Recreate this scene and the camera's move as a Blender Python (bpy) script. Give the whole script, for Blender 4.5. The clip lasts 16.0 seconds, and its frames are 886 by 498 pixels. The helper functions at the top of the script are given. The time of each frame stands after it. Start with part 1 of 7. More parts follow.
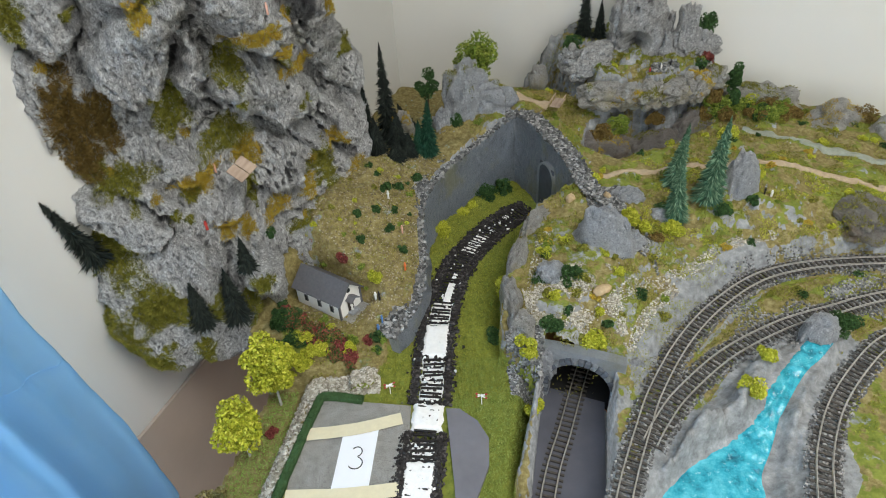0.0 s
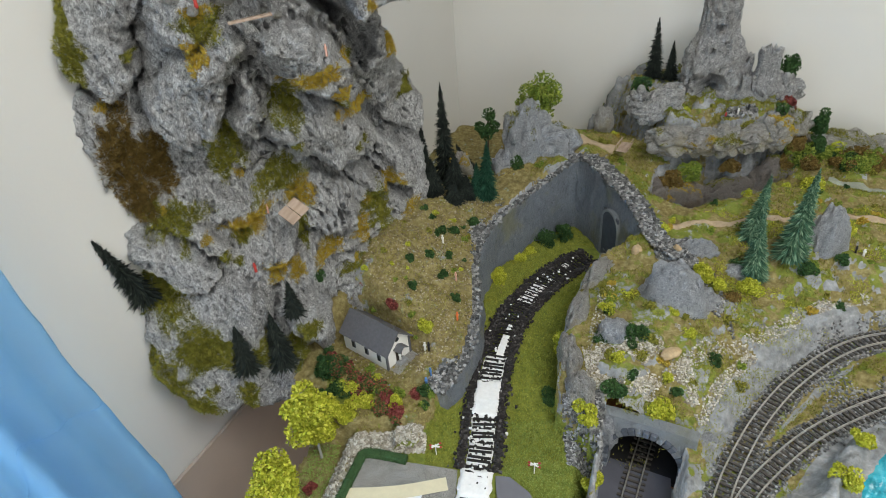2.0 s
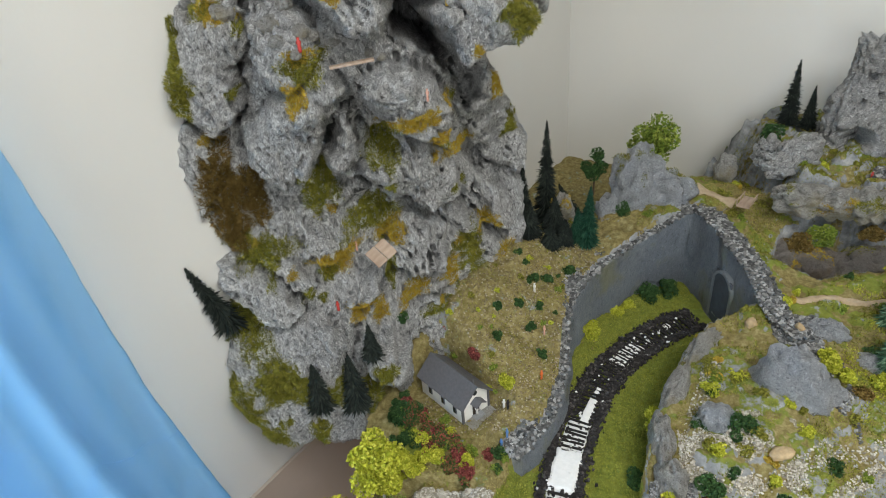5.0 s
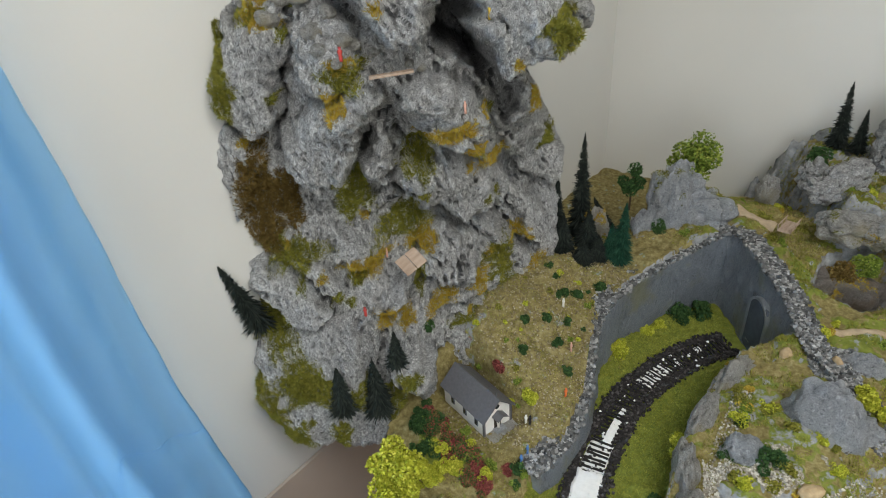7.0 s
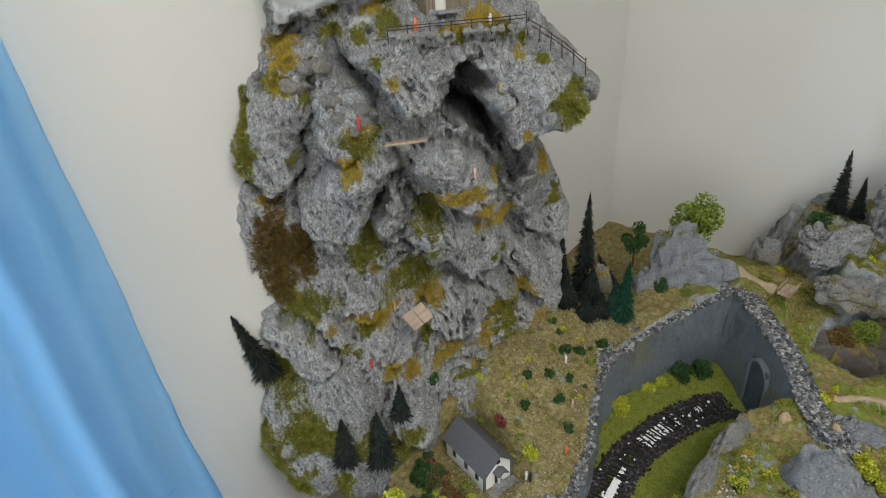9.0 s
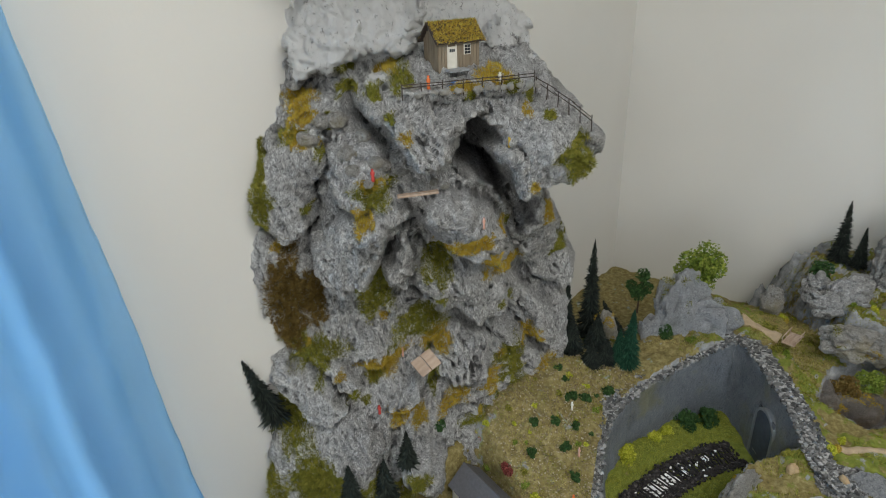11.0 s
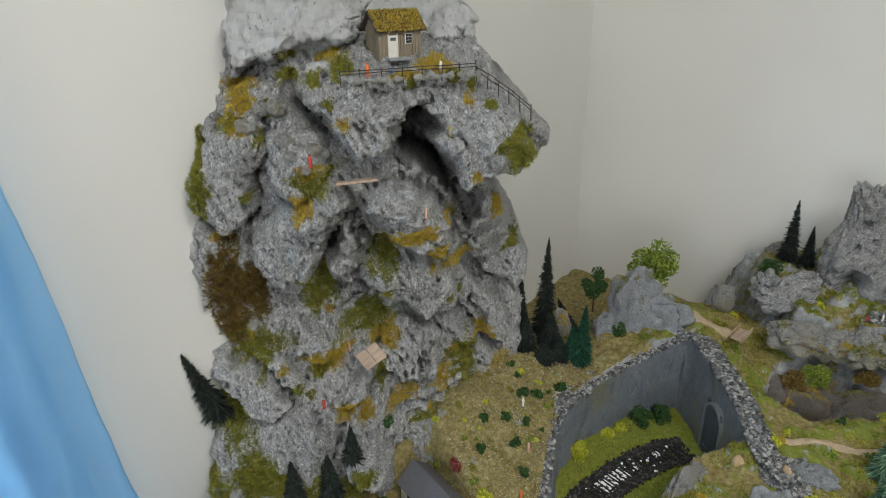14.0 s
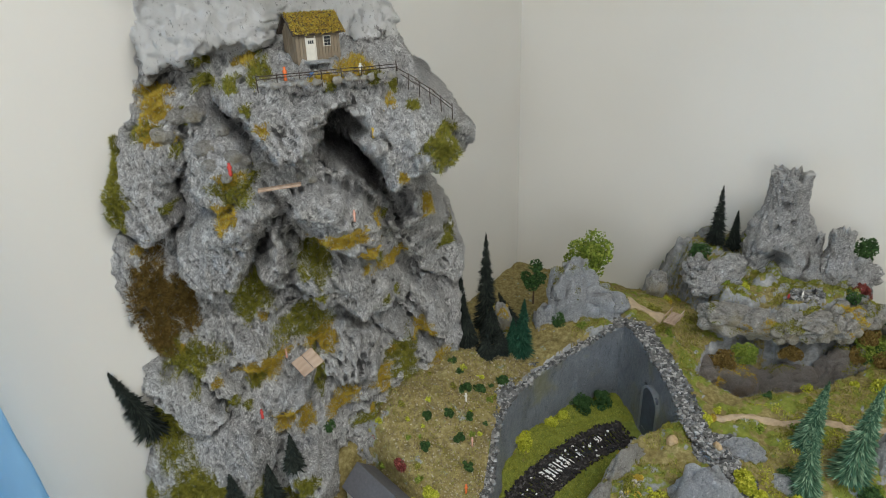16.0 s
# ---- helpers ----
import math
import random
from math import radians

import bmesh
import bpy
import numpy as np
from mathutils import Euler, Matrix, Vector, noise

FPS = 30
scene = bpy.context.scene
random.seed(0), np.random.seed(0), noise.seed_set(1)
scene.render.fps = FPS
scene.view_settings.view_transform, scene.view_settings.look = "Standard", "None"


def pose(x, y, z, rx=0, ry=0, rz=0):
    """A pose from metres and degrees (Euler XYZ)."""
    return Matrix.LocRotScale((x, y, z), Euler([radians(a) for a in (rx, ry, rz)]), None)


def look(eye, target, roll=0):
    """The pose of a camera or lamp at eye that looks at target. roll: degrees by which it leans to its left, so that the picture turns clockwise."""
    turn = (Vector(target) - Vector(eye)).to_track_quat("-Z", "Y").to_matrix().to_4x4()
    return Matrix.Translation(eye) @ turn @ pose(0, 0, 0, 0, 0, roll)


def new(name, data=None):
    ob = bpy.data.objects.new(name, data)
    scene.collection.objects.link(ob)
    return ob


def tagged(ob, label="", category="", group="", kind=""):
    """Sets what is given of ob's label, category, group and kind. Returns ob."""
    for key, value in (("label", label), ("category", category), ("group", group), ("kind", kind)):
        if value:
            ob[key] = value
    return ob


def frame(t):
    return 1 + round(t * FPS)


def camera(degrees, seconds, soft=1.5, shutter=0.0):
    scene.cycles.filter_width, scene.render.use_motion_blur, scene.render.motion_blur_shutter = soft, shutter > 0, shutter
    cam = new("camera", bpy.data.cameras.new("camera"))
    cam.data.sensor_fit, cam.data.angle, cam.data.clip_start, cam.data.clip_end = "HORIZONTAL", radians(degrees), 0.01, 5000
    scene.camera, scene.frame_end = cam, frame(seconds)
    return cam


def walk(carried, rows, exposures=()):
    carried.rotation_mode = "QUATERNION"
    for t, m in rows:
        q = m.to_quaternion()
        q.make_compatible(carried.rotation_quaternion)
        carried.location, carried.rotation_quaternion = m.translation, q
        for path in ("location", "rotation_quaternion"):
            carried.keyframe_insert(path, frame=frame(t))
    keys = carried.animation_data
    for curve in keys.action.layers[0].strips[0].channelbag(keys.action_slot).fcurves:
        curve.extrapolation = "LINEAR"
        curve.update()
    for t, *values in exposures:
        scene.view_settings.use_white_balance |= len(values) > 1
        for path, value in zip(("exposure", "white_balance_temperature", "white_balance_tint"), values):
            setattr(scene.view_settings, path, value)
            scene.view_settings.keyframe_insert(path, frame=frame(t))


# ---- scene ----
cam = camera(71.2, 16.0, soft=1.0)
PATH = [
    (0, (0.0744, -0.2913, 0.6771), (0.0942, 0.9907, -0.2800), -3.99),
    (0.5, (0.0783, -0.3011, 0.6789), (0.0662, 1.0050, -0.2452), -4.12),
    (1, (0.0883, -0.2958, 0.6827), (0.0355, 1.0280, -0.2142), -4.46),
    (1.5, (0.0855, -0.2799, 0.6704), (-0.0117, 1.0481, -0.2166), -4.77),
    (2, (0.0747, -0.2381, 0.6699), (-0.0413, 1.0929, -0.2104), -5.13),
    (2.5, (0.0643, -0.2113, 0.6650), (-0.0406, 1.1230, -0.2117), -4.97),
    (3, (0.0638, -0.2046, 0.6772), (-0.0353, 1.1339, -0.1937), -4.21),
    (3.5, (0.0560, -0.2076, 0.6804), (-0.0872, 1.1337, -0.1800), -4.07),
    (4, (0.0640, -0.1957, 0.6862), (-0.1671, 1.1385, -0.1661), -4.96),
    (6.5, (0.0848, -0.1546, 0.6999), (-0.3521, 1.1311, -0.1462), -4.40),
    (7, (0.0792, -0.1587, 0.7060), (-0.3635, 1.1290, -0.1340), -4.18),
    (7.5, (0.0812, -0.1645, 0.7163), (-0.3726, 1.1379, -0.0948), -3.37),
    (8, (0.0823, -0.1678, 0.7163), (-0.3761, 1.1448, -0.0753), -2.85),
    (8.5, (0.0852, -0.1672, 0.7251), (-0.3768, 1.1511, -0.0550), -2.67),
    (9, (0.0815, -0.1695, 0.7399), (-0.3849, 1.1632, -0.0128), -2.57),
    (9.5, (0.0807, -0.1714, 0.7459), (-0.3882, 1.1735, 0.0170), -2.46),
    (10, (0.0765, -0.1762, 0.7566), (-0.3966, 1.1801, 0.0519), -2.34),
    (12.5, (0.0839, -0.1823, 0.7582), (-0.4107, 1.2025, 0.1276), -1.82),
    (13, (0.0958, -0.1813, 0.7402), (-0.3988, 1.2042, 0.1110), -1.92),
    (13.5, (0.1050, -0.1771, 0.7292), (-0.3668, 1.2158, 0.0990), -1.64),
    (14, (0.1187, -0.1752, 0.7304), (-0.3120, 1.2291, 0.0958), -1.07),
    (14.5, (0.1294, -0.1661, 0.7335), (-0.2679, 1.2466, 0.0961), -1.19),
    (15, (0.1364, -0.1626, 0.7358), (-0.2374, 1.2558, 0.0966), -1.27),
    (15.5, (0.1424, -0.1636, 0.7370), (-0.1949, 1.2619, 0.0935), -1.72),
    (16, (0.1470, -0.1685, 0.7342), (-0.1680, 1.2614, 0.0891), -2.04),
]
walk(cam, [(t, look(eye, target, roll)) for t, eye, target, roll in PATH], [(0, -0.19), (2, -0.27), (4, -0.18), (8.5, -0.43), (10, -0.46), (12.5, -0.60), (14.5, -0.40), (16, -0.33)])

# ---- world and light: a room with a curtained window beside the mountain; unseen fill lights added ----
world = bpy.data.worlds.new("daylight")
scene.world = world
world.use_nodes = True
sky = world.node_tree.nodes.new("ShaderNodeTexSky")
sky.sky_type, sky.sun_disc, sky.sun_elevation, sky.sun_rotation = "NISHITA", False, radians(40), radians(200)
world.node_tree.links.new(sky.outputs[0], world.node_tree.nodes["Background"].inputs[0])
world.node_tree.nodes["Background"].inputs[1].default_value = 0.12

CORNER = Vector((0.012, 1.40, 0))
ALONG = Vector((-0.367, -0.930, 0)).normalized()   # along the side wall, away from the corner
OUT = Vector((0.930, -0.367, 0)).normalized()      # from the side wall into the room, along the back wall
FLOOR_Z, CEIL_Z = -0.92, 1.70
ROOM_U, ROOM_D = 3.6, 3.4


def W(u, d, z):
    """A place given by its distance from the corner along the side wall, from that wall, and its height."""
    return CORNER + ALONG * u + OUT * d + Vector((0, 0, z))


def area_light(name, at, aim, sx, sy, watts, colour):
    lamp = bpy.data.lights.new(name, "AREA")
    lamp.shape, lamp.size, lamp.size_y, lamp.energy, lamp.color = "RECTANGLE", sx, sy, watts, colour
    ob = new(name, lamp)
    ob.matrix_world = look(at, aim)
    return ob


area_light("daylight_side_window", W(2.10, -0.03, 0.62), W(2.10, 1.0, 0.52), 1.08, 1.36, 21, (0.80, 0.92, 1.0))
# unseen source added at the room's far end as broad fill
area_light("added_far_fill", W(ROOM_U + 0.03, 1.5, 0.75), W(1.0, 1.2, 0.3), 1.8, 1.3, 31, (0.97, 1.0, 0.98))
# overhead fill added below the ceiling; no fitting is known there
area_light("added_ceiling_fill", W(1.55, 1.35, CEIL_Z - 0.06), W(1.55, 1.35, 0), 1.0, 1.0, 37.5, (1.0, 0.985, 0.925))


# ---- materials ----
class Nodes:
    """A small builder of node materials."""

    def __init__(self, name, rough=0.8, metal=0.0, spec=0.35):
        self.mat = bpy.data.materials.new(name)
        self.mat.use_nodes = True
        self.tree = self.mat.node_tree
        self.bsdf = self.tree.nodes["Principled BSDF"]
        self.bsdf.inputs["Roughness"].default_value = rough
        self.bsdf.inputs["Metallic"].default_value = metal
        self.bsdf.inputs["Specular IOR Level"].default_value = spec
        self.coord = self.tree.nodes.new("ShaderNodeTexCoord").outputs["Object"]

    def put(self, kind, **values):
        node = self.tree.nodes.new(kind)
        for key, value in values.items():
            node.inputs[key.replace("_", " ")].default_value = value
        return node

    def wire(self, a, b):
        self.tree.links.new(a, b)

    def noise(self, scale, detail=4.0, rough=0.6, stretch=None, swirl=0.0):
        n = self.put("ShaderNodeTexNoise", Scale=scale, Detail=detail, Roughness=rough, Distortion=swirl)
        src = self.coord
        if stretch:
            m = self.put("ShaderNodeMapping", Scale=stretch)
            self.wire(src, m.inputs["Vector"])
            src = m.outputs[0]
        self.wire(src, n.inputs["Vector"])
        return n.outputs["Fac"]

    def cells(self, scale, feature="F1"):
        n = self.put("ShaderNodeTexVoronoi", Scale=scale)
        n.feature = feature
        self.wire(self.coord, n.inputs["Vector"])
        return n.outputs["Distance"]

    def ramp(self, fac, stops):
        n = self.tree.nodes.new("ShaderNodeValToRGB")
        el = n.color_ramp.elements
        while len(el) < len(stops):
            el.new(0.5)
        for e, (p, c) in zip(el, stops):
            e.position = p
            e.color = (*(c if isinstance(c, tuple) else (c, c, c)), 1)
        self.wire(fac, n.inputs[0])
        return n.outputs[0]

    def mix(self, fac, a, b, mode="MIX"):
        n = self.tree.nodes.new("ShaderNodeMix")
        n.data_type, n.blend_type = "RGBA", mode
        for socket, value in ((n.inputs[0], fac), (n.inputs[6], a), (n.inputs[7], b)):
            if isinstance(value, (int, float)):
                socket.default_value = value
            elif isinstance(value, tuple):
                socket.default_value = (*value, 1)
            else:
                self.wire(value, socket)
        return n.outputs[2]

    def attr(self, name):
        n = self.tree.nodes.new("ShaderNodeAttribute")
        n.attribute_name = name
        return n.outputs["Fac"]

    def island(self):
        return self.tree.nodes.new("ShaderNodeNewGeometry").outputs["Random Per Island"]

    def single(self):
        return self.tree.nodes.new("ShaderNodeObjectInfo").outputs["Random"]

    def normal_z(self):
        g = self.tree.nodes.new("ShaderNodeNewGeometry")
        s = self.tree.nodes.new("ShaderNodeSeparateXYZ")
        self.wire(g.outputs["Normal"], s.inputs[0])
        return s.outputs["Z"]

    def bump(self, height, strength=0.5, distance=0.002):
        n = self.put("ShaderNodeBump", Strength=strength, Distance=distance)
        self.wire(height, n.inputs["Height"])
        self.wire(n.outputs[0], self.bsdf.inputs["Normal"])
        return self

    def colour(self, c):
        if isinstance(c, tuple):
            self.bsdf.inputs["Base Color"].default_value = (*c, 1)
        else:
            self.wire(c, self.bsdf.inputs["Base Color"])
        return self


def plain(name, c, rough=0.6, vary=0.12, scale=120, bump=0.2, metal=0.0):
    """A surface of one colour with fine mottling and a slight grain."""
    m = Nodes(name, rough, metal)
    f = m.noise(scale, 5, 0.65)
    m.colour(m.ramp(f, [(0.3, tuple(v * (1 - vary) for v in c)), (0.7, tuple(min(1, v * (1 + vary)) for v in c))]))
    m.bump(f, bump, 0.001)
    return m.mat


def rock_material(name, dark, mid, light, light_at=0.60, stain=None, streak=None, snow=0.0):
    """Painted plaster rock: grey wash, dark crevices, dry-brushed light ridges, optional stain or snow."""
    m = Nodes(name, 0.42, spec=0.5)
    large, fine = m.noise(9, 5, 0.6), m.noise(165, 8, 0.74, streak, 1.4)
    grit = m.noise(520, 4, 0.7, None, 0.8)
    base = m.ramp(large, [(0.3, tuple(v * 0.80 for v in mid)), (0.7, tuple(v * 1.20 for v in mid))])
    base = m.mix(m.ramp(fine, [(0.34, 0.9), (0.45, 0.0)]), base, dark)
    base = m.mix(m.ramp(fine, [(light_at - 0.04, 0.0), (light_at + 0.07, 0.9)]), base, light)
    base = m.mix(m.ramp(grit, [(0.57, 0.0), (0.67, 0.6)]), base, light)
    base = m.mix(m.ramp(grit, [(0.34, 0.8), (0.45, 0.0)]), base, dark)
    # colour goes darker in the creases and lighter on the ridges
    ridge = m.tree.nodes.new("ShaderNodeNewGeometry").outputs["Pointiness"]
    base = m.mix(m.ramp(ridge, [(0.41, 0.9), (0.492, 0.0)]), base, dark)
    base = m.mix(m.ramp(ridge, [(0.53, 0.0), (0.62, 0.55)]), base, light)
    if stain:
        base = m.mix(m.ramp(m.noise(14, 4, 0.6), [(0.52, 0.0), (0.66, 0.65)]), base, stain)
    if snow:
        cover = m.tree.nodes.new("ShaderNodeMath")
        cover.operation = "ADD"
        m.wire(m.noise(95, 7, 0.80, (1.4, 1.4, 0.6)), cover.inputs[0])
        m.wire(m.attr("snow"), cover.inputs[1])
        base = m.mix(m.ramp(cover.outputs[0], [(0.985, 0.0), (1.02, 1.0)]), base, (0.90, 0.905, 0.91))
    m.colour(base)
    h = m.mix(0.45, fine, grit)
    return m.bump(h, 1.0, 0.012).mat


def leaf_material(name, a, b, c=None, rough=0.75):
    """Foliage flock: every leaf takes its own tint."""
    m = Nodes(name, rough, spec=0.2)
    stops = [(0.05, a), (0.6, b)] + ([(0.95, c)] if c else [])
    col = m.ramp(m.island(), stops)
    col = m.mix(m.ramp(m.noise(35, 3, 0.6), [(0.4, 0.0), (0.75, 0.4)]), col, a)
    return m.colour(col).mat


M_WALL = Nodes("painted_wall", 0.9, spec=0.2)
M_WALL.colour(M_WALL.ramp(M_WALL.noise(2.2, 3, 0.5), [(0.3, (0.68, 0.67, 0.64)), (0.7, (0.73, 0.72, 0.69))]))
M_WALL.bump(M_WALL.noise(240, 4, 0.6), 0.12, 0.001)
M_WALL = M_WALL.mat
# taupe carries the lower wall's shade and the floor's brown bounce
M_WALL_SHADE = plain("lower_wall_shade", (0.46, 0.39, 0.335), 0.75, 0.05, 6, 0.1)
M_FLOOR = plain("brown_floor", (0.22, 0.15, 0.11), 0.55, 0.12, 9, 0.1)
M_CEIL = plain("ceiling_paint", (0.8, 0.8, 0.78), 0.9, 0.03, 40, 0.1)
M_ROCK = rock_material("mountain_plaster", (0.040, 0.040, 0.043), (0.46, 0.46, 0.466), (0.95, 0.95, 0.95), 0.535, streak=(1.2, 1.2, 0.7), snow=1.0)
M_STONE = rock_material("grey_boulder_plaster", (0.13, 0.135, 0.15), (0.40, 0.42, 0.455), (0.74, 0.76, 0.79), 0.58)
M_STONE_WARM = rock_material("weathered_boulder_plaster", (0.11, 0.10, 0.09), (0.38, 0.37, 0.35), (0.72, 0.71, 0.69), 0.58, stain=(0.36, 0.31, 0.18))
M_CLIFF = rock_material("brown_cliff_plaster", (0.10, 0.085, 0.075), (0.24, 0.215, 0.20), (0.44, 0.41, 0.38), 0.62, stain=(0.17, 0.11, 0.05))
M_CASTLE = rock_material("ruin_plaster", (0.05, 0.05, 0.053), (0.42, 0.42, 0.425), (0.88, 0.88, 0.88), 0.56)
M_BAYWALL = rock_material("blue_grey_wall_plaster", (0.075, 0.085, 0.105), (0.24, 0.27, 0.31), (0.46, 0.49, 0.52), 0.62, stain=(0.27, 0.27, 0.15), streak=(1, 1, 0.35))
M_CHIPS = Nodes("slate_chips", 0.7)
M_CHIPS.colour(M_CHIPS.ramp(M_CHIPS.island(), [(0.0, (0.05, 0.052, 0.055)), (0.6, (0.17, 0.172, 0.175)), (0.97, (0.42, 0.42, 0.42))])).bump(M_CHIPS.noise(600, 3), 0.4, 0.001)
M_CHIPS = M_CHIPS.mat
M_GRAVEL = Nodes("pale_gravel", 0.8)
M_GRAVEL.colour(M_GRAVEL.ramp(M_GRAVEL.island(), [(0.0, (0.20, 0.175, 0.135)), (0.5, (0.38, 0.35, 0.29)), (1.0, (0.66, 0.63, 0.57))]))
M_GRAVEL = M_GRAVEL.mat
M_TANSTONE = Nodes("tan_grit", 0.85)
M_TANSTONE.colour(M_TANSTONE.ramp(M_TANSTONE.island(), [(0.0, (0.13, 0.10, 0.05)), (0.7, (0.29, 0.24, 0.15)), (1.0, (0.48, 0.43, 0.33))]))
M_TANSTONE = M_TANSTONE.mat
M_BALLAST = Nodes("track_ballast", 0.85)
M_BALLAST.colour(M_BALLAST.ramp(M_BALLAST.island(), [(0.0, (0.07, 0.07, 0.072)), (0.6, (0.20, 0.20, 0.20)), (1.0, (0.42, 0.41, 0.40))]))
M_BALLAST = M_BALLAST.mat
M_BLACK = Nodes("black_ballast", 0.8)
M_BLACK.colour(M_BLACK.ramp(M_BLACK.island(), [(0.0, (0.012, 0.011, 0.012)), (0.8, (0.04, 0.036, 0.036)), (1.0, (0.12, 0.11, 0.11))]))
M_BLACK = M_BLACK.mat
M_MOSS = leaf_material("olive_moss", (0.10, 0.105, 0.016), (0.25, 0.25, 0.04), (0.42, 0.38, 0.08))
M_MOSS_ORANGE = leaf_material("autumn_moss", (0.30, 0.21, 0.03), (0.54, 0.36, 0.05), (0.58, 0.52, 0.10))
M_BROWN = leaf_material("brown_scrub", (0.09, 0.058, 0.014), (0.20, 0.13, 0.035), (0.32, 0.23, 0.08))
M_GRASS = leaf_material("static_grass", (0.20, 0.215, 0.03), (0.33, 0.34, 0.05), (0.46, 0.45, 0.10))
M_LAWN = leaf_material("bright_lawn", (0.17, 0.23, 0.055), (0.28, 0.36, 0.085), (0.42, 0.46, 0.15))
M_LAWN_FRESH = leaf_material("fresh_green_lawn", (0.18, 0.31, 0.06), (0.30, 0.48, 0.10), (0.44, 0.58, 0.16))
M_STRAW = leaf_material("straw_grass", (0.26, 0.20, 0.07), (0.43, 0.34, 0.14), (0.48, 0.45, 0.17))
M_FIR_DARK = leaf_material("dark_fir_bristle", (0.010, 0.014, 0.013), (0.022, 0.030, 0.027), (0.05, 0.062, 0.05))
M_FIR_GREEN = leaf_material("green_fir_bristle", (0.03, 0.085, 0.05), (0.09, 0.19, 0.115), (0.28, 0.42, 0.27))
M_FIR_BLUE = leaf_material("deep_green_fir_bristle", (0.008, 0.035, 0.022), (0.018, 0.075, 0.045), (0.04, 0.12, 0.07))
M_YELLOW = leaf_material("yellow_green_leaves", (0.26, 0.29, 0.02), (0.48, 0.50, 0.045), (0.66, 0.64, 0.10))
M_LEAF = leaf_material("mid_green_leaves", (0.09, 0.14, 0.02), (0.21, 0.29, 0.04), (0.36, 0.40, 0.08))
M_DEEP = leaf_material("deep_green_leaves", (0.018, 0.05, 0.015), (0.045, 0.10, 0.03), (0.08, 0.16, 0.05))
M_RED = leaf_material("red_leaves", (0.10, 0.025, 0.02), (0.24, 0.055, 0.05), (0.40, 0.13, 0.11))
M_FLOWER = leaf_material("flowering_shrub", (0.03, 0.06, 0.02), (0.14, 0.16, 0.04), (0.50, 0.08, 0.10))
M_OLIVE = leaf_material("olive_lichen", (0.10, 0.09, 0.03), (0.20, 0.18, 0.07), (0.30, 0.27, 0.12))
M_BARK = plain("bark", (0.09, 0.06, 0.04), 0.85, 0.3, 300, 0.5)
M_TRUNK_PALE = plain("pale_trunk", (0.45, 0.44, 0.40), 0.7, 0.2, 200, 0.3)
M_WOOD = Nodes("weathered_plank", 0.7)
M_WOOD.colour(M_WOOD.ramp(M_WOOD.noise(160, 4, 0.6, (0.15, 1, 1)), [(0.3, (0.27, 0.19, 0.14)), (0.7, (0.46, 0.35, 0.27))])).bump(M_WOOD.noise(300, 3, 0.6, (0.1, 1, 1)), 0.4, 0.001)
M_WOOD = M_WOOD.mat
M_DARKWOOD = plain("dark_wood", (0.055, 0.042, 0.035), 0.75, 0.3, 300, 0.4)
M_SLEEPER = plain("sleeper_brown", (0.062, 0.056, 0.050), 0.75, 0.35, 400, 0.4)
M_RAIL = plain("weathered_rail", (0.50, 0.48, 0.45), 0.38, 0.25, 300, 0.15, metal=0.75)
M_PLASTER = plain("white_plaster", (0.82, 0.82, 0.82), 0.85, 0.06, 160, 0.7)
M_WHITE = plain("white_render", (0.80, 0.79, 0.76), 0.75, 0.04, 200, 0.2)
M_ROOF = plain("grey_roof", (0.115, 0.115, 0.125), 0.6, 0.14, 260, 0.3)
M_GLASSY = plain("dark_window", (0.03, 0.035, 0.04), 0.15, 0.1, 60, 0.0)
M_GREYPAINT = plain("grey_road_paint", (0.155, 0.155, 0.175), 0.6, 0.12, 25, 0.15)
M_TAPE = plain("masking_tape", (0.68, 0.62, 0.44), 0.55, 0.05, 120, 0.2)
M_PAPER = plain("white_paper", (0.80, 0.82, 0.86), 0.7, 0.015, 60, 0.05)
M_INK = plain("black_ink", (0.012, 0.012, 0.015), 0.5, 0.1, 100, 0.0)
M_ORANGE = plain("orange_board", (0.36, 0.135, 0.05), 0.55, 0.10, 30, 0.15)
M_HEDGE = leaf_material("hedge_flock", (0.025, 0.055, 0.022), (0.05, 0.105, 0.04), (0.08, 0.15, 0.06))


# ---- building helpers ----
def mesh_of(name, verts, faces, mats, smooth=False, slots=None):
    me = bpy.data.meshes.new(name)
    me.from_pydata(np.asarray(verts, float).tolist(), [], faces.tolist() if isinstance(faces, np.ndarray) else faces)
    for m in mats if isinstance(mats, (list, tuple)) else [mats]:
        me.materials.append(m)
    if slots is not None:
        me.polygons.foreach_set("material_index", np.asarray(slots, np.int32))
    if smooth:
        me.polygons.foreach_set("use_smooth", np.ones(len(me.polygons), bool))
    me.update()
    return me


def solid(name, verts, faces, mats, parent=None, label="", smooth=False, slots=None):
    """One mesh object from arrays, under a parent if given."""
    ob = new(name, mesh_of(name, verts, faces, mats, smooth, slots))
    if parent:
        ob.parent = parent
    return tagged(ob, label)


def part(name, bm, material, parent, label="", smooth=False):
    """Links a bmesh as one mesh object under a thing or a part."""
    me = bpy.data.meshes.new(name)
    if smooth:
        for f in bm.faces:
            f.smooth = True
    bm.to_mesh(me)
    bm.free()
    me.materials.append(material)
    ob = new(name, me)
    if parent:
        ob.parent = parent
    return tagged(ob, label)


def empty(name, m, label, category, group=""):
    ob = new(name)
    ob.empty_display_size = 0.01
    ob.matrix_world = m
    return tagged(ob, label, category, group)


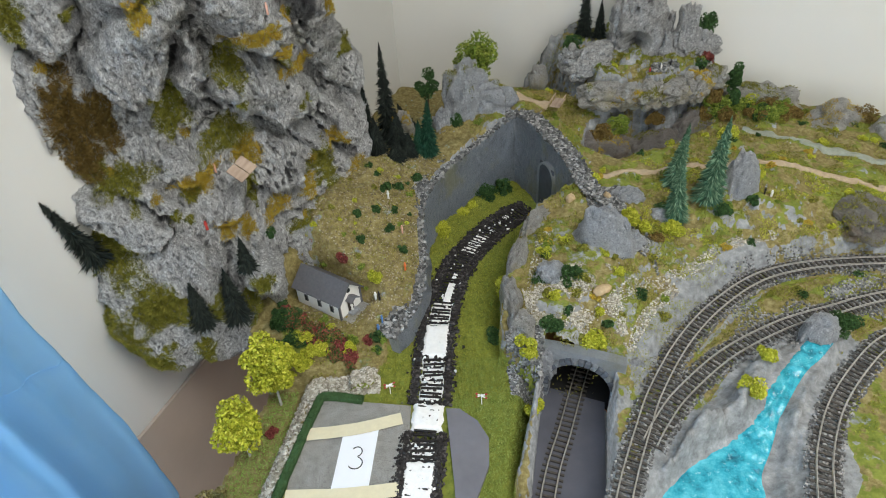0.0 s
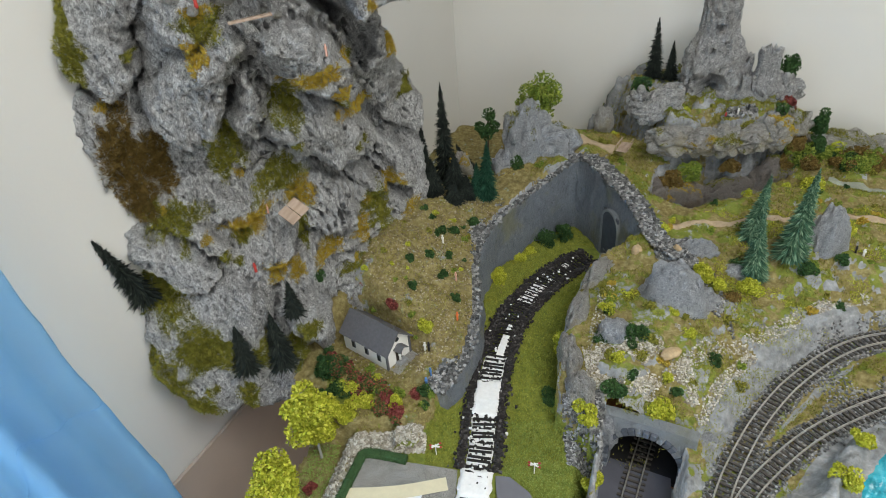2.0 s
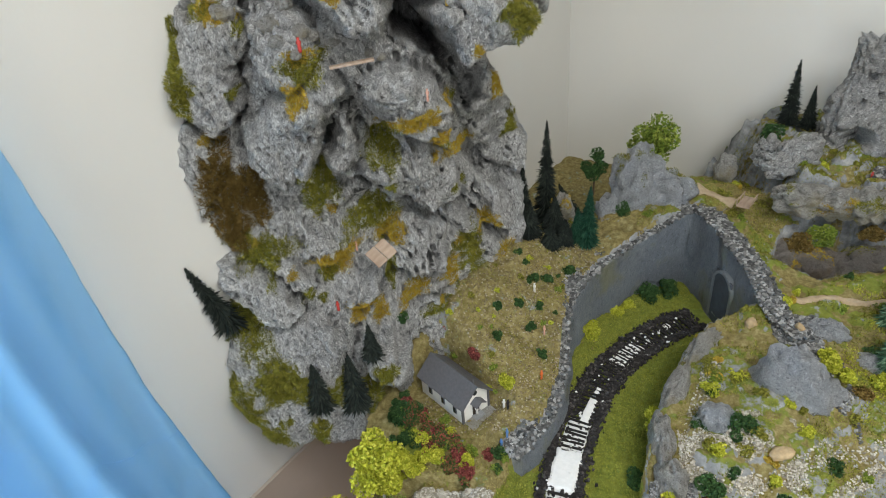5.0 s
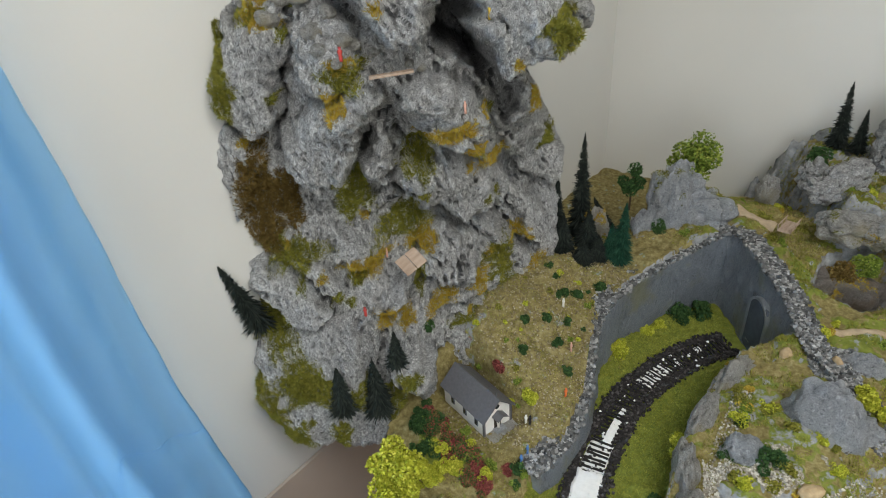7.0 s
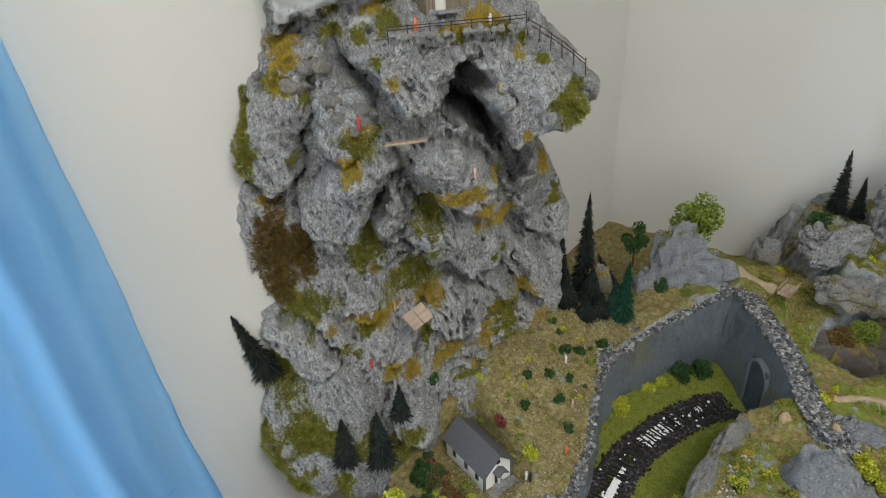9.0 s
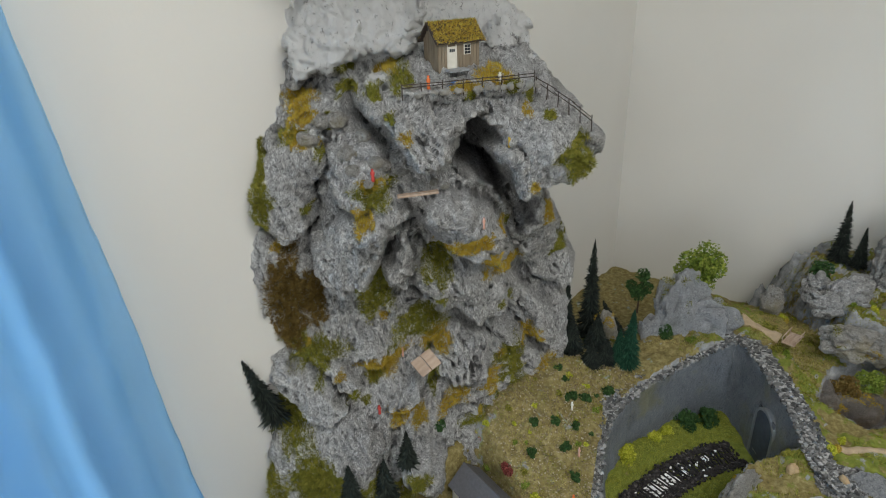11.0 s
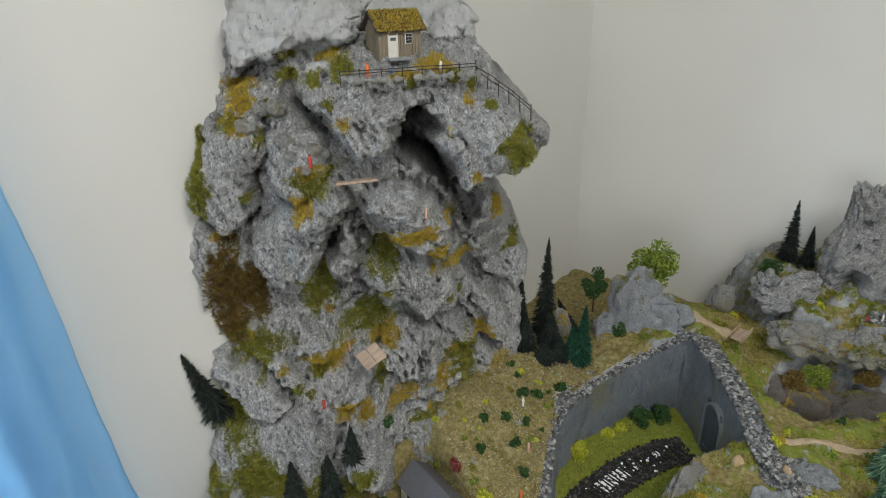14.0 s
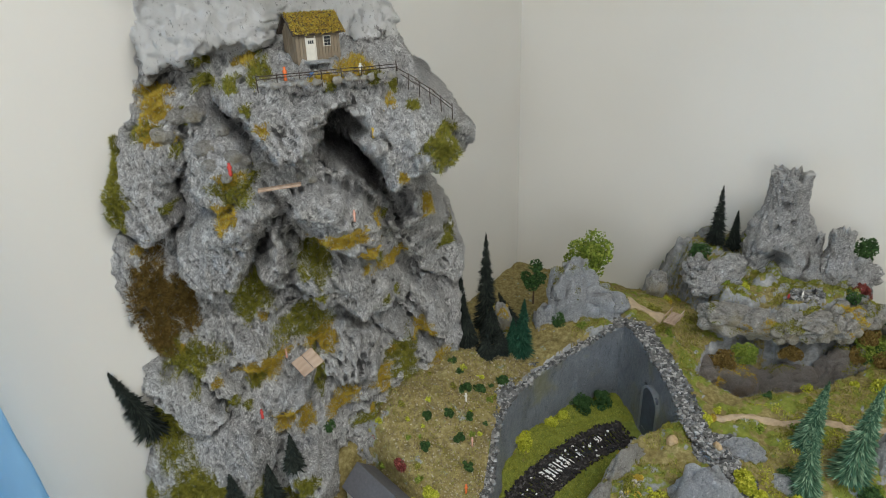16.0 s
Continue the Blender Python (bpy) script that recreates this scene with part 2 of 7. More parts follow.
def box_bm(size, at=(0, 0, 0), rot=None, bevel=0.0, bm=None):
    bm = bm or bmesh.new()
    m = Matrix.Translation(at) @ (rot or Matrix.Identity(4)) @ Matrix.Diagonal((*size, 1))
    made = bmesh.ops.create_cube(bm, size=1, matrix=m)
    if bevel:
        edges = list({e for v in made["verts"] for e in v.link_edges})
        bmesh.ops.bevel(bm, geom=edges, offset=bevel, segments=2, affect="EDGES", profile=0.5)
    return bm


def rod_bm(a, b, r, r2=None, seg=8, bm=None):
    bm = bm or bmesh.new()
    a, b = Vector(a), Vector(b)
    q = (b - a).to_track_quat("Z", "Y").to_matrix().to_4x4()
    bmesh.ops.create_cone(bm, cap_ends=True, segments=seg, radius1=r, radius2=r if r2 is None else r2, depth=(b - a).length,
                          matrix=Matrix.Translation((a + b) / 2) @ q)
    return bm


def prism_bm(poly, z0, z1, bm=None):
    """A slab with a polygon outline in plan."""
    bm = bm or bmesh.new()
    low = [bm.verts.new((x, y, z0)) for x, y in poly]
    top = [bm.verts.new((x, y, z1)) for x, y in poly]
    bm.faces.new(top)
    bm.faces.new(low[::-1])
    for i in range(len(poly)):
        j = (i + 1) % len(poly)
        bm.faces.new((low[i], low[j], top[j], top[i]))
    bmesh.ops.recalc_face_normals(bm, faces=bm.faces)
    return bm


def sm(x, a, b):
    t = np.clip((x - a) / (b - a), 0, 1)
    return t * t * (3 - 2 * t)


def inside(x, y, poly):
    hit = np.zeros(np.shape(x), bool)
    for (x0, y0), (x1, y1) in zip(poly, poly[1:] + poly[:1]):
        cross = (y0 > y) != (y1 > y)
        hit ^= cross & (x < (x1 - x0) * (y - y0) / (y1 - y0 + 1e-12) + x0)
    return hit


def off_line(x, y, line):
    """Distance from a polyline in plan."""
    best = np.full(np.shape(x), 9.0)
    for (x0, y0), (x1, y1) in zip(line, line[1:]):
        dx, dy = x1 - x0, y1 - y0
        t = np.clip(((x - x0) * dx + (y - y0) * dy) / (dx * dx + dy * dy), 0, 1)
        best = np.minimum(best, np.hypot(x - x0 - t * dx, y - y0 - t * dy))
    return best


def spline(points, step):
    """A smooth line through points, resampled at even steps."""
    p = np.array(points, float)
    q = np.vstack([2 * p[0] - p[1], p, 2 * p[-1] - p[-2]])
    out = []
    for i in range(1, len(q) - 2):
        for t in np.linspace(0, 1, 40, endpoint=False):
            a, b, c, d = q[i - 1:i + 3]
            out.append(0.5 * (2 * b + (c - a) * t + (2 * a - 5 * b + 4 * c - d) * t ** 2 + (3 * b - 3 * c + d - a) * t ** 3))
    out.append(p[-1])
    out = np.array(out)
    run = np.r_[0, np.cumsum(np.linalg.norm(np.diff(out, axis=0), axis=1))]
    s = np.arange(0, run[-1], step)
    return np.stack([np.interp(s, run, out[:, k]) for k in range(out.shape[1])], 1)


def chips(points, size, rng, flat=0.6, lift=0.3):
    """Many small broken stones (six-sided lumps) at the points, joined."""
    n = len(points)
    cube = np.array([(x, y, z) for x in (-1, 1) for y in (-1, 1) for z in (-1, 1)], float)
    quads = np.array([(0, 1, 3, 2), (4, 6, 7, 5), (0, 4, 5, 1), (2, 3, 7, 6), (0, 2, 6, 4), (1, 5, 7, 3)])
    ang = rng.uniform(0, 2 * np.pi, n)
    s = size * rng.uniform(0.55, 1.25, (n, 1, 1))
    v = cube[None] * (1 + rng.uniform(-0.38, 0.38, (n, 8, 3))) * 0.5 * s * np.array([1, 0.8, flat])
    tilt = rng.uniform(-0.5, 0.5, n)
    v = np.stack([v[..., 0], v[..., 1] * np.cos(tilt)[:, None] - v[..., 2] * np.sin(tilt)[:, None],
                  v[..., 1] * np.sin(tilt)[:, None] + v[..., 2] * np.cos(tilt)[:, None]], -1)
    c, k = np.cos(ang)[:, None], np.sin(ang)[:, None]
    v = np.stack([v[..., 0] * c - v[..., 1] * k, v[..., 0] * k + v[..., 1] * c, v[..., 2]], -1)
    v += np.asarray(points)[:, None] + np.array([0, 0, size * flat * lift])
    f = quads[None] + 8 * np.arange(n)[:, None, None]
    return v.reshape(-1, 3), f.reshape(-1, 4)


def blades(points, normals, length, width, rng, spread=0.7):
    """Thin grass blades, a triangle each, standing on a surface."""
    n = len(points)
    d = np.asarray(normals) + rng.normal(0, spread, (n, 3))
    d /= np.linalg.norm(d, axis=1, keepdims=True)
    side = np.cross(d, rng.normal(0, 1, (n, 3)))
    side /= np.linalg.norm(side, axis=1, keepdims=True) + 1e-9
    w, h = width * rng.uniform(0.6, 1.3, (n, 1)), length * rng.uniform(0.5, 1.2, (n, 1))
    p = np.asarray(points) - np.asarray(normals) * 0.0006
    v = np.stack([p - side * w, p + side * w, p + d * h], 1).reshape(-1, 3)
    return v, np.arange(3 * n).reshape(-1, 3)


def flock(points, size, rng, squash=1.0):
    """Leaf flakes: small bent quads turned every way."""
    n = len(points)
    a = rng.normal(0, 1, (n, 3))
    a /= np.linalg.norm(a, axis=1, keepdims=True)
    b = np.cross(a, rng.normal(0, 1, (n, 3)))
    b /= np.linalg.norm(b, axis=1, keepdims=True) + 1e-9
    c = np.cross(a, b)
    s = size * rng.uniform(0.6, 1.3, (n, 1))
    p = np.asarray(points)
    v = np.stack([p - a * s, p + b * s * 0.7 + c * s * 0.35, p + a * s, p - b * s * 0.7 + c * s * 0.35], 1)
    return v.reshape(-1, 3), np.arange(4 * n).reshape(-1, 4)


# ---- room ----
def wall_panel(name, label, u0, d0, u1, d1, z0, z1, thick_out, mat, hole=None):
    """A wall between two places of the room plan, with its thickness outwards and an optional opening (a0, a1, b0, b1)."""
    a, b = W(u0, d0, 0), W(u1, d1, 0)
    run, n = (b - a), Vector(thick_out)
    length = run.length
    e = run.normalized()
    bm = bmesh.new()
    spans = [(0, length, z0, z1)] if not hole else [
        (0, hole[0], z0, z1), (hole[1], length, z0, z1), (hole[0], hole[1], z0, hole[2]), (hole[0], hole[1], hole[3], z1)]
    for s0, s1, h0, h1 in spans:
        at = a + e * (s0 + s1) / 2 + n * 0.5
        rot = Matrix((( e.x, n.normalized().x, 0, 0), (e.y, n.normalized().y, 0, 0), (0, 0, 1, 0), (0, 0, 0, 1)))
        box_bm((s1 - s0, n.length, h1 - h0), (at.x, at.y, (h0 + h1) / 2), rot, 0, bm)
    ob = part(name, bm, mat, None, label)
    return tagged(ob, label, "wall", kind="structure")


wall_panel("wall_west", "plain off-white painted side wall behind the mountain", -0.12, 0, ROOM_U, 0, FLOOR_Z, CEIL_Z, -OUT * 0.12, M_WALL, (1.56, 2.68, -0.05, 1.35))
wall_panel("wall_north", "plain off-white painted back wall", 0, 0, 0, ROOM_D, FLOOR_Z, CEIL_Z, -ALONG * 0.12, M_WALL)
wall_panel("wall_east", "plain off-white painted wall", -0.12, ROOM_D, ROOM_U, ROOM_D, FLOOR_Z, CEIL_Z, OUT * 0.12, M_WALL)
# the opening is added to go with the far fill light
wall_panel("wall_south", "plain off-white unseen wall with an opening added for fill light", ROOM_U, -0.12, ROOM_U, ROOM_D + 0.12, FLOOR_Z, CEIL_Z, ALONG * 0.12, M_WALL, (0.70, 2.54, 0.08, 1.42))
for name, z, mat, label in (("floor", FLOOR_Z - 0.05, M_FLOOR, "dull brown floor"), ("ceiling", CEIL_Z + 0.05, M_CEIL, "plain white ceiling")):
    c = W(ROOM_U / 2, ROOM_D / 2, z)
    rot = Matrix((( OUT.x, -ALONG.x, 0, 0), (OUT.y, -ALONG.y, 0, 0), (0, 0, 1, 0), (0, 0, 0, 1)))
    tagged(part(name, box_bm((ROOM_D + 0.3, ROOM_U + 0.3, 0.1), c, rot), mat, None), label, name, kind="structure")
# thin sheet added over the wall, coloured as its shaded lower part
wall_panel("wall_shade_panel", "taupe sheet standing in for the shade on the lower wall", 0.3, 0.004, 1.9, 0.004, FLOOR_Z, -0.10, OUT * 0.006, M_WALL_SHADE)

# ---- the mountain: a relief on the side wall, sculpted from the side that faces the room ----
BASE = Vector((-0.20, 0.50, 0))
FRONT = Vector((0.395, -0.918, 0)).normalized()     # out of the rock face
RIGHT = Vector((-FRONT.y, FRONT.x, 0))              # along the rock face, towards the corner
COLS = np.array([-.24, -.18, -.12, -.06, 0, .06, .12, .18, .24, .30])
STRATA = []


def stratum(z, *depth):
    """How far the rock stands out at a height, from the window's side to the corner's."""
    STRATA.append((z, depth))


stratum(-.06, .095, .093, .092, .087, .073, .049, .020, -.010, -.040, -.067)
stratum(.02, .080, .085, .097, .098, .084, .052, .014, -.024, -.058, -.087)
stratum(.08, .080, .086, .099, .108, .095, .049, .003, -.040, -.077, -.106)
stratum(.14, .073, .079, .095, .108, .094, .031, -.015, -.063, -.102, -.129)
stratum(.20, .057, .062, .085, .090, .052, .002, -.041, -.099, -.132, -.156)
stratum(.26, .041, .052, .079, .055, .011, -.021, -.069, -.131, -.170, -.183)
stratum(.32, .044, .049, .054, .029, -.010, -.022, -.057, -.124, -.188, -.191)
stratum(.38, .049, .046, .042, .031, .006, -.002, -.031, -.089, -.143, -.160)
stratum(.44, .048, .043, .042, .053, .041, .021, -.003, -.038, -.073, -.106)
stratum(.50, .042, .040, .046, .086, .076, .048, .021, .011, -.007, -.058)
stratum(.56, .031, .035, .048, .082, .080, .064, .031, .043, .026, -.036)
stratum(.62, .015, .005, .006, .036, .053, .039, .016, .014, -.006, -.049)
stratum(.68, .000, -.011, -.014, -.002, -.014, -.051, -.080, -.074, -.065, -.083)
stratum(.78, -.017, -.027, -.034, -.040, -.071, -.105, -.124, -.128, -.128, -.134)
CELL = 0.0018
GRID_S, GRID_Z = np.arange(-0.275, 0.345, CELL), np.arange(-0.075, 0.80, CELL)
SS, ZZ = np.meshgrid(GRID_S, GRID_Z)
u_of = ((CORNER - BASE).dot(RIGHT) - SS) / -ALONG.dot(RIGHT)
WALL_H = (CORNER - BASE).dot(FRONT) + u_of * ALONG.dot(FRONT)


def smooth_along(x, xs, ys):
    """Smooth interpolation of rows ys at xs."""
    i = np.clip(np.searchsorted(xs, x) - 1, 0, len(xs) - 2)
    t = np.clip((x - xs[i]) / (xs[i + 1] - xs[i]), 0, 1)
    t = 0.5 * t + 0.5 * t * t * (3 - 2 * t)
    return ys[i] * (1 - t)[:, None] + ys[i + 1] * t[:, None]


rows = smooth_along(GRID_S, COLS, np.array([d for _, d in STRATA]).T).T
DD = smooth_along(GRID_Z, np.array([z for z, _ in STRATA]), rows)
REL = np.zeros(SS.shape)
WARP_S = SS + 0.0035 * np.sin(ZZ * 75 + 1.5 * np.sin(SS * 53)) + 0.0018 * np.sin(ZZ * 187 + SS * 110)
WARP_Z = ZZ + 0.0035 * np.sin(SS * 71 + 1.3 * np.sin(ZZ * 49)) + 0.0018 * np.sin(SS * 179 - ZZ * 90)


def within(poly, x, y):
    """Distance inside an outline, negative outside."""
    d = off_line(x, y, poly + poly[:1])
    return np.where(inside(x, y, poly), d, -d)


def crag(proud, poly, edge=0.022):
    """A rock mass with a rounded steep rim, cut away more sharply below than above."""
    xs, zs = [p[0] for p in poly], [p[1] for p in poly]
    i0, i1 = np.searchsorted(GRID_Z, (min(zs) - 0.012, max(zs) + 0.012))
    j0, j1 = np.searchsorted(GRID_S, (min(xs) - 0.012, max(xs) + 0.012))
    w = (slice(i0, i1), slice(j0, j1))
    d = within(poly, WARP_S[w], WARP_Z[w])
    mid = (min(zs) + max(zs)) / 2
    soft = np.where(ZZ[w] > mid, edge * 1.15, edge * 0.6)
    t = np.clip(d / soft, 0, 1)
    belly = 0.10 * sm(d, 0, 0.05) - 0.25 * (ZZ[w] - mid) / (max(zs) - min(zs))
    REL[w] = np.maximum(REL[w], proud * np.sqrt(1 - (1 - t) ** 2) * (1 + belly))


def hollow(deep, poly, soft=0.018):
    global DD
    DD = DD - deep * sm(within(poly, WARP_S, WARP_Z), -0.002, soft)


def knob(rel, s, z, rs, rz, h, lean=0.0, power=2.2):
    """A small plaster lump; lumps meet in creases."""
    r = 1.15 * max(rs, rz)
    i0, i1 = np.searchsorted(GRID_Z, (z - r, z + r))
    j0, j1 = np.searchsorted(GRID_S, (s - r, s + r))
    w = (slice(i0, i1), slice(j0, j1))
    c, k = math.cos(radians(lean)), math.sin(radians(lean))
    x, y = WARP_S[w] - s, WARP_Z[w] - z
    q = np.sqrt(((x * c + y * k) / rs) ** 2 + ((-x * k + y * c) / rz) ** 2)
    rel[w] = np.maximum(rel[w], h * (1 - q ** power))


def groove(points, width, depth):
    global DD
    d = off_line(WARP_S, WARP_Z, points)
    DD = DD - depth * np.exp(-(d / width) ** 2)


crag(.026, [(-.167, .589), (-.140, .594), (-.105, .586), (-.103, .546), (-.127, .502), (-.122, .479), (-.161, .450), (-.192, .475), (-.198, .501), (-.180, .564)])  # outer column
crag(.018, [(-.197, .470), (-.165, .446), (-.148, .431), (-.179, .405), (-.191, .354), (-.205, .345), (-.207, .397), (-.209, .435)])  # shoulder under it
crag(.042, [(-.089, .489), (-.051, .514), (-.016, .521), (-.010, .498), (-.029, .450), (-.061, .402), (-.093, .377), (-.117, .397), (-.131, .419), (-.118, .467)])  # leaning buttress
crag(.030, [(-.090, .580), (-.047, .583), (-.027, .557), (-.026, .531), (-.065, .502), (-.087, .511), (-.105, .546)])  # stony head of the buttress
crag(.045, [(-.060, .629), (-.031, .635), (.037, .619), (.096, .614), (.099, .595), (.068, .594), (.048, .568), (.037, .548), (.019, .544), (-.004, .560), (-.023, .577), (-.040, .602)])  # slab below the hut
crag(.045, [(.096, .614), (.135, .621), (.169, .606), (.198, .593), (.198, .572), (.228, .541), (.219, .524), (.192, .512), (.162, .503), (.137, .491), (.115, .534), (.097, .565), (.085, .593)])  # prow
crag(.055, [(.093, .571), (.115, .580), (.130, .568), (.127, .543), (.112, .541)])  # knob in the prow
crag(.022, [(.139, .493), (.177, .489), (.214, .439), (.240, .359), (.273, .295), (.256, .252), (.224, .279), (.171, .356), (.135, .414), (.126, .456)])  # column below the prow
crag(.046, [(.005, .484), (.022, .509), (.051, .512), (.098, .483), (.127, .446), (.116, .428), (.110, .388), (.056, .414), (.017, .458)])  # mossy ledge
crag(.034, [(-.023, .455), (-.003, .463), (-.003, .392), (-.012, .362), (-.036, .375), (-.045, .397)])  # hanging pillar
crag(.038, [(-.000, .399), (.031, .413), (.093, .388), (.132, .336), (.135, .279), (.093, .281), (.060, .300), (.030, .327), (-.004, .355)])  # middle boulder
crag(.026, [(.111, .384), (.138, .356), (.171, .285), (.155, .245), (.133, .279)])  # its flank
crag(.036, [(.165, .287), (.199, .284), (.239, .202), (.230, .172), (.200, .196), (.170, .245)])  # leaning pillar
crag(.026, [(.144, .389), (.231, .342), (.279, .305), (.274, .256), (.255, .240), (.221, .269), (.173, .324)])  # upper flank
crag(.024, [(.100, .265), (.132, .250), (.175, .196), (.172, .182), (.136, .208), (.105, .248)])  # diagonal slab
crag(.026, [(.034, .273), (.068, .282), (.105, .233), (.109, .183), (.083, .183), (.050, .196), (.023, .223), (.013, .253)])  # ribbed block
crag(.022, [(-.030, .229), (-.001, .228), (.001, .196), (-.024, .197), (-.047, .211)])  # boulder below the planks
crag(.026, [(-.205, .288), (-.169, .295), (-.157, .271), (-.118, .250), (-.101, .224), (-.126, .199), (-.150, .196), (-.184, .223), (-.206, .244)])  # outer dome
crag(.026, [(-.223, .153), (-.192, .177), (-.111, .210), (-.068, .198), (-.057, .169), (-.076, .135), (-.075, .083), (-.111, .006), (-.161, -.002), (-.205, .027), (-.227, .116)])  # lower bulk
crag(.040, [(-.039, .153), (-.001, .153), (.024, .126), (.016, .086), (-.014, .092), (-.035, .117)])  # knob beside the chapel
crag(.024, [(-.133, .068), (-.083, .097), (-.021, .082), (-.029, .035), (-.065, -.019), (-.129, -.008)])  # foot
crag(.016, [(-.090, .311), (-.055, .311), (-.028, .284), (-.039, .263), (-.075, .266), (-.100, .287)])  # slope block
crag(.016, [(-.135, .283), (-.101, .281), (-.077, .247), (-.095, .223), (-.119, .250)])  # slope block
crag(.020, [(.111, .134), (.196, .132), (.207, .106), (.149, .089), (.113, .098)])  # right step
crag(.040, [(-.139, .676), (-.113, .720), (-.083, .734), (-.025, .744), (.021, .711), (.014, .682), (.003, .670), (-.062, .665), (-.089, .651), (-.132, .636)])  # summit crag
crag(.030, [(.100, .671), (.122, .693), (.140, .696), (.157, .678), (.150, .649), (.126, .650)])  # summit crag
crag(.026, [(-.147, .618), (-.104, .630), (-.067, .624), (-.078, .596), (-.105, .578), (-.132, .581), (-.146, .591)])  # path block
crag(.022, [(-.093, .587), (-.049, .588), (-.046, .559), (-.067, .551), (-.099, .559)])  # path block
crag(.020, [(-.141, .591), (-.085, .601), (-.072, .587), (-.101, .572), (-.131, .572)])  # ledge above
crag(.014, [(-.050, .343), (-.013, .351), (.008, .333), (-.009, .321), (-.039, .319)])  # wall under the buttress
DD = DD + REL * 1.25 - 0.040
face = np.exp(-((SS - .02) / .055) ** 4 - ((ZZ - .592) / .038) ** 4)
DD += face * 0.0036 * np.abs(np.sin((WARP_S * .78 + WARP_Z * .62) * 330))
ribs = np.exp(-((SS - .064) / .040) ** 4 - ((ZZ - .228) / .046) ** 4)
DD += ribs * 0.0085 * (np.abs(np.sin((WARP_S + .30 * WARP_Z) * 250)) - 0.4)
steps = np.exp(-((SS - .12) / .08) ** 4 - ((ZZ - .135) / .050) ** 4)
DD += steps * 0.0045 * np.sin(WARP_Z * 420 + SS * 60)
hollow(.030, [(.004, .452), (.030, .430), (.048, .408), (.060, .385), (.040, .375), (.010, .395)], .012)   # hollow under the ledge
groove([(-.070, .634), (-.064, .612), (-.040, .580), (-.026, .563)], .007, .034)                            # gully beside the slab
groove([(-.098, .369), (-.058, .390), (-.025, .439), (-.004, .47)], .008, .030)                             # under the buttress
groove([(-.113, .52), (-.128, .46), (-.140, .425)], .006, .020)
groove([(.140, .262), (.159, .215), (.214, .154)], .007, .022)
groove([(.010, .248), (.013, .213), (.002, .194)], .007, .020)
groove([(-.044, .167), (-.060, .126), (-.071, .071)], .006, .018)
groove([(-.197, .299), (-.157, .279), (-.108, .233)], .006, .012)
groove([(-.20, .19), (-.15, .205), (-.11, .212)], .006, .010)
groove([(.000, .345), (.03, .318), (.062, .292), (.10, .270)], .006, .016)


def ease(n, steep):
    """Fills what is steeper than plaster stands."""
    global DD
    for _ in range(n):
        for axis in (0, 1):
            for way in (1, -1):
                DD = np.maximum(DD, np.roll(DD, way, axis) - steep * CELL)


ease(10, 5.0)
hollow(.165, [(.043, .549), (.060, .579), (.079, .594), (.097, .587), (.102, .573), (.094, .557), (.116, .534), (.137, .496), (.119, .476), (.091, .507), (.059, .530)], .009)   # cave
hollow(.055, [(.092, .507), (.137, .497), (.165, .472), (.176, .430), (.150, .400), (.128, .440), (.122, .470)], .012)   # shaft below the cave
ease(2, 16.0)
# the hut's level shelf behind the fence
FENCE_H = np.interp(SS, [-.04, .001, .07, .137, .16], [.036, .048, .030, .010, .000])
shelf = FENCE_H - np.maximum(ZZ - .633, 0) * 2.7 - np.maximum(.633 - ZZ, 0) * 0.25 + 0.002 * np.sin(SS * 160) + 0.0015 * np.sin(SS * 310 + ZZ * 300)
SHELF = sm(SS, -.030, -.008) * (1 - sm(SS, .145, .162)) * sm(ZZ, .598, .626) * (1 - sm(ZZ, .660, .670))
DD = DD * (1 - SHELF) + shelf * SHELF
# nook behind the chapel
nook = sm(SS, .020, .032) * (1 - sm(SS, .13, .16)) * (1 - sm(ZZ, .098, .118))
DD = DD * (1 - nook) + np.minimum(DD, .004) * nook
# broken lumps of plaster
rng = np.random.default_rng(31)
FADE = 1 - 0.85 * SHELF
for count, low, high, tall in ((150, .016, .032, .22), (500, .005, .010, .25)):
    layer = np.zeros(SS.shape)
    for _ in range(count):
        r = rng.uniform(low, high)
        knob(layer, rng.uniform(-.27, .34), rng.uniform(-.07, .79), r * rng.uniform(.45, .8), r * rng.uniform(1.0, 1.9), r * tall * rng.uniform(.5, 1), rng.normal(18, 26))
    DD = DD + np.maximum(layer, 0) * FADE


def turned(x, r, slope):
    """How far the face has turned back at a distance x inside its rim."""
    return np.where(x < r, r - np.sqrt(np.maximum(r * r - (r - np.clip(x, 0, r)) ** 2, 0)), 0) + slope * np.maximum(-x, 0)


WAVE = 0.004 * np.sin(ZZ * 130) + 0.003 * np.sin(ZZ * 310 + SS * 200)
LEFT_RIM = np.interp(ZZ, [-.07, .00, .03, .12, .152, .214, .292, .359, .411, .496, .528, .599, .636, .656, .693, .76], [-.20, -.225, -.246, -.254, -.242, -.228, -.228, -.226, -.228, -.214, -.198, -.175, -.146, -.150, -.143, -.115])
RIGHT_RIM = np.interp(ZZ, [-.07, .10, .16, .20, .243, .286, .325, .404, .446, .489, .503, .513, .536, .554, .578, .596, .608, .641, .655, .69, .72, .78], [.26, .25, .25, .263, .268, .275, .262, .205, .188, .160, .168, .236, .252, .246, .218, .208, .182, .168, .160, .158, .12, .05])
FOOT = np.interp(SS, [-.243, -.229, -.208, -.162, -.12, -.065, -.032, .0, .05], [.11, .065, .011, -.006, -.017, -.020, .0, -.03, -.09])
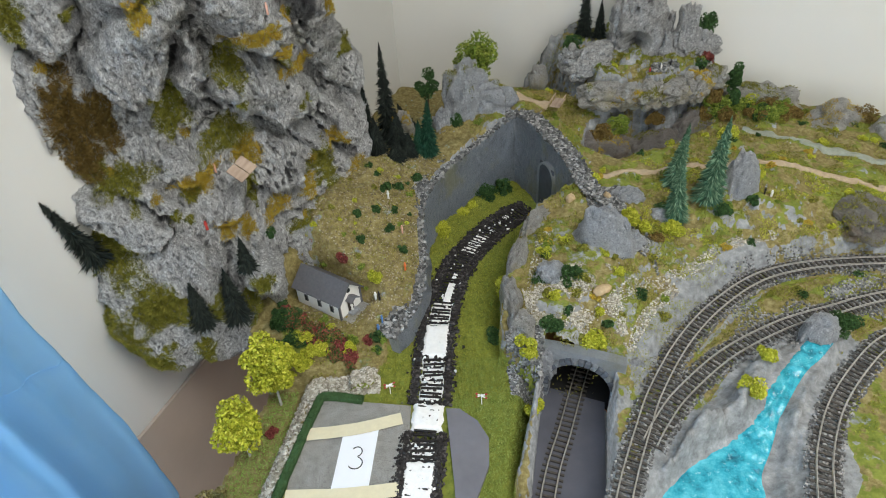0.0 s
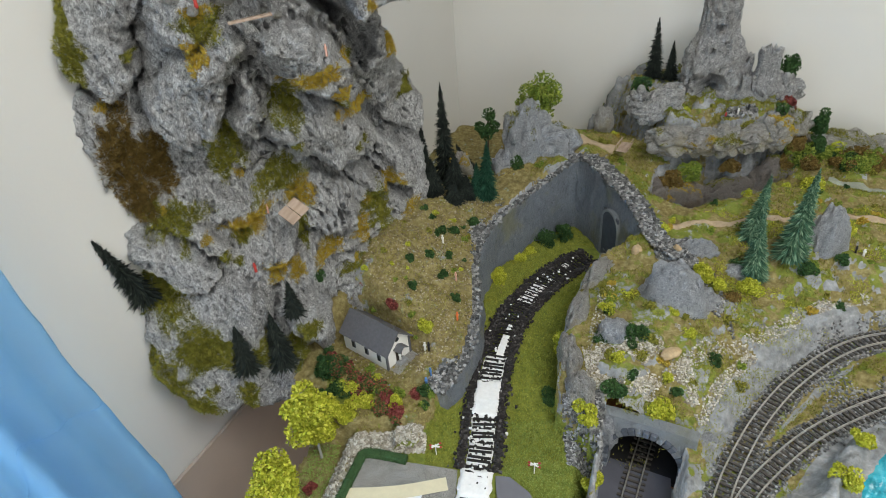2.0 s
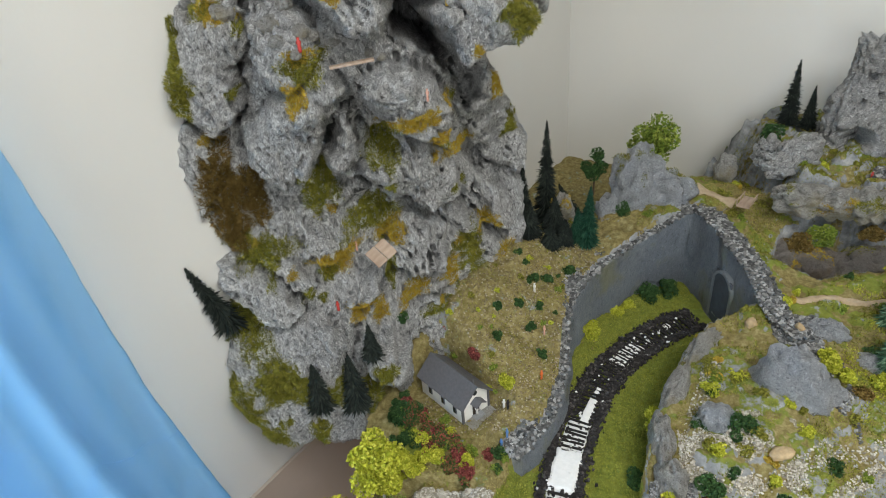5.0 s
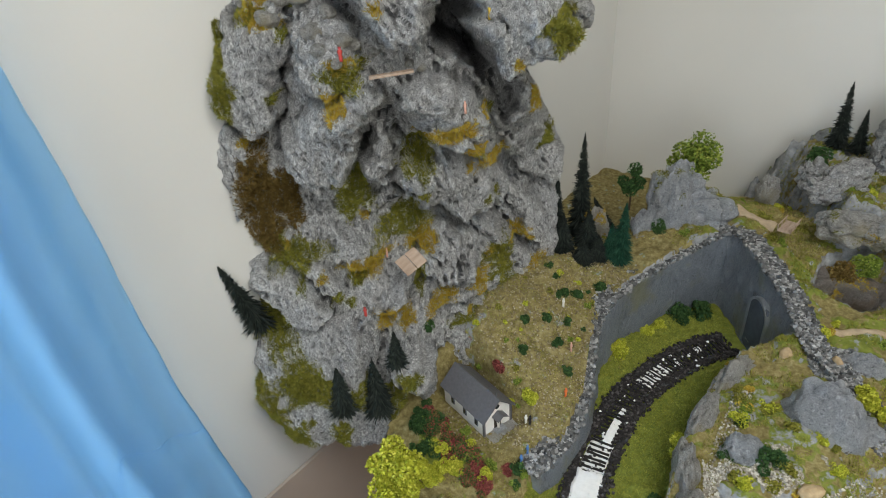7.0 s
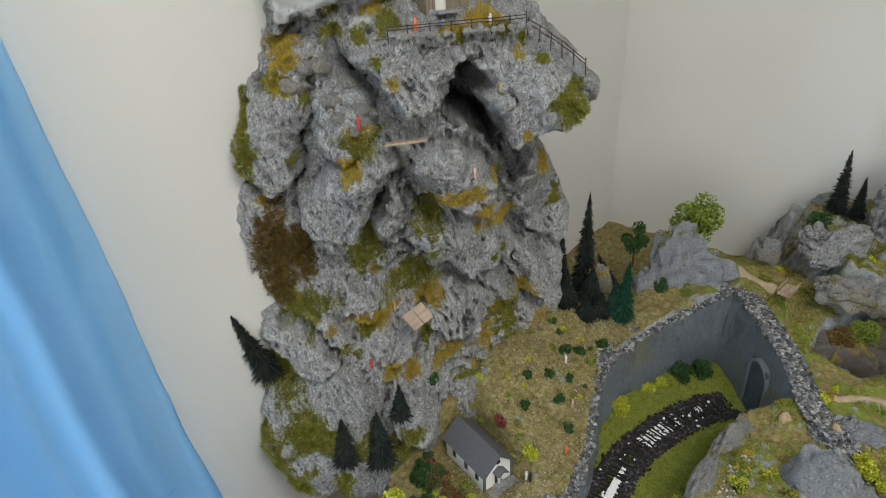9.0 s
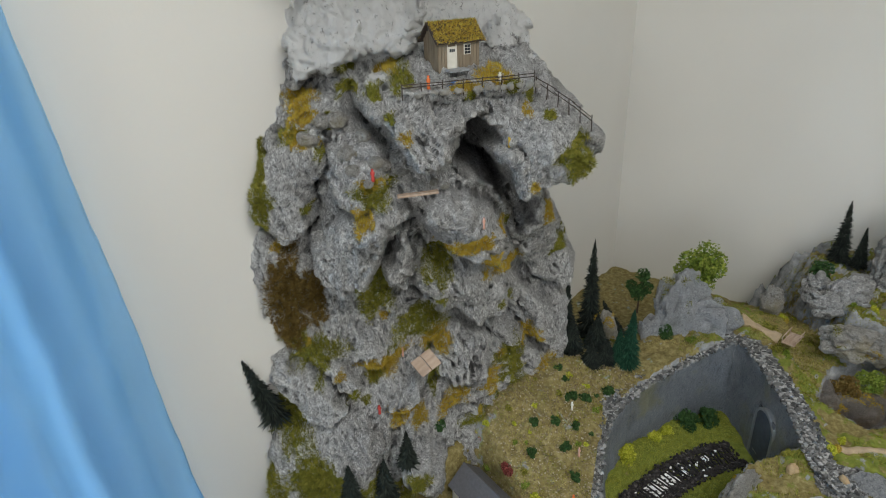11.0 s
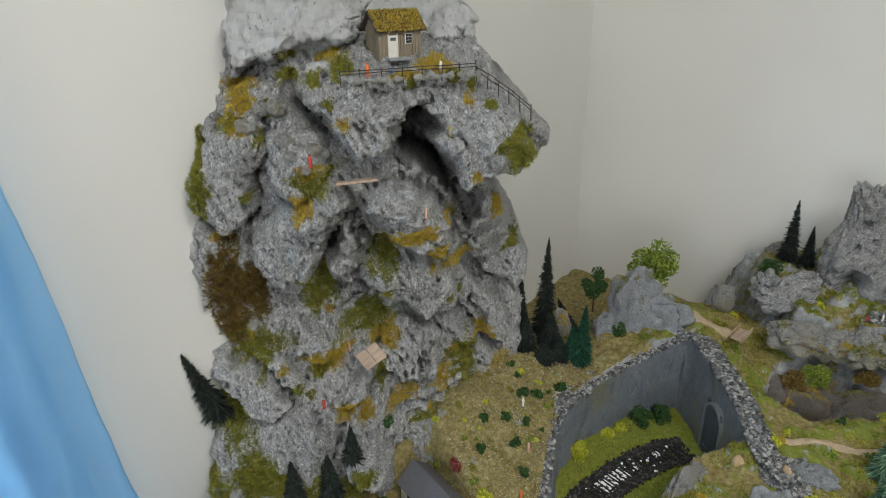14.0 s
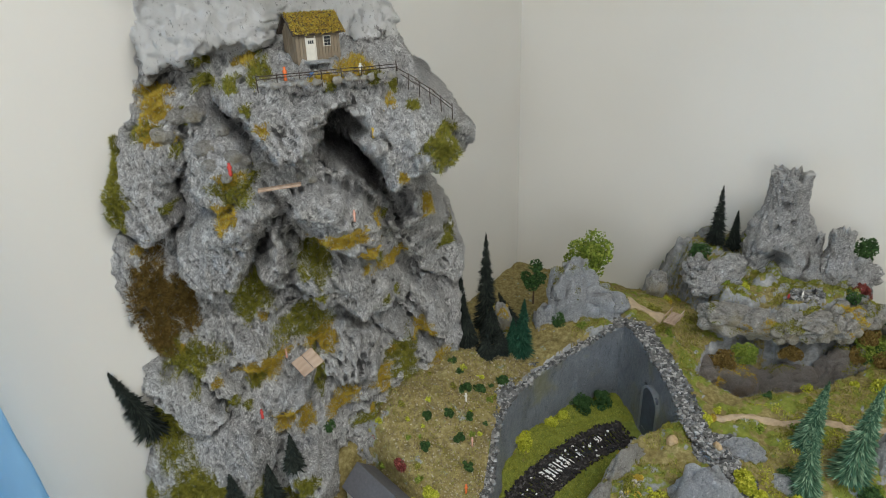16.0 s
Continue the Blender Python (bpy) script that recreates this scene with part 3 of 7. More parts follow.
DD = DD - turned(SS - LEFT_RIM + .030 + .004 * (1 - sm(ZZ, .40, .50)) + WAVE, .024, 2.0) - turned(RIGHT_RIM + .008 - SS + WAVE * 0.6, .022, 10.0) - turned(ZZ - FOOT + WAVE, .030, 3.0)


def roughen(u, d, z):
    # cast plaster: sharp broken ridges with a slanting grain, finer crumbs on them
    q = Vector((u * 26 + z * 12, d * 22, z * 19 - u * 10))
    large = noise.ridged_multi_fractal(q, 1.0, 2.2, 3, 0.95, 2.0) * 0.0058
    q = Vector((u * 88 + z * 36, d * 70, z * 52 - u * 30))
    split = noise.ridged_multi_fractal(q, 0.9, 2.15, 3, 0.95, 2.0) * (0.0044 + 0.0030 * min(1, max(0, (z - .645) * 30)))
    fine = noise.fractal(Vector((u * 210, d * 210, z * 170)), 0.5, 2.2, 2) * 0.0010
    return large + split + fine - 0.0096


P3 = np.stack([SS, DD, ZZ], -1)
du, dz = np.gradient(P3, axis=1), np.gradient(P3, axis=0)
NN = np.cross(dz, du)
NN /= np.linalg.norm(NN, axis=-1, keepdims=True)
NN *= np.sign(NN[..., 1:2] + 1e-9)
rough = np.array([roughen(*p) for p in P3.reshape(-1, 3)]).reshape(SS.shape)
P3 = P3 + NN * rough[..., None]
keep = P3[..., 1] > WALL_H - 0.012
AX = np.array([list(RIGHT), list(FRONT), [0, 0, 1]])
MOUNTAIN_V = (P3.reshape(-1, 3) @ AX + np.array(list(BASE))).reshape(*SS.shape, 3)
du, dz = np.gradient(MOUNTAIN_V, axis=1), np.gradient(MOUNTAIN_V, axis=0)
MOUNTAIN_N = np.cross(du, dz)
MOUNTAIN_N /= np.linalg.norm(MOUNTAIN_N, axis=-1, keepdims=True)
MOUNTAIN_N *= np.sign((MOUNTAIN_N @ np.array(list(FRONT)))[..., None] + 1e-9)


def grid_faces(ny, nx, keep):
    idx = np.arange(ny * nx).reshape(ny, nx)
    f = np.stack([idx[:-1, :-1], idx[:-1, 1:], idx[1:, 1:], idx[1:, :-1]], -1)
    return f[keep[:-1, :-1] | keep[:-1, 1:] | keep[1:, 1:] | keep[1:, :-1]].reshape(-1, 4)


def compact(v, f):
    used, inv = np.unique(f, return_inverse=True)
    return v[used], inv.reshape(f.shape), used


v, f, used = compact(MOUNTAIN_V.reshape(-1, 3), grid_faces(*SS.shape, keep))
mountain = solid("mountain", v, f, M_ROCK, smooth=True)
tagged(mountain, "steep craggy grey plaster mountain with snow on its summit", "mountain")
snow = mountain.data.attributes.new("snow", "FLOAT", "POINT")
height, across, bare = v[:, 2], SS.ravel()[used], SHELF.ravel()[used]
drift = np.array([noise.fractal(Vector(p) * 16, 0.8, 2.1, 3) for p in v]) * 0.026
snow.data.foreach_set("value", (0.590 * sm(height + drift + 0.006 * sm(-across, .0, .03), .640, .668) * (1 - 0.75 * bare) - 0.15 * (1 - sm(height, .56, .64))).astype(np.float32))


def cliff(s, z):
    """Place and normal on the mountain, given the place across its face and the height."""
    i = int(np.clip(round((z - GRID_Z[0]) / CELL), 0, len(GRID_Z) - 1))
    j = int(np.clip(round((s - GRID_S[0]) / CELL), 0, len(GRID_S) - 1))
    return Vector(MOUNTAIN_V[i, j]), Vector(MOUNTAIN_N[i, j])


# ---- the layout's ground ----
BAY = [(-0.004, 0.372), (0.030, 0.43), (0.047, 0.50), (0.047, 0.58), (0.058, 0.655), (0.105, 0.740), (0.178, 0.818), (0.235, 0.850), (0.268, 0.845), (0.296, 0.765), (0.322, 0.68), (0.330, 0.645),
       (0.300, 0.63), (0.255, 0.60), (0.215, 0.535), (0.180, 0.45), (0.163, 0.38), (0.158, 0.33), (0.185, 0.30), (0.20, 0.275),
       (0.150, 0.135), (0.125, -0.03), (-0.15, -0.03), (-0.128, 0.20), (-0.098, 0.295), (-0.03, 0.30), (-0.01, 0.36)]
TRENCH = [(0.217, 0.321), (0.175, 0.17), (0.13, -0.03), (0.225, -0.03), (0.275, 0.16), (0.308, 0.279)]
PORTAL_AT, PORTAL_TURN = (0.267, 0.298), -24.5
RAVINE = [(0.37, 0.76), (0.43, 0.72), (0.56, 0.76), (0.66, 0.84), (0.60, 0.90), (0.48, 0.87), (0.40, 0.84)]
CASTLE_TOP = [(0.40, 0.90), (0.44, 0.865), (0.52, 0.86), (0.60, 0.875), (0.67, 0.91), (0.72, 0.98), (0.70, 1.12), (0.50, 1.22), (0.36, 1.20), (0.37, 1.0)]
WEST_SLOPE = [(-.07, .558, .122), (-.01, .623, .106), (.016, .449, .045), (-.083, .584, .15), (-.105, .505, .105), (-.10, .42, .036), (-.06, .42, .032),
              (.0, .40, .03), (-.16, .40, .05), (-.09, .35, .03), (-.04, .334, .008), (.03, .60, .08), (.04, .70, .095), (.10, .78, .105), (.04, .80, .135), (-.03, .70, .16), (.14, .86, .125), (.22, .88, .14), (-.02, .88, .09), (.03, .95, .05), (-.05, .80, .10), (-.06, .92, .05), (.0, 1.05, -.03), (-.15, .34, .0)]
BACK_HILLS = [(.15, .93, .15), (.26, .93, .165), (.33, .86, .15), (.30, 1.02, .13), (.15, 1.05, .07), (.1, 1.2, -.03), (.30, 1.2, .0), (.396, .777, .10), (.70, .83, .10), (.79, .92, .10), (.95, .85, .075), (1.05, .80, .06), (.80, .75, .09), (.85, 1.0, .06), (1.0, .95, .03), (1.15, .7, .03), (.36, .70, .11)]
MIDDLE_HILL = [(.209, .335, .055), (.253, .363, .08), (.314, .387, .066), (.331, .454, .085), (.369, .453, .075), (.431, .41, .035), (.40, .35, .030), (.33, .315, .028), (.27, .325, .035), (.30, .55, .085), (.35, .59, .10),
               (.42, .55, .085), (.50, .52, .065), (.60, .53, .06), (.583, .60, .11), (.50, .62, .10), (.70, .60, .09), (.80, .58, .07), (.43, .64, .095), (.62, .70, .10), (.95, .60, .06)]
TRACK_LEVEL = [(.334, .191, .017), (.47, .38, .017), (.6, .45, .017), (.8, .46, .017), (.75, .38, .017), (.57, .34, .017), (.64, .25, .017), (.9, .3, .017), (.5, .05, .017), (.27, .0, .015), (1.1, .45, .017)]
PATH_A = [(0.235, 0.02), (0.272, 0.103), (0.318, 0.185), (0.356, 0.245), (0.419, 0.322), (0.497, 0.392), (0.593, 0.449), (0.695, 0.468), (0.82, 0.463), (0.98, 0.44)]
PATH_B = [(0.318, 0.160), (0.340, 0.187), (0.385, 0.232), (0.472, 0.294), (0.574, 0.340), (0.661, 0.362), (0.749, 0.381), (0.90, 0.39)]
PATH_C = [(0.455, 0.0), (0.489, 0.076), (0.520, 0.132), (0.570, 0.195), (0.639, 0.255), (0.70, 0.294), (0.80, 0.33)]
PATH_LOW = [(0.150, 0.02), (0.200, 0.165), (0.235, 0.241), (0.266, 0.309), (0.30, 0.38)]
PATH_BLACK = [(0.010, -0.02), (0.031, 0.141), (0.046, 0.24), (0.055, 0.299), (0.065, 0.388), (0.083, 0.477), (0.113, 0.564), (0.159, 0.634), (0.209, 0.689), (0.268, 0.728)]
STREAM = [(0.60, 0.292), (0.575, 0.272), (0.531, 0.242), (0.462, 0.175), (0.407, 0.135), (0.36, 0.07), (0.34, 0.0)]
STREAM_LINE = [tuple(p) for p in spline(STREAM, 0.01)]
LOW_Z, TOP_Z = -0.055, 0.017

spots = np.array(WEST_SLOPE + BACK_HILLS + MIDDLE_HILL + TRACK_LEVEL)
gap = np.hypot(spots[:, None, 0] - spots[None, :, 0], spots[:, None, 1] - spots[None, :, 1])
weight = np.linalg.solve(gap + np.eye(len(spots)) * -0.02, spots[:, 2] - 0.07)
STEP = 0.004
GX, GY = np.arange(-0.27, 1.20, STEP), np.arange(-0.03, 1.40, STEP)
XX, YY = np.meshgrid(GX, GY)
HH = np.full(XX.shape, 0.07)
for (sx, sy, _), w in zip(spots, weight):
    HH += w * np.hypot(XX - sx, YY - sy)
WOBBLE = np.array([noise.fractal(Vector((x * 22, y * 22, 1.5)), 0.8, 2.1, 4) for x, y in zip(XX.ravel(), YY.ravel())]).reshape(XX.shape)
FINE = np.array([noise.fractal(Vector((x * 90, y * 90, 4.5)), 0.8, 2.1, 3) for x, y in zip(XX.ravel(), YY.ravel())]).reshape(XX.shape)
top = inside(XX, YY, CASTLE_TOP)
near_top = off_line(XX, YY, CASTLE_TOP + CASTLE_TOP[:1])
rim = np.where(top, near_top, -near_top) + 0.022 * WOBBLE + 0.008 * FINE
rise = 0.008 + 0.05 * sm(0.47 - XX, 0, 0.09) + 0.03 * sm(XX, 0.60, 0.70)
HH = np.maximum(HH, (0.196 + 0.014 * WOBBLE) * sm(rim, -rise, rise))
dip = inside(XX, YY, RAVINE)
HH = np.where(dip & (rim < 0), HH * 0 + 0.012 + 0.05 * (1 - sm(off_line(XX, YY, RAVINE + RAVINE[:1]), 0, 0.05)), HH)
dell = sm(0.085 - XX, 0, 0.05) * sm(YY, 0.87, 0.93)
HH = HH * (1 - dell) + np.minimum(HH, 0.05) * dell
HH += 0.008 * WOBBLE + 0.0025 * FINE
cx, cy = (XX + 0.100) * 0.802 - (YY - 0.462) * 0.598, (XX + 0.100) * 0.598 + (YY - 0.462) * 0.802
pad = (1 - sm(np.abs(cx), 0.056, 0.080)) * (1 - sm(np.abs(cy + 0.010), 0.040, 0.060))
HH = HH * (1 - pad) + 0.026 * pad
for line, half, level in ((PATH_A, 0.024, TOP_Z), (PATH_B, 0.024, TOP_Z), (PATH_C, 0.028, TOP_Z)):
    k = 1 - sm(off_line(XX, YY, line), half, half + 0.016)
    HH = HH * (1 - k) + (level - 0.0035) * k
s_off = off_line(XX, YY, STREAM_LINE)
bed = -0.012 * sm(YY, 0.10, 0.30) * 0 - 0.01 + 0.045 * sm(YY, 0.12, 0.285)
wide = 0.013 + 0.055 * (1 - sm(YY, 0.07, 0.20))
k = 1 - sm(s_off, wide * 0.8, wide + 0.018)
HH = np.where(s_off < wide + 0.02, HH * (1 - k) + bed * k, HH)
bank = np.exp(-((s_off - wide - 0.020) / 0.014) ** 2) * (off_line(XX, YY, PATH_A) > 0.035) * (off_line(XX, YY, PATH_B) > 0.032) * (off_line(XX, YY, PATH_C) > 0.034)
HH += 0.020 * bank * (1 + 1.1 * WOBBLE) * sm(YY, 0.03, 0.14)
bay = inside(XX, YY, BAY)
HH = np.where(bay, 0.0015 * FINE - 0.002 + 0.006 * np.maximum(WOBBLE, 0) * sm(off_line(XX, YY, PATH_BLACK), 0.03, 0.06) * sm(YY, 0.30, 0.36), HH)
tren = inside(XX, YY, TRENCH)
HH = np.where(tren, LOW_Z - 0.004, HH)
slope_in = (~tren) & bay & (off_line(XX, YY, TRENCH + TRENCH[:1]) < 0.035) & (XX > 0.1)
HH = np.where(slope_in, np.minimum(HH, -0.05 + 0.05 * sm(off_line(XX, YY, TRENCH + TRENCH[:1]), 0, 0.035)), HH)
# bank beside the square, down to the strip of lawn
EDGE = np.interp(YY, [-0.03, 0.15, 0.26, 0.33, 0.42], [-0.262, -0.236, -0.205, -0.185, -0.22])
SQUARE_X = np.interp(YY, [-0.03, 0.14, 0.29, 0.33], [-0.165, -0.14, -0.104, -0.10])
west = (~bay) & (YY < 0.335) & (XX < -0.06)
HH = np.where(west, -0.034 * sm(SQUARE_X - XX, 0.012, 0.045) + 0.002 * FINE, HH)
UW = (XX - CORNER.x) * ALONG.x + (YY - CORNER.y) * ALONG.y
DW = (XX - CORNER.x) * OUT.x + (YY - CORNER.y) * OUT.y
keep = (DW > -0.02) & (UW > -0.02) & (XX > EDGE)
pt = radians(PORTAL_TURN)
pa, pb = (XX - PORTAL_AT[0]) * math.cos(pt) + (YY - PORTAL_AT[1]) * math.sin(pt), -(XX - PORTAL_AT[0]) * math.sin(pt) + (YY - PORTAL_AT[1]) * math.cos(pt)
MOUTH = (np.abs(pa) < 0.052) & (np.abs(pb) < 0.0065)
gv = np.stack([XX, YY, HH], -1)
faces = grid_faces(*XX.shape, keep)
faces = faces[~MOUTH.ravel()[faces].any(1)]
v, f, used = compact(gv.reshape(-1, 3), faces)
M_GROUND = Nodes("scenic_ground", 0.85, spec=0.2)
earth = M_GROUND.ramp(M_GROUND.noise(120, 6, 0.7), [(0.3, (0.11, 0.085, 0.035)), (0.5, (0.23, 0.19, 0.075)), (0.72, (0.38, 0.33, 0.17))])
turf = M_GROUND.ramp(M_GROUND.noise(90, 6, 0.7), [(0.3, (0.10, 0.13, 0.02)), (0.6, (0.21, 0.24, 0.045)), (0.8, (0.30, 0.31, 0.07))])
grey = M_GROUND.ramp(M_GROUND.noise(70, 6, 0.7), [(0.3, (0.14, 0.145, 0.15)), (0.55, (0.29, 0.30, 0.31)), (0.75, (0.46, 0.46, 0.46))])


def blended(m, name, low, high, a, b):
    s = m.tree.nodes.new("ShaderNodeMath")
    s.operation = "ADD"
    m.wire(m.attr(name), s.inputs[0])
    m.wire(m.noise(55, 4, 0.6), s.inputs[1])
    return m.mix(m.ramp(s.outputs[0], [(low, 0.0), (high, 1.0)]), a, b)


ground_colour = blended(M_GROUND, "turf", 0.93, 1.06, earth, turf)
ground_colour = blended(M_GROUND, "stone", 0.93, 1.03, ground_colour, grey)
M_GROUND.colour(ground_colour).bump(M_GROUND.noise(260, 5, 0.7), 0.8, 0.002)
ground = solid("ground", v, f, M_GROUND.mat, smooth=True)
tagged(ground, "sculpted ground of the model railway with turf, gravel and rock", "ground", kind="structure")
slope = np.hypot(*np.gradient(HH, STEP))
TURF = np.where(bay, 0.75, np.where(XX > 0.18, 0.44, 0.22)) + 0.3 * WOBBLE
TURF = np.where(west, 0.3, TURF)
TURF = TURF + 0.25 * np.exp(-((XX + .115) / .06) ** 2 - ((YY - .375) / .045) ** 2)
STONE = np.where((slope > 0.8) & (XX > 0.06), 0.62, np.where((XX > 0.18) & (XX < 0.50) & (YY < 0.60), 0.33, 0.22)) + 0.25 * WOBBLE + np.where(s_off < wide + 0.050, 0.6, 0.0) + np.where(tren, 0.6, 0)
outer = off_line(XX, YY, PATH_A)
STONE = STONE + 0.5 * (outer > 0.022) * (outer < 0.056) * (XX > 0.33) * (XX < 0.62) * (YY > 0.24 + (XX - 0.35) * 0.75)
STONE = np.where(bay & ~tren, 0.0, STONE)
for name, values in (("turf", TURF), ("stone", STONE)):
    at = ground.data.attributes.new(name, "FLOAT", "POINT")
    at.data.foreach_set("value", values.ravel()[used].astype(np.float32))


def lie(x, y):
    """Height of the ground."""
    fx, fy = np.clip((np.asarray(x) - GX[0]) / STEP, 0, len(GX) - 1.01), np.clip((np.asarray(y) - GY[0]) / STEP, 0, len(GY) - 1.01)
    i, j = fx.astype(int), fy.astype(int)
    a, b = fx - i, fy - j
    return (HH[j, i] * (1 - a) + HH[j, i + 1] * a) * (1 - b) + (HH[j + 1, i] * (1 - a) + HH[j + 1, i + 1] * a) * b


# ---- retaining wall round the cutting ----
def retaining_wall():
    line = spline([(-0.004, 0.372, 0.028), (0.030, 0.43, 0.034), (0.047, 0.50, 0.055), (0.047, 0.58, 0.072), (0.058, 0.655, 0.092), (0.105, 0.740, 0.100), (0.178, 0.818, 0.112),
                   (0.235, 0.850, 0.136), (0.268, 0.845, 0.145), (0.296, 0.765, 0.146), (0.322, 0.680, 0.136), (0.345, 0.61, 0.105), (0.372, 0.568, 0.10)], 0.004)
    n = len(line)
    tan = np.gradient(line[:, :2], axis=0)
    tan /= np.linalg.norm(tan, axis=1, keepdims=True)
    nor = np.stack([tan[:, 1], -tan[:, 0]], 1)     # towards the cutting
    rows = 26
    v, top = [], []
    for i in range(n):
        for k in range(rows):
            t = k / (rows - 1)
            z = -0.01 + t * (line[i, 2] + 0.01)
            lean = 0.010 * (1 - t)
            p = Vector((line[i, 0] * 30, line[i, 1] * 30, z * 22))
            b = noise.fractal(p, 0.8, 2.1, 4) * 0.0045 + min(noise.voronoi(p * 0.7)[0][0], 0.5) * 0.004
            q = line[i, :2] + nor[i] * (0.006 + lean + b)
            v.append((q[0], q[1], z))
        q = line[i, :2] - nor[i] * 0.020
        v.append((q[0], q[1], line[i, 2] - 0.001))
        v.append((q[0], q[1], -0.01))
    m = rows + 2
    f = [(i * m + k, (i + 1) * m + k, (i + 1) * m + (k + 1) % m, i * m + (k + 1) % m) for i in range(n - 1) for k in range(m)]
    f += [tuple(range(m)), tuple(range((n - 1) * m, n * m))[::-1]]
    base = empty("retaining_wall", pose(0, 0, 0), "curved blue-grey retaining wall topped with slate chips", "wall")
    solid("wall_face", v, f, M_BAYWALL, base, smooth=True)
    rng = np.random.default_rng(5)
    i = rng.integers(0, n, 5200)
    off = rng.uniform(-0.022, 0.010, 5200)
    pts = np.c_[line[i, :2] + nor[i] * off[:, None] + rng.normal(0, 0.0015, (5200, 2)), line[i, 2] + rng.uniform(-0.001, 0.003, 5200)]
    cv, cf = chips(pts, 0.0048, rng, 0.7)
    tagged(solid("chip_coping", cv, cf, M_CHIPS, base, "grey slate chips"), kind="stuff")
    # blind arch on the face over the end of the line
    def arch(r_in, r_out, z_spring, depth, mat, name, seg=14, label=""):
        bm = bmesh.new()
        c = Vector((0.3105, 0.722, 0))
        e = Vector((0.29, -0.957, 0)).normalized()
        o = Vector((-0.957, -0.29, 0)).normalized()
        ring = []
        for r in (r_in, r_out):
            pts = [c - e * r + Vector((0, 0, -0.005))] + [c - e * r * math.cos(math.pi * k / seg) + Vector((0, 0, z_spring + r * math.sin(math.pi * k / seg))) for k in range(seg + 1)] + [c + e * r + Vector((0, 0, -0.005))]
            ring.append([(bm.verts.new(p + o * 0.001), bm.verts.new(p + o * depth)) for p in pts])
        for k in range(len(ring[0]) - 1):
            a, b = ring[0][k], ring[1][k]
            a2, b2 = ring[0][k + 1], ring[1][k + 1]
            for q in ((a[1], b[1], b2[1], a2[1]), (b[0], b[1], b2[1], b2[0]), (a[0], a2[0], a2[1], a[1])):
                bm.faces.new(q)
        bmesh.ops.recalc_face_normals(bm, faces=bm.faces)
        return part(name, bm, mat, base, label)
    arch(0.027, 0.0315, 0.072, 0.0195, M_BAYWALL, "arch_ring")
    bm = bmesh.new()
    rot = Matrix.Rotation(math.atan2(-0.957, 0.29), 4, "Z")
    box_bm((0.052, 0.004, 0.100), Vector((0.3105, 0.722, 0.048)) + Vector((-0.957, -0.29, 0)) * 0.0165, rot, 0.0015, bm)
    part("blind_arch_panel", bm, M_DARKSLATE, base, "dark slate-grey panel in the arch")


M_DARKSLATE = plain("dark_slate", (0.085, 0.097, 0.12), 0.55, 0.25, 60, 0.4)
retaining_wall()


# ---- tracks ----
def swept(line, profile, close=True):
    """A profile (across, up) carried along a plan line."""
    tan = np.gradient(line[:, :2], axis=0)
    tan /= np.linalg.norm(tan, axis=1, keepdims=True)
    nor = np.stack([-tan[:, 1], tan[:, 0]], 1)
    m = len(profile)
    v = [(*(p[:2] + nn * a), p[2] + h) for p, nn in zip(line, nor) for a, h in profile]
    f = [(i * m + k, (i + 1) * m + k, (i + 1) * m + (k + 1) % m, i * m + (k + 1) % m) for i in range(len(line) - 1) for k in range(m if close else m - 1)]
    if close:
        f += [tuple(range(m)), tuple(range((len(line) - 1) * m, len(line) * m))[::-1]]
    return np.array(v), f


SLEEPER = None


def track(label, points, z, rails=True, pitch=0.0088, skip=None, bed=M_BALLAST, bed_half=0.021):
    global SLEEPER
    line = spline([(x, y, z) for x, y in points], 0.004)
    base = empty("railway_track", pose(0, 0, 0), label, "track", "model railway tracks")
    if SLEEPER is None:
        bm = box_bm((0.0030, 0.031, 0.0024), bevel=0.0004)
        SLEEPER = bpy.data.meshes.new("sleeper")
        bm.to_mesh(SLEEPER)
        bm.free()
        SLEEPER.materials.append(M_SLEEPER)
    ties = spline([(x, y, z) for x, y in points], pitch)
    tan = np.gradient(ties[:, :2], axis=0)
    for p, t in zip(ties, tan):
        if skip and skip(p):
            continue
        ob = new("sleeper", SLEEPER)
        ob.parent = base
        ob.matrix_basis = pose(p[0], p[1], z + 0.0012, 0, 0, math.degrees(math.atan2(t[1], t[0])) + random.uniform(-1, 1))
    if rails:
        for s in (-1, 1):
            c = s * 0.0086
            prof = [(c - .0011, .0024), (c - .0004, .0030), (c - .0004, .0040), (c - .0006, .0044), (c - .0006, .0051), (c + .0006, .0051), (c + .0006, .0044), (c + .0004, .0040), (c + .0004, .0030), (c + .0011, .0024)]
            v, f = swept(line, prof)
            solid("rail", v, f, M_RAIL, base)
    rng = np.random.default_rng(len(points) * 7 + int(z * 1000) + 50)
    n = int(len(line) * bed_half * 1100)
    i = rng.integers(0, len(line) - 1, n)
    tn = np.gradient(line[:, :2], axis=0)
    tn /= np.linalg.norm(tn, axis=1, keepdims=True)
    off = rng.uniform(-bed_half, bed_half, n)
    pts = np.c_[line[i, :2] + np.stack([-tn[i, 1], tn[i, 0]], 1) * off[:, None], np.full(n, z) - 0.0010 - 0.0022 * sm(np.abs(off), 0.015, bed_half)]
    v, f = chips(pts, 0.0026, rng, 0.8)
    tagged(solid("ballast", v, f, bed, base, "small crushed stone between the sleepers"), kind="stuff")
    return base, line


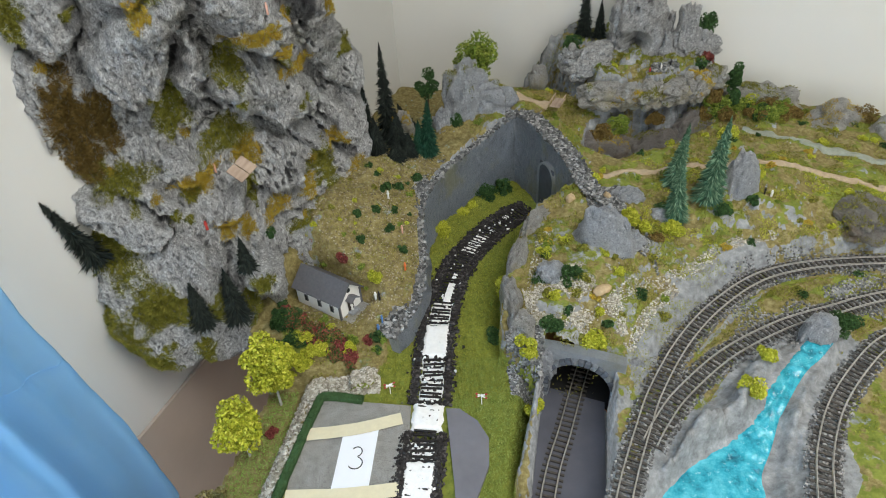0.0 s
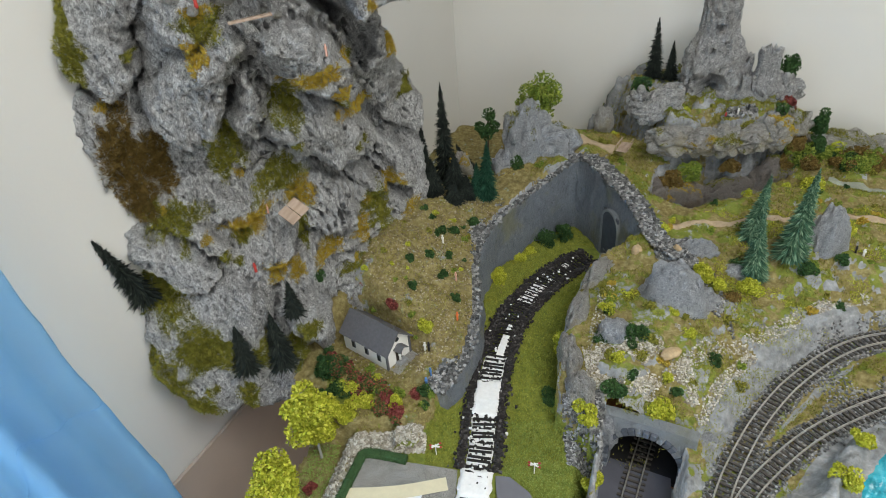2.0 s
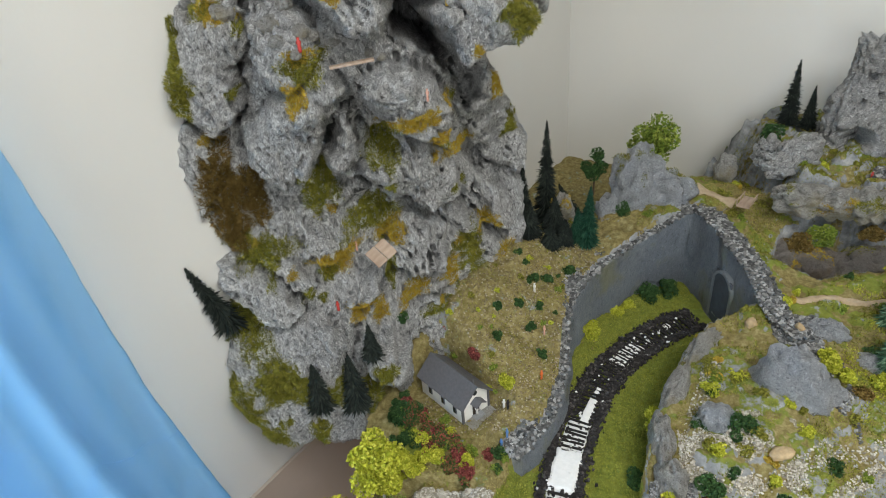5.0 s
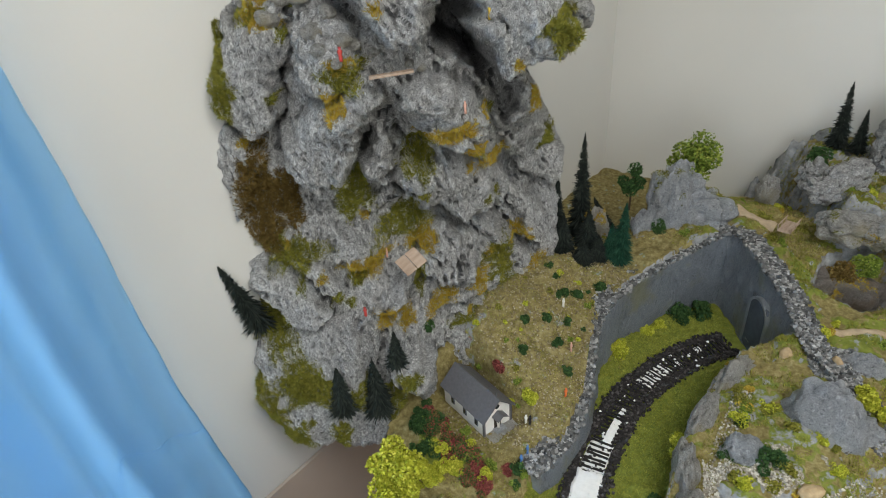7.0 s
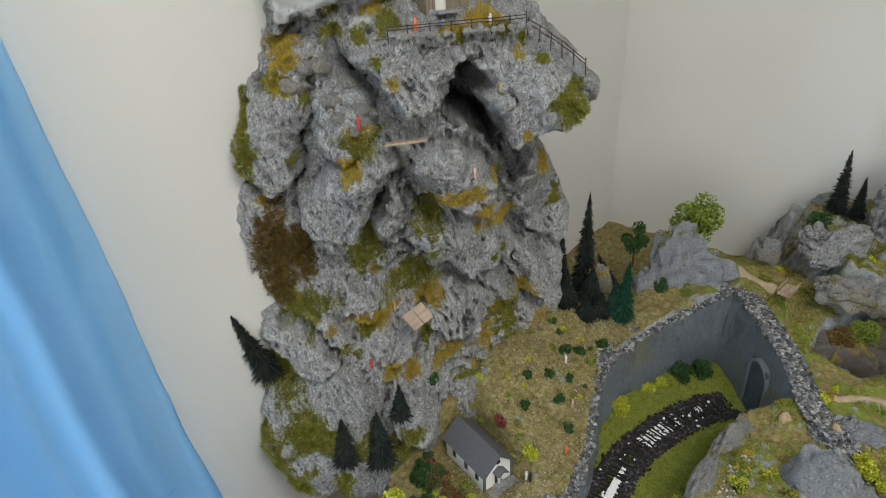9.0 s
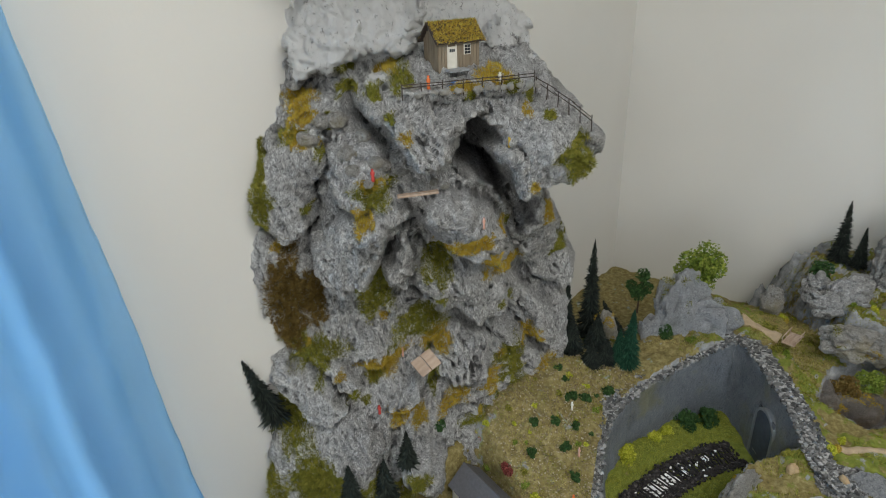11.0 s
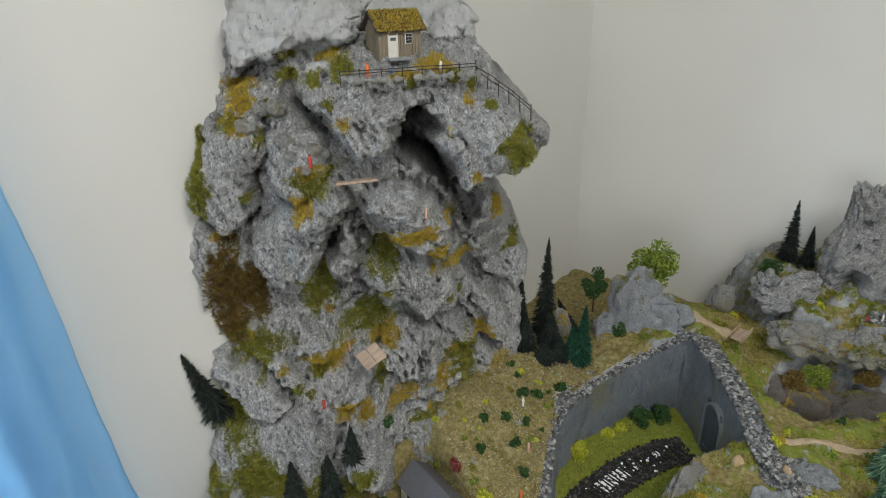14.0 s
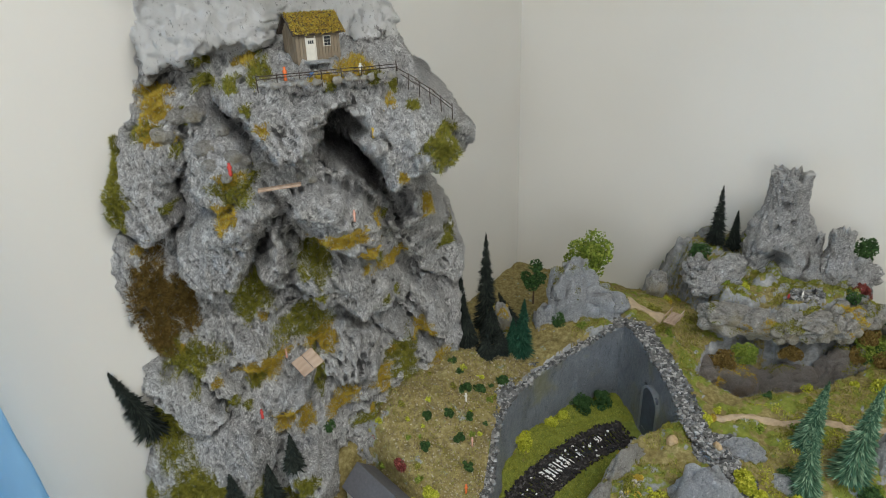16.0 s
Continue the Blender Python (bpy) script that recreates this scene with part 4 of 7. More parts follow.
track("weathered curved track on grey ballast above the stream", PATH_A, TOP_Z)
track("weathered branch track curving away from the points", PATH_B, TOP_Z)
track("weathered curved track beside the stream", PATH_C, TOP_Z)
track("brown-railed track running down into the tunnel", PATH_LOW, LOW_Z, bed=M_BALLAST, bed_half=0.004)


# ---- tunnel, square, road, black track ----
def tunnel():
    base = empty("tunnel_portal", pose(PORTAL_AT[0], PORTAL_AT[1], LOW_Z, 0, 0, PORTAL_TURN), "dark blue-grey stone tunnel portal with a round arch", "tunnel portal")
    seg, r, spring, half, top = 16, 0.044, 0.034, 0.060, 0.096
    arc = [(-r, -0.004)] + [(-r * math.cos(math.pi * k / seg), spring + r * math.sin(math.pi * k / seg)) for k in range(seg + 1)] + [(r, -0.004)]
    # face with the opening cut through it
    out = []
    for x, z in arc:
        if z <= spring:
            out.append((math.copysign(half, x), z))
        else:
            a = math.atan2(z - spring, x)
            s = min(half / max(abs(math.cos(a)), 1e-6), (top - spring) / max(math.sin(a), 1e-6))
            out.append((s * math.cos(a), spring + s * math.sin(a)))
    bm = bmesh.new()
    ring = [[bm.verts.new((x, y, z)) for x, z in pts] for y in (-0.006, 0.010) for pts in (arc, out)]
    fi, fo, bi, bo = ring
    for k in range(len(arc) - 1):
        for q in ((fi[k], fi[k + 1], fo[k + 1], fo[k]), (bi[k], bo[k], bo[k + 1], bi[k + 1]), (fi[k], bi[k], bi[k + 1], fi[k + 1]), (fo[k], fo[k + 1], bo[k + 1], bo[k])):
            bm.faces.new(q)
    bmesh.ops.recalc_face_normals(bm, faces=bm.faces)
    part("portal_face", bm, M_BAYWALL, base)
    # voussoirs round the arch
    for k in range(17):
        a = math.pi * (k + 0.5) / 17
        rot = Matrix.Rotation(-(a - math.pi / 2), 4, "Y")
        x, z = (r + 0.0045) * math.cos(a), spring + (r + 0.0045) * math.sin(a)
        part("arch_stone", box_bm((0.0078, 0.008, 0.009), (x, -0.0075, z), rot, 0.0008), M_DARKSLATE if k % 3 else M_BAYWALL, base)
    for s in (-1, 1):
        for k in range(4):
            part("jamb_stone", box_bm((0.009, 0.008, 0.0078), (s * (r + 0.0045), -0.0075, 0.004 + 0.0085 * k), None, 0.0008), M_DARKSLATE if k % 2 else M_BAYWALL, base)
    # bore
    bm = bmesh.new()
    rings = [[bm.verts.new((x, y, z)) for x, z in arc] for y in (0.009, 0.16)]
    for k in range(len(arc) - 1):
        bm.faces.new((rings[0][k], rings[1][k], rings[1][k + 1], rings[0][k + 1]))
    bm.faces.new(rings[1])
    part("tunnel_bore", bm, M_TUNNEL_BLACK, base, "black inside of the tunnel bore")


M_TUNNEL_BLACK = plain("tunnel_black", (0.012, 0.012, 0.013), 0.9, 0.2, 60, 0.2)
tunnel()
# the road's grey paint, darkened here to carry the trench's shade
low_road = part("track_bed", prism_bm([(0.221, 0.325), (0.178, 0.17), (0.132, -0.03), (0.222, -0.03), (0.271, 0.16), (0.303, 0.286)], LOW_Z - 0.006, LOW_Z - 0.0005), plain("shaded_trench_paint", (0.085, 0.088, 0.11), 0.55, 0.15, 25, 0.15), None)
tagged(low_road, "smooth grey painted bed of the sunken track, darkened for its shade", "track bed", kind="structure")
low_bed = part("tunnel_floor", prism_bm([(0.222, 0.315), (0.306, 0.277), (0.37, 0.42), (0.28, 0.45)], LOW_Z - 0.0075, LOW_Z - 0.0025), M_TUNNEL_BLACK, None)
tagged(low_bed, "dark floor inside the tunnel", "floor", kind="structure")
trim = part("edge_board", box_bm((0.006, 0.10, 0.030), (0.300, 0.195, -0.002), Matrix.Rotation(radians(-22), 4, "Z"), 0.001), M_WOOD, None)
tagged(trim, "thin brown wooden edging beside the sunken track", "edging", kind="structure")

SQUARE = [(-0.136, -0.03), (0.010, -0.03), (0.019, 0.14), (0.024, 0.262), (-0.040, 0.275), (-0.097, 0.288), (-0.128, 0.18)]
M_COBBLE = Nodes("grey_cobbles", 0.75)
cob = M_COBBLE.cells(420, "DISTANCE_TO_EDGE")
M_COBBLE.colour(M_COBBLE.mix(M_COBBLE.ramp(cob, [(0.02, 1.0), (0.09, 0.0)]), M_COBBLE.ramp(M_COBBLE.noise(60, 5, 0.7), [(0.3, (0.22, 0.215, 0.20)), (0.7, (0.36, 0.35, 0.33))]), (0.15, 0.145, 0.135)))
M_COBBLE.bump(cob, 0.6, 0.0008)
square = tagged(part("cobbled_square", prism_bm(SQUARE, -0.008, 0.0015), M_COBBLE.mat, None), "flat grey cobbled square beside the line", "paving", kind="structure")
ROAD = [(0.074, -0.03), (0.075, 0.14), (0.072, 0.252), (0.090, 0.250), (0.112, 0.228), (0.124, 0.20), (0.120, 0.160), (0.100, 0.115), (0.095, -0.03)]
road = tagged(part("road_apron", prism_bm(ROAD, -0.008, 0.0022), M_GREYPAINT, None), "smooth grey painted road beside the crossing", "road", kind="structure")


def black_track():
    line = spline([(x, y, 0.0) for x, y in PATH_BLACK], 0.003)
    tn = np.gradient(line[:, :2], axis=0)
    tn /= np.linalg.norm(tn, axis=1, keepdims=True)
    nr = np.stack([-tn[:, 1], tn[:, 0]], 1)
    run = np.r_[0, np.cumsum(np.linalg.norm(np.diff(line[:, :2], axis=0), axis=1))]
    base = empty("unfinished_track", pose(0, 0, 0), "unfinished track bed with bare sleepers, black ballast and white filler", "track", "model railway tracks")
    rng = np.random.default_rng(11)
    # black ballast thick along both shoulders, thin in the middle
    n = 9000
    i = rng.integers(0, len(line), n)
    off = np.where(rng.random(n) < 0.72, rng.choice([-1, 1], n) * rng.normal(0.0225, 0.0042, n), rng.uniform(-0.02, 0.02, n))
    y = line[i, 1]
    crossing = ((y > 0.215) & (y < 0.262)) | ((y < 0.10))
    ok = ~crossing & ~((np.abs(off) < 0.0185) & (y > 0.27) & (y < 0.475) & (rng.random(n) < 0.80))
    i, off = i[ok], off[ok]
    pts = np.c_[line[i, :2] + nr[i] * off[:, None], 0.0008 + 0.003 * np.exp(-((np.abs(off) - 0.0225) / 0.004) ** 2) * rng.random(len(i))]
    v, f = chips(pts, 0.0032, rng, 0.8)
    tagged(solid("black_ballast", v, f, M_BLACK, base, "coarse black ballast"), kind="stuff")
    bm = box_bm((0.0030, 0.030, 0.0024), bevel=0.0004)
    tie = bpy.data.meshes.new("sleeper")
    bm.to_mesh(tie)
    bm.free()
    tie.materials.append(M_BLACKTIE)
    for s in np.arange(0.06, run[-1] - 0.01, 0.0078):
        k = int(np.searchsorted(run, s))
        p = line[k]
        ob = new("sleeper", tie)
        ob.parent = base
        ob.matrix_basis = pose(p[0], p[1], 0.0024, random.uniform(-2, 2), 0, math.degrees(math.atan2(tn[k, 1], tn[k, 0])) + random.uniform(-3, 3))
    # patches of white filler, ragged at their edges
    def filler(y0, y1, half, thick, seed, shift=0.0):
        a, b = np.searchsorted(line[:, 1], y0), np.searchsorted(line[:, 1], y1)
        ks = np.arange(a, max(b, a + 3))
        cols = 17
        vs = []
        for q, k in enumerate(ks):
            for c in range(cols):
                t = -1 + 2 * c / (cols - 1)
                w = half * (1 + 0.13 * noise.noise(Vector((q * 0.35, seed, 2.0 if t > 0 else 5.0))))
                edge = min(1.0, (1 - abs(t)) * 5, q / 2, (len(ks) - 1 - q) / 2)
                h = thick * edge + 0.0009 * noise.noise(Vector((q * 0.6, c * 0.6, seed))) * (edge > 0) - 0.0006
                slip = 0.003 * noise.noise(Vector((c * 0.5, seed, q * 0.3)))
                vs.append((*(line[k, :2] + nr[k] * (t * w + shift) + tn[k] * slip), max(h, -0.003)))
        fs = [(q * cols + c, (q + 1) * cols + c, (q + 1) * cols + c + 1, q * cols + c + 1) for q in range(len(ks) - 1) for c in range(cols - 1)]
        ob = solid("white_filler", vs, fs, M_PLASTER, base, "rough white filler", smooth=True)
        return ob
    filler(-0.02, 0.178, 0.021, 0.0045, 1.3)
    filler(0.172, 0.205, 0.017, 0.0022, 2.3)
    filler(0.215, 0.266, 0.021, 0.0046, 3.3)
    filler(0.343, 0.418, 0.0205, 0.0052, 4.3)
    filler(0.266, 0.345, 0.0165, 0.0018, 4.9)
    filler(0.416, 0.474, 0.0165, 0.0018, 5.1)
    filler(0.462, 0.520, 0.007, 0.0048, 6.4, -0.005)
    filler(0.520, 0.545, 0.004, 0.0042, 6.9, -0.004)
    filler(0.590, 0.648, 0.0145, 0.0032, 7.7, 0.001)
    filler(0.655, 0.668, 0.008, 0.0036, 8.2, -0.004)
    filler(0.690, 0.702, 0.006, 0.0036, 9.5, 0.005)
    # scattered crumbs of filler
    n = 90
    i = rng.integers(20, len(line), n)
    pts = np.c_[line[i, :2] + nr[i] * rng.normal(0, 0.012, (n, 1)), rng.uniform(0.0025, 0.0045, n)]
    v, f = chips(pts, 0.0032, rng, 0.6)
    tagged(solid("filler_crumbs", v, f, M_PLASTER, base, "white filler crumbs"), kind="stuff")


M_BLACKTIE = plain("black_sleeper", (0.014, 0.013, 0.013), 0.7, 0.3, 300, 0.4)
black_track()


def strip(name, label, category, pts, width, z, mat, seed):
    """A torn strip of tape lying flat."""
    line = spline([(x, y, z) for x, y in pts], 0.006)
    tn = np.gradient(line[:, :2], axis=0)
    tn /= np.linalg.norm(tn, axis=1, keepdims=True)
    nr = np.stack([-tn[:, 1], tn[:, 0]], 1)
    vs = []
    for k, p in enumerate(line):
        lift = 0.0006 * (1 + noise.noise(Vector((k * 0.3, seed, 0))))
        for s in (-0.5, 0.5):
            for h in (0, 0.0003):
                vs.append((*(p[:2] + nr[k] * s * width), z + lift + h))
    fs = []
    for k in range(len(line) - 1):
        a, b = 4 * k, 4 * k + 4
        fs += [(a + 1, b + 1, b + 3, a + 3), (a, a + 2, b + 2, b), (a, b, b + 1, a + 1), (a + 2, a + 3, b + 3, b + 2)]
    fs += [(0, 1, 3, 2), (len(vs) - 4, len(vs) - 2, len(vs) - 1, len(vs) - 3)]
    return tagged(solid(name, vs, fs, mat), label, category)


paper = part("paper_note", box_bm((0.046, 0.094, 0.0004), (-0.047, 0.184, 0.0028), Matrix.Rotation(radians(-7), 4, "Z")), M_PAPER, None)
tagged(paper, "white paper note with a handwritten black figure, taped down", "paper")
digit = bpy.data.curves.new("pen_stroke", "CURVE")
digit.dimensions, digit.bevel_depth, digit.bevel_resolution = "3D", 0.0007, 2
stroke = digit.splines.new("POLY")
upper = [(0.0065 * math.cos(radians(a)), 0.0085 + 0.0070 * math.sin(radians(a))) for a in range(150, -71, -10)]
lower = [(0.0010 + 0.0090 * math.cos(radians(a)), -0.0080 + 0.0085 * math.sin(radians(a))) for a in range(75, -146, -10)]
stroke.points.add(len(upper + lower) - 1)
for pt, (x, y) in zip(stroke.points, upper + lower):
    pt.co = (x, y, 0, 1)
digit.materials.append(M_INK)
mark = new("written_figure", digit)
mark.parent = paper
mark.matrix_basis = pose(-0.047, 0.186, 0.0032, 0, 0, -9)
tagged(mark, "handwritten black figure three")
strip("masking_tape", "torn strip of pale yellow masking tape on the square", "tape", [(-0.113, 0.226), (-0.05, 0.229), (0.012, 0.240)], 0.019, 0.0036, M_TAPE, 1)
strip("masking_tape", "torn strip of pale yellow masking tape on the square", "tape", [(-0.13, 0.138), (-0.06, 0.134), (0.012, 0.136)], 0.019, 0.0036, M_TAPE, 2)


def hedge():
    line = spline([(-0.150, 0.02), (-0.142, 0.12), (-0.124, 0.20), (-0.103, 0.278), (-0.096, 0.287), (-0.07, 0.283), (-0.040, 0.275)], 0.0025)
    tn = np.gradient(line, axis=0)
    tn /= np.linalg.norm(tn, axis=1, keepdims=True)
    nr = np.stack([-tn[:, 1], tn[:, 0]], 1)
    rng = np.random.default_rng(3)
    base = empty("hedge", pose(0, 0, 0), "low clipped dark green hedge round the square", "hedge")
    prof = [(-.005, 0), (-.0052, .008), (-.003, .0105), (.003, .0105), (.0052, .008), (.005, 0)]
    v, f = swept(np.c_[line, np.zeros(len(line))], prof)
    solid("hedge_body", v + rng.normal(0, 0.0003, v.shape), f, M_HEDGE, base)
    n = 7000
    i, a = rng.integers(0, len(line), n), rng.uniform(0, 1, n)
    off = np.interp(a, [0, .35, .65, 1], [-.0052, -.0045, .0045, .0052])
    z = np.interp(a, [0, .35, .65, 1], [.001, .0106, .0106, .001])
    pts = np.c_[line[i] + nr[i] * off[:, None], z] + rng.normal(0, 0.0004, (n, 3))
    v, f = flock(pts, 0.0009, rng)
    tagged(solid("hedge_leaves", v, f, M_HEDGE, base), kind="stuff")


hedge()


# ---- stream ----
def stream():
    line = spline(STREAM, 0.004)
    tn = np.gradient(line, axis=0)
    tn /= np.linalg.norm(tn, axis=1, keepdims=True)
    nr = np.stack([-tn[:, 1], tn[:, 0]], 1)
    cols, vs = 33, []
    for k, p in enumerate(line):
        level = -0.006 + 0.046 * float(sm(p[1], 0.12, 0.285))
        w = 0.014 + 0.062 * float(1 - sm(p[1], 0.07, 0.20))
        for c in range(cols):
            t = -1 + 2 * c / (cols - 1)
            q = p + nr[k] * t * w
            fall = float(sm(p[1], 0.13, 0.2) * sm(0.30 - p[1], 0, 0.03))
            r = noise.fractal(Vector((q[0] * (120 - 50 * fall) , q[1] * 60, 2.2)), 0.8, 2.1, 3) * (0.0016 + 0.0022 * fall)
            vs.append((q[0], q[1], level + r - 0.004 * abs(t) ** 3))
    fs = [(k * cols + c, (k + 1) * cols + c, (k + 1) * cols + c + 1, k * cols + c + 1) for k in range(len(line) - 1) for c in range(cols - 1)]
    m = Nodes("cyan_water", 0.12, spec=0.5)
    f = m.noise(45, 6, 0.7)
    streak = m.noise(150, 4, 0.65)
    col = m.ramp(f, [(0.30, (0.008, 0.10, 0.15)), (0.48, (0.03, 0.33, 0.43)), (0.70, (0.13, 0.55, 0.66))])
    col = m.mix(m.ramp(streak, [(0.60, 0.0), (0.74, 0.7)]), col, (0.42, 0.74, 0.82))
    m.colour(col).bump(streak, 0.5, 0.0015)
    ob = solid("water", vs, fs, m.mat, smooth=True)
    tagged(ob, "glossy cyan resin stream falling into a pool", "water", kind="structure")


stream()


# ---- rocks ----
def boulder(at, size, seed, mat=M_STONE, turn=0, label="rounded grey plaster boulder", name="boulder", sharp=0.26, tip=0.0, div=5, moss=0.0):
    bm = bmesh.new()
    bmesh.ops.create_icosphere(bm, subdivisions=div, radius=1)
    for v in bm.verts:
        p = v.co.normalized()
        q = p * 1.25 + Vector((seed * 3.7, seed * 1.3, seed * 5.1))
        f = noise.voronoi(q)[0]
        r = 0.80 + sharp * min(f[1] - f[0], 0.6) + 0.14 * noise.fractal(q * 1.6, 0.8, 2.1, 4) + 0.07 * noise.ridged_multi_fractal(q * 2.4, 0.9, 2.2, 4, 0.9, 2.0)
        c = p * r
        if tip and c.z > 0:
            c.x *= 1 - tip * c.z
            c.y *= 1 - tip * c.z
        v.co = Vector((c.x * size[0], c.y * size[1], c.z * size[2]))
    ob = part(name, bm, mat, None, label, smooth=True)
    ob.matrix_basis = pose(at[0], at[1], at[2], 0, 0, turn)
    if moss:
        rng = np.random.default_rng(seed + 5000)
        m, pts, nrm = ob.matrix_basis, [], []
        for f in ob.data.polygons:
            n = m.to_3x3() @ f.normal
            c = m @ f.center
            if n.z > 0.35 and noise.noise(c * 34) > 0.25 - moss:
                for _ in range(3):
                    pts.append(c + Vector(rng.normal(0, 0.0012, 3)))
                    nrm.append(n)
        if pts:
            v, f = blades(np.array(pts), np.array(nrm), 0.0042, 0.0009, rng, 0.6)
            tagged(solid("moss_patch", v, f, M_MOSS if seed % 3 else M_MOSS_ORANGE), "olive moss on top of a grey stone", "moss", kind="stuff")
    return tagged(ob, label, "rock")


def on(x, y, up=0.0):
    return (x, y, float(lie(x, y)) + up)


boulder((0.160, 0.905, 0.160), (0.052, 0.042, 0.088), 1, turn=35, tip=0.02, moss=0.04, sharp=0.30, label="tall blue-grey boulder with moss behind the retaining wall")
boulder((0.200, 0.900, 0.150), (0.060, 0.036, 0.052), 2, turn=-14, sharp=0.5, moss=0.02, label="sloping blue-grey rock beside the tall boulder")
boulder((0.120, 0.880, 0.105), (0.034, 0.03, 0.055), 3, sharp=0.5, label="low blue-grey rock against the tall boulder")
boulder((0.165, 0.885, 0.110), (0.045, 0.03, 0.050), 14, sharp=0.5, label="low blue-grey rock against the tall boulder")
boulder((0.030, 0.845, 0.130), (0.022, 0.02, 0.045), 15, M_STONE_WARM, sharp=0.5, moss=0.12, label="pale mossy rock among the dark firs")
boulder((0.325, 0.985, 0.160), (0.022, 0.02, 0.034), 4, M_STONE_WARM, label="weathered grey stone on the ridge")
boulder((0.342, 0.495, 0.072), (0.056, 0.040, 0.078), 5, tip=0.30, turn=-20, moss=0.0, sharp=0.35, label="large smooth grey rock beside the path")
boulder((0.245, 0.425, 0.070), (0.028, 0.022, 0.036), 6, label="pale grey rock above the cutting")
boulder((0.385, 0.500, 0.070), (0.03, 0.026, 0.022), 7, label="low grey rock beside bushes")
boulder((0.410, 0.600, 0.085), (0.034, 0.024, 0.028), 8, label="low grey rock at the foot of the firs")
boulder((0.605, 0.600, 0.095), (0.036, 0.030, 0.070), 9, turn=15, tip=0.2, label="upright grey rock beside the tall firs")
boulder((0.460, 0.560, 0.070), (0.028, 0.02, 0.02), 10)
for k, (x, y, sx, sy, sz) in enumerate(((.425, .872, .045, .03, .035), (.475, .855, .035, .026, .032), (.52, .852, .034, .024, .035), (.565, .86, .04, .028, .032), (.61, .874, .035, .028, .04), (.655, .905, .03, .03, .04))):
    boulder((x, y - 0.018, 0.172), (sx * 1.05, sy * 1.1, sz * 0.78), 20 + k, M_STONE_WARM, turn=15 * k, label="mossy grey stone on the rim of the castle hill", sharp=0.6, moss=0.08)
for k, (x, y, z, sx, sz) in enumerate(((.40, .93, .195, .03, .022), (.43, .96, .205, .035, .03), (.46, .99, .205, .03, .028), (.395, 1.0, .19, .03, .03), (.665, .985, .205, .03, .04), (.69, 1.02, .19, .035, .035), (.45, .94, .20, .015, .012), (.66, .95, .20, .02, .016))):
    boulder((x, y, z), (sx, sx * 0.8, sz), 40 + k, M_CASTLE, turn=31 * k, label="broken light grey rubble below the ruined castle", sharp=0.6, moss=0.0)
for k, (x, y, z, sx, sy, sz) in enumerate(((.44, .82, .045, .06, .03, .055), (.54, .835, .04, .07, .03, .055), (.63, .86, .06, .05, .03, .06), (.385, .80, .07, .04, .035, .04), (.46, .745, .055, .06, .02, .03))):
    boulder((x, y, z), (sx, sy, sz), 60 + k, M_CLIFF, turn=10 * k, label="brown-grey rock face in the ravine", sharp=0.45, moss=0.1)
for k, (x, y, z, sx, sz) in enumerate(((.83, .95, .05, .06, .045), (.93, .86, .045, .06, .04), (1.0, .80, .03, .05, .045), (.80, .55, .045, .06, .022), (.88, .53, .035, .06, .022), (.865, .80, .055, .04, .018), (.77, .93, .09, .05, .03))):
    boulder((x, y, z + 0.008), (sx * 1.25, sx * 0.9, sz * 1.35), 80 + k, M_STONE_WARM if k != 3 else M_CLIFF, turn=23 * k, label="weathered rock at the edge of the hills", sharp=0.45, moss=0.15)
boulder((0.495, 0.812, 0.005), (0.022, 0.014, 0.014), 95, M_STONE_WARM, label="pale block in the ravine", div=3)
boulder(on(.600, .302, 0.0), (.034, .024, .036), 100, M_STONE, turn=30, label="smooth grey plaster spring rock above the stream")
for k, (x, y, z, sx, sy, sz, t) in enumerate(((.19, .345, .036, .024, .03, .046, 20), (.182, .40, .044, .018, .042, .048, 5), (.205, .48, .055, .018, .048, .05, -25), (.245, .555, .062, .020, .052, .05, -35), (.336, .292, .0, .020, .018, .030, 0), (.222, .318, .005, .018, .016, .036, 0))):
    boulder((x, y, z), (sx, sy, sz), 120 + k, M_STONE_WARM if k < 4 else M_STONE, turn=t, label="pale grey rock bank beside the cutting", moss=0.0)


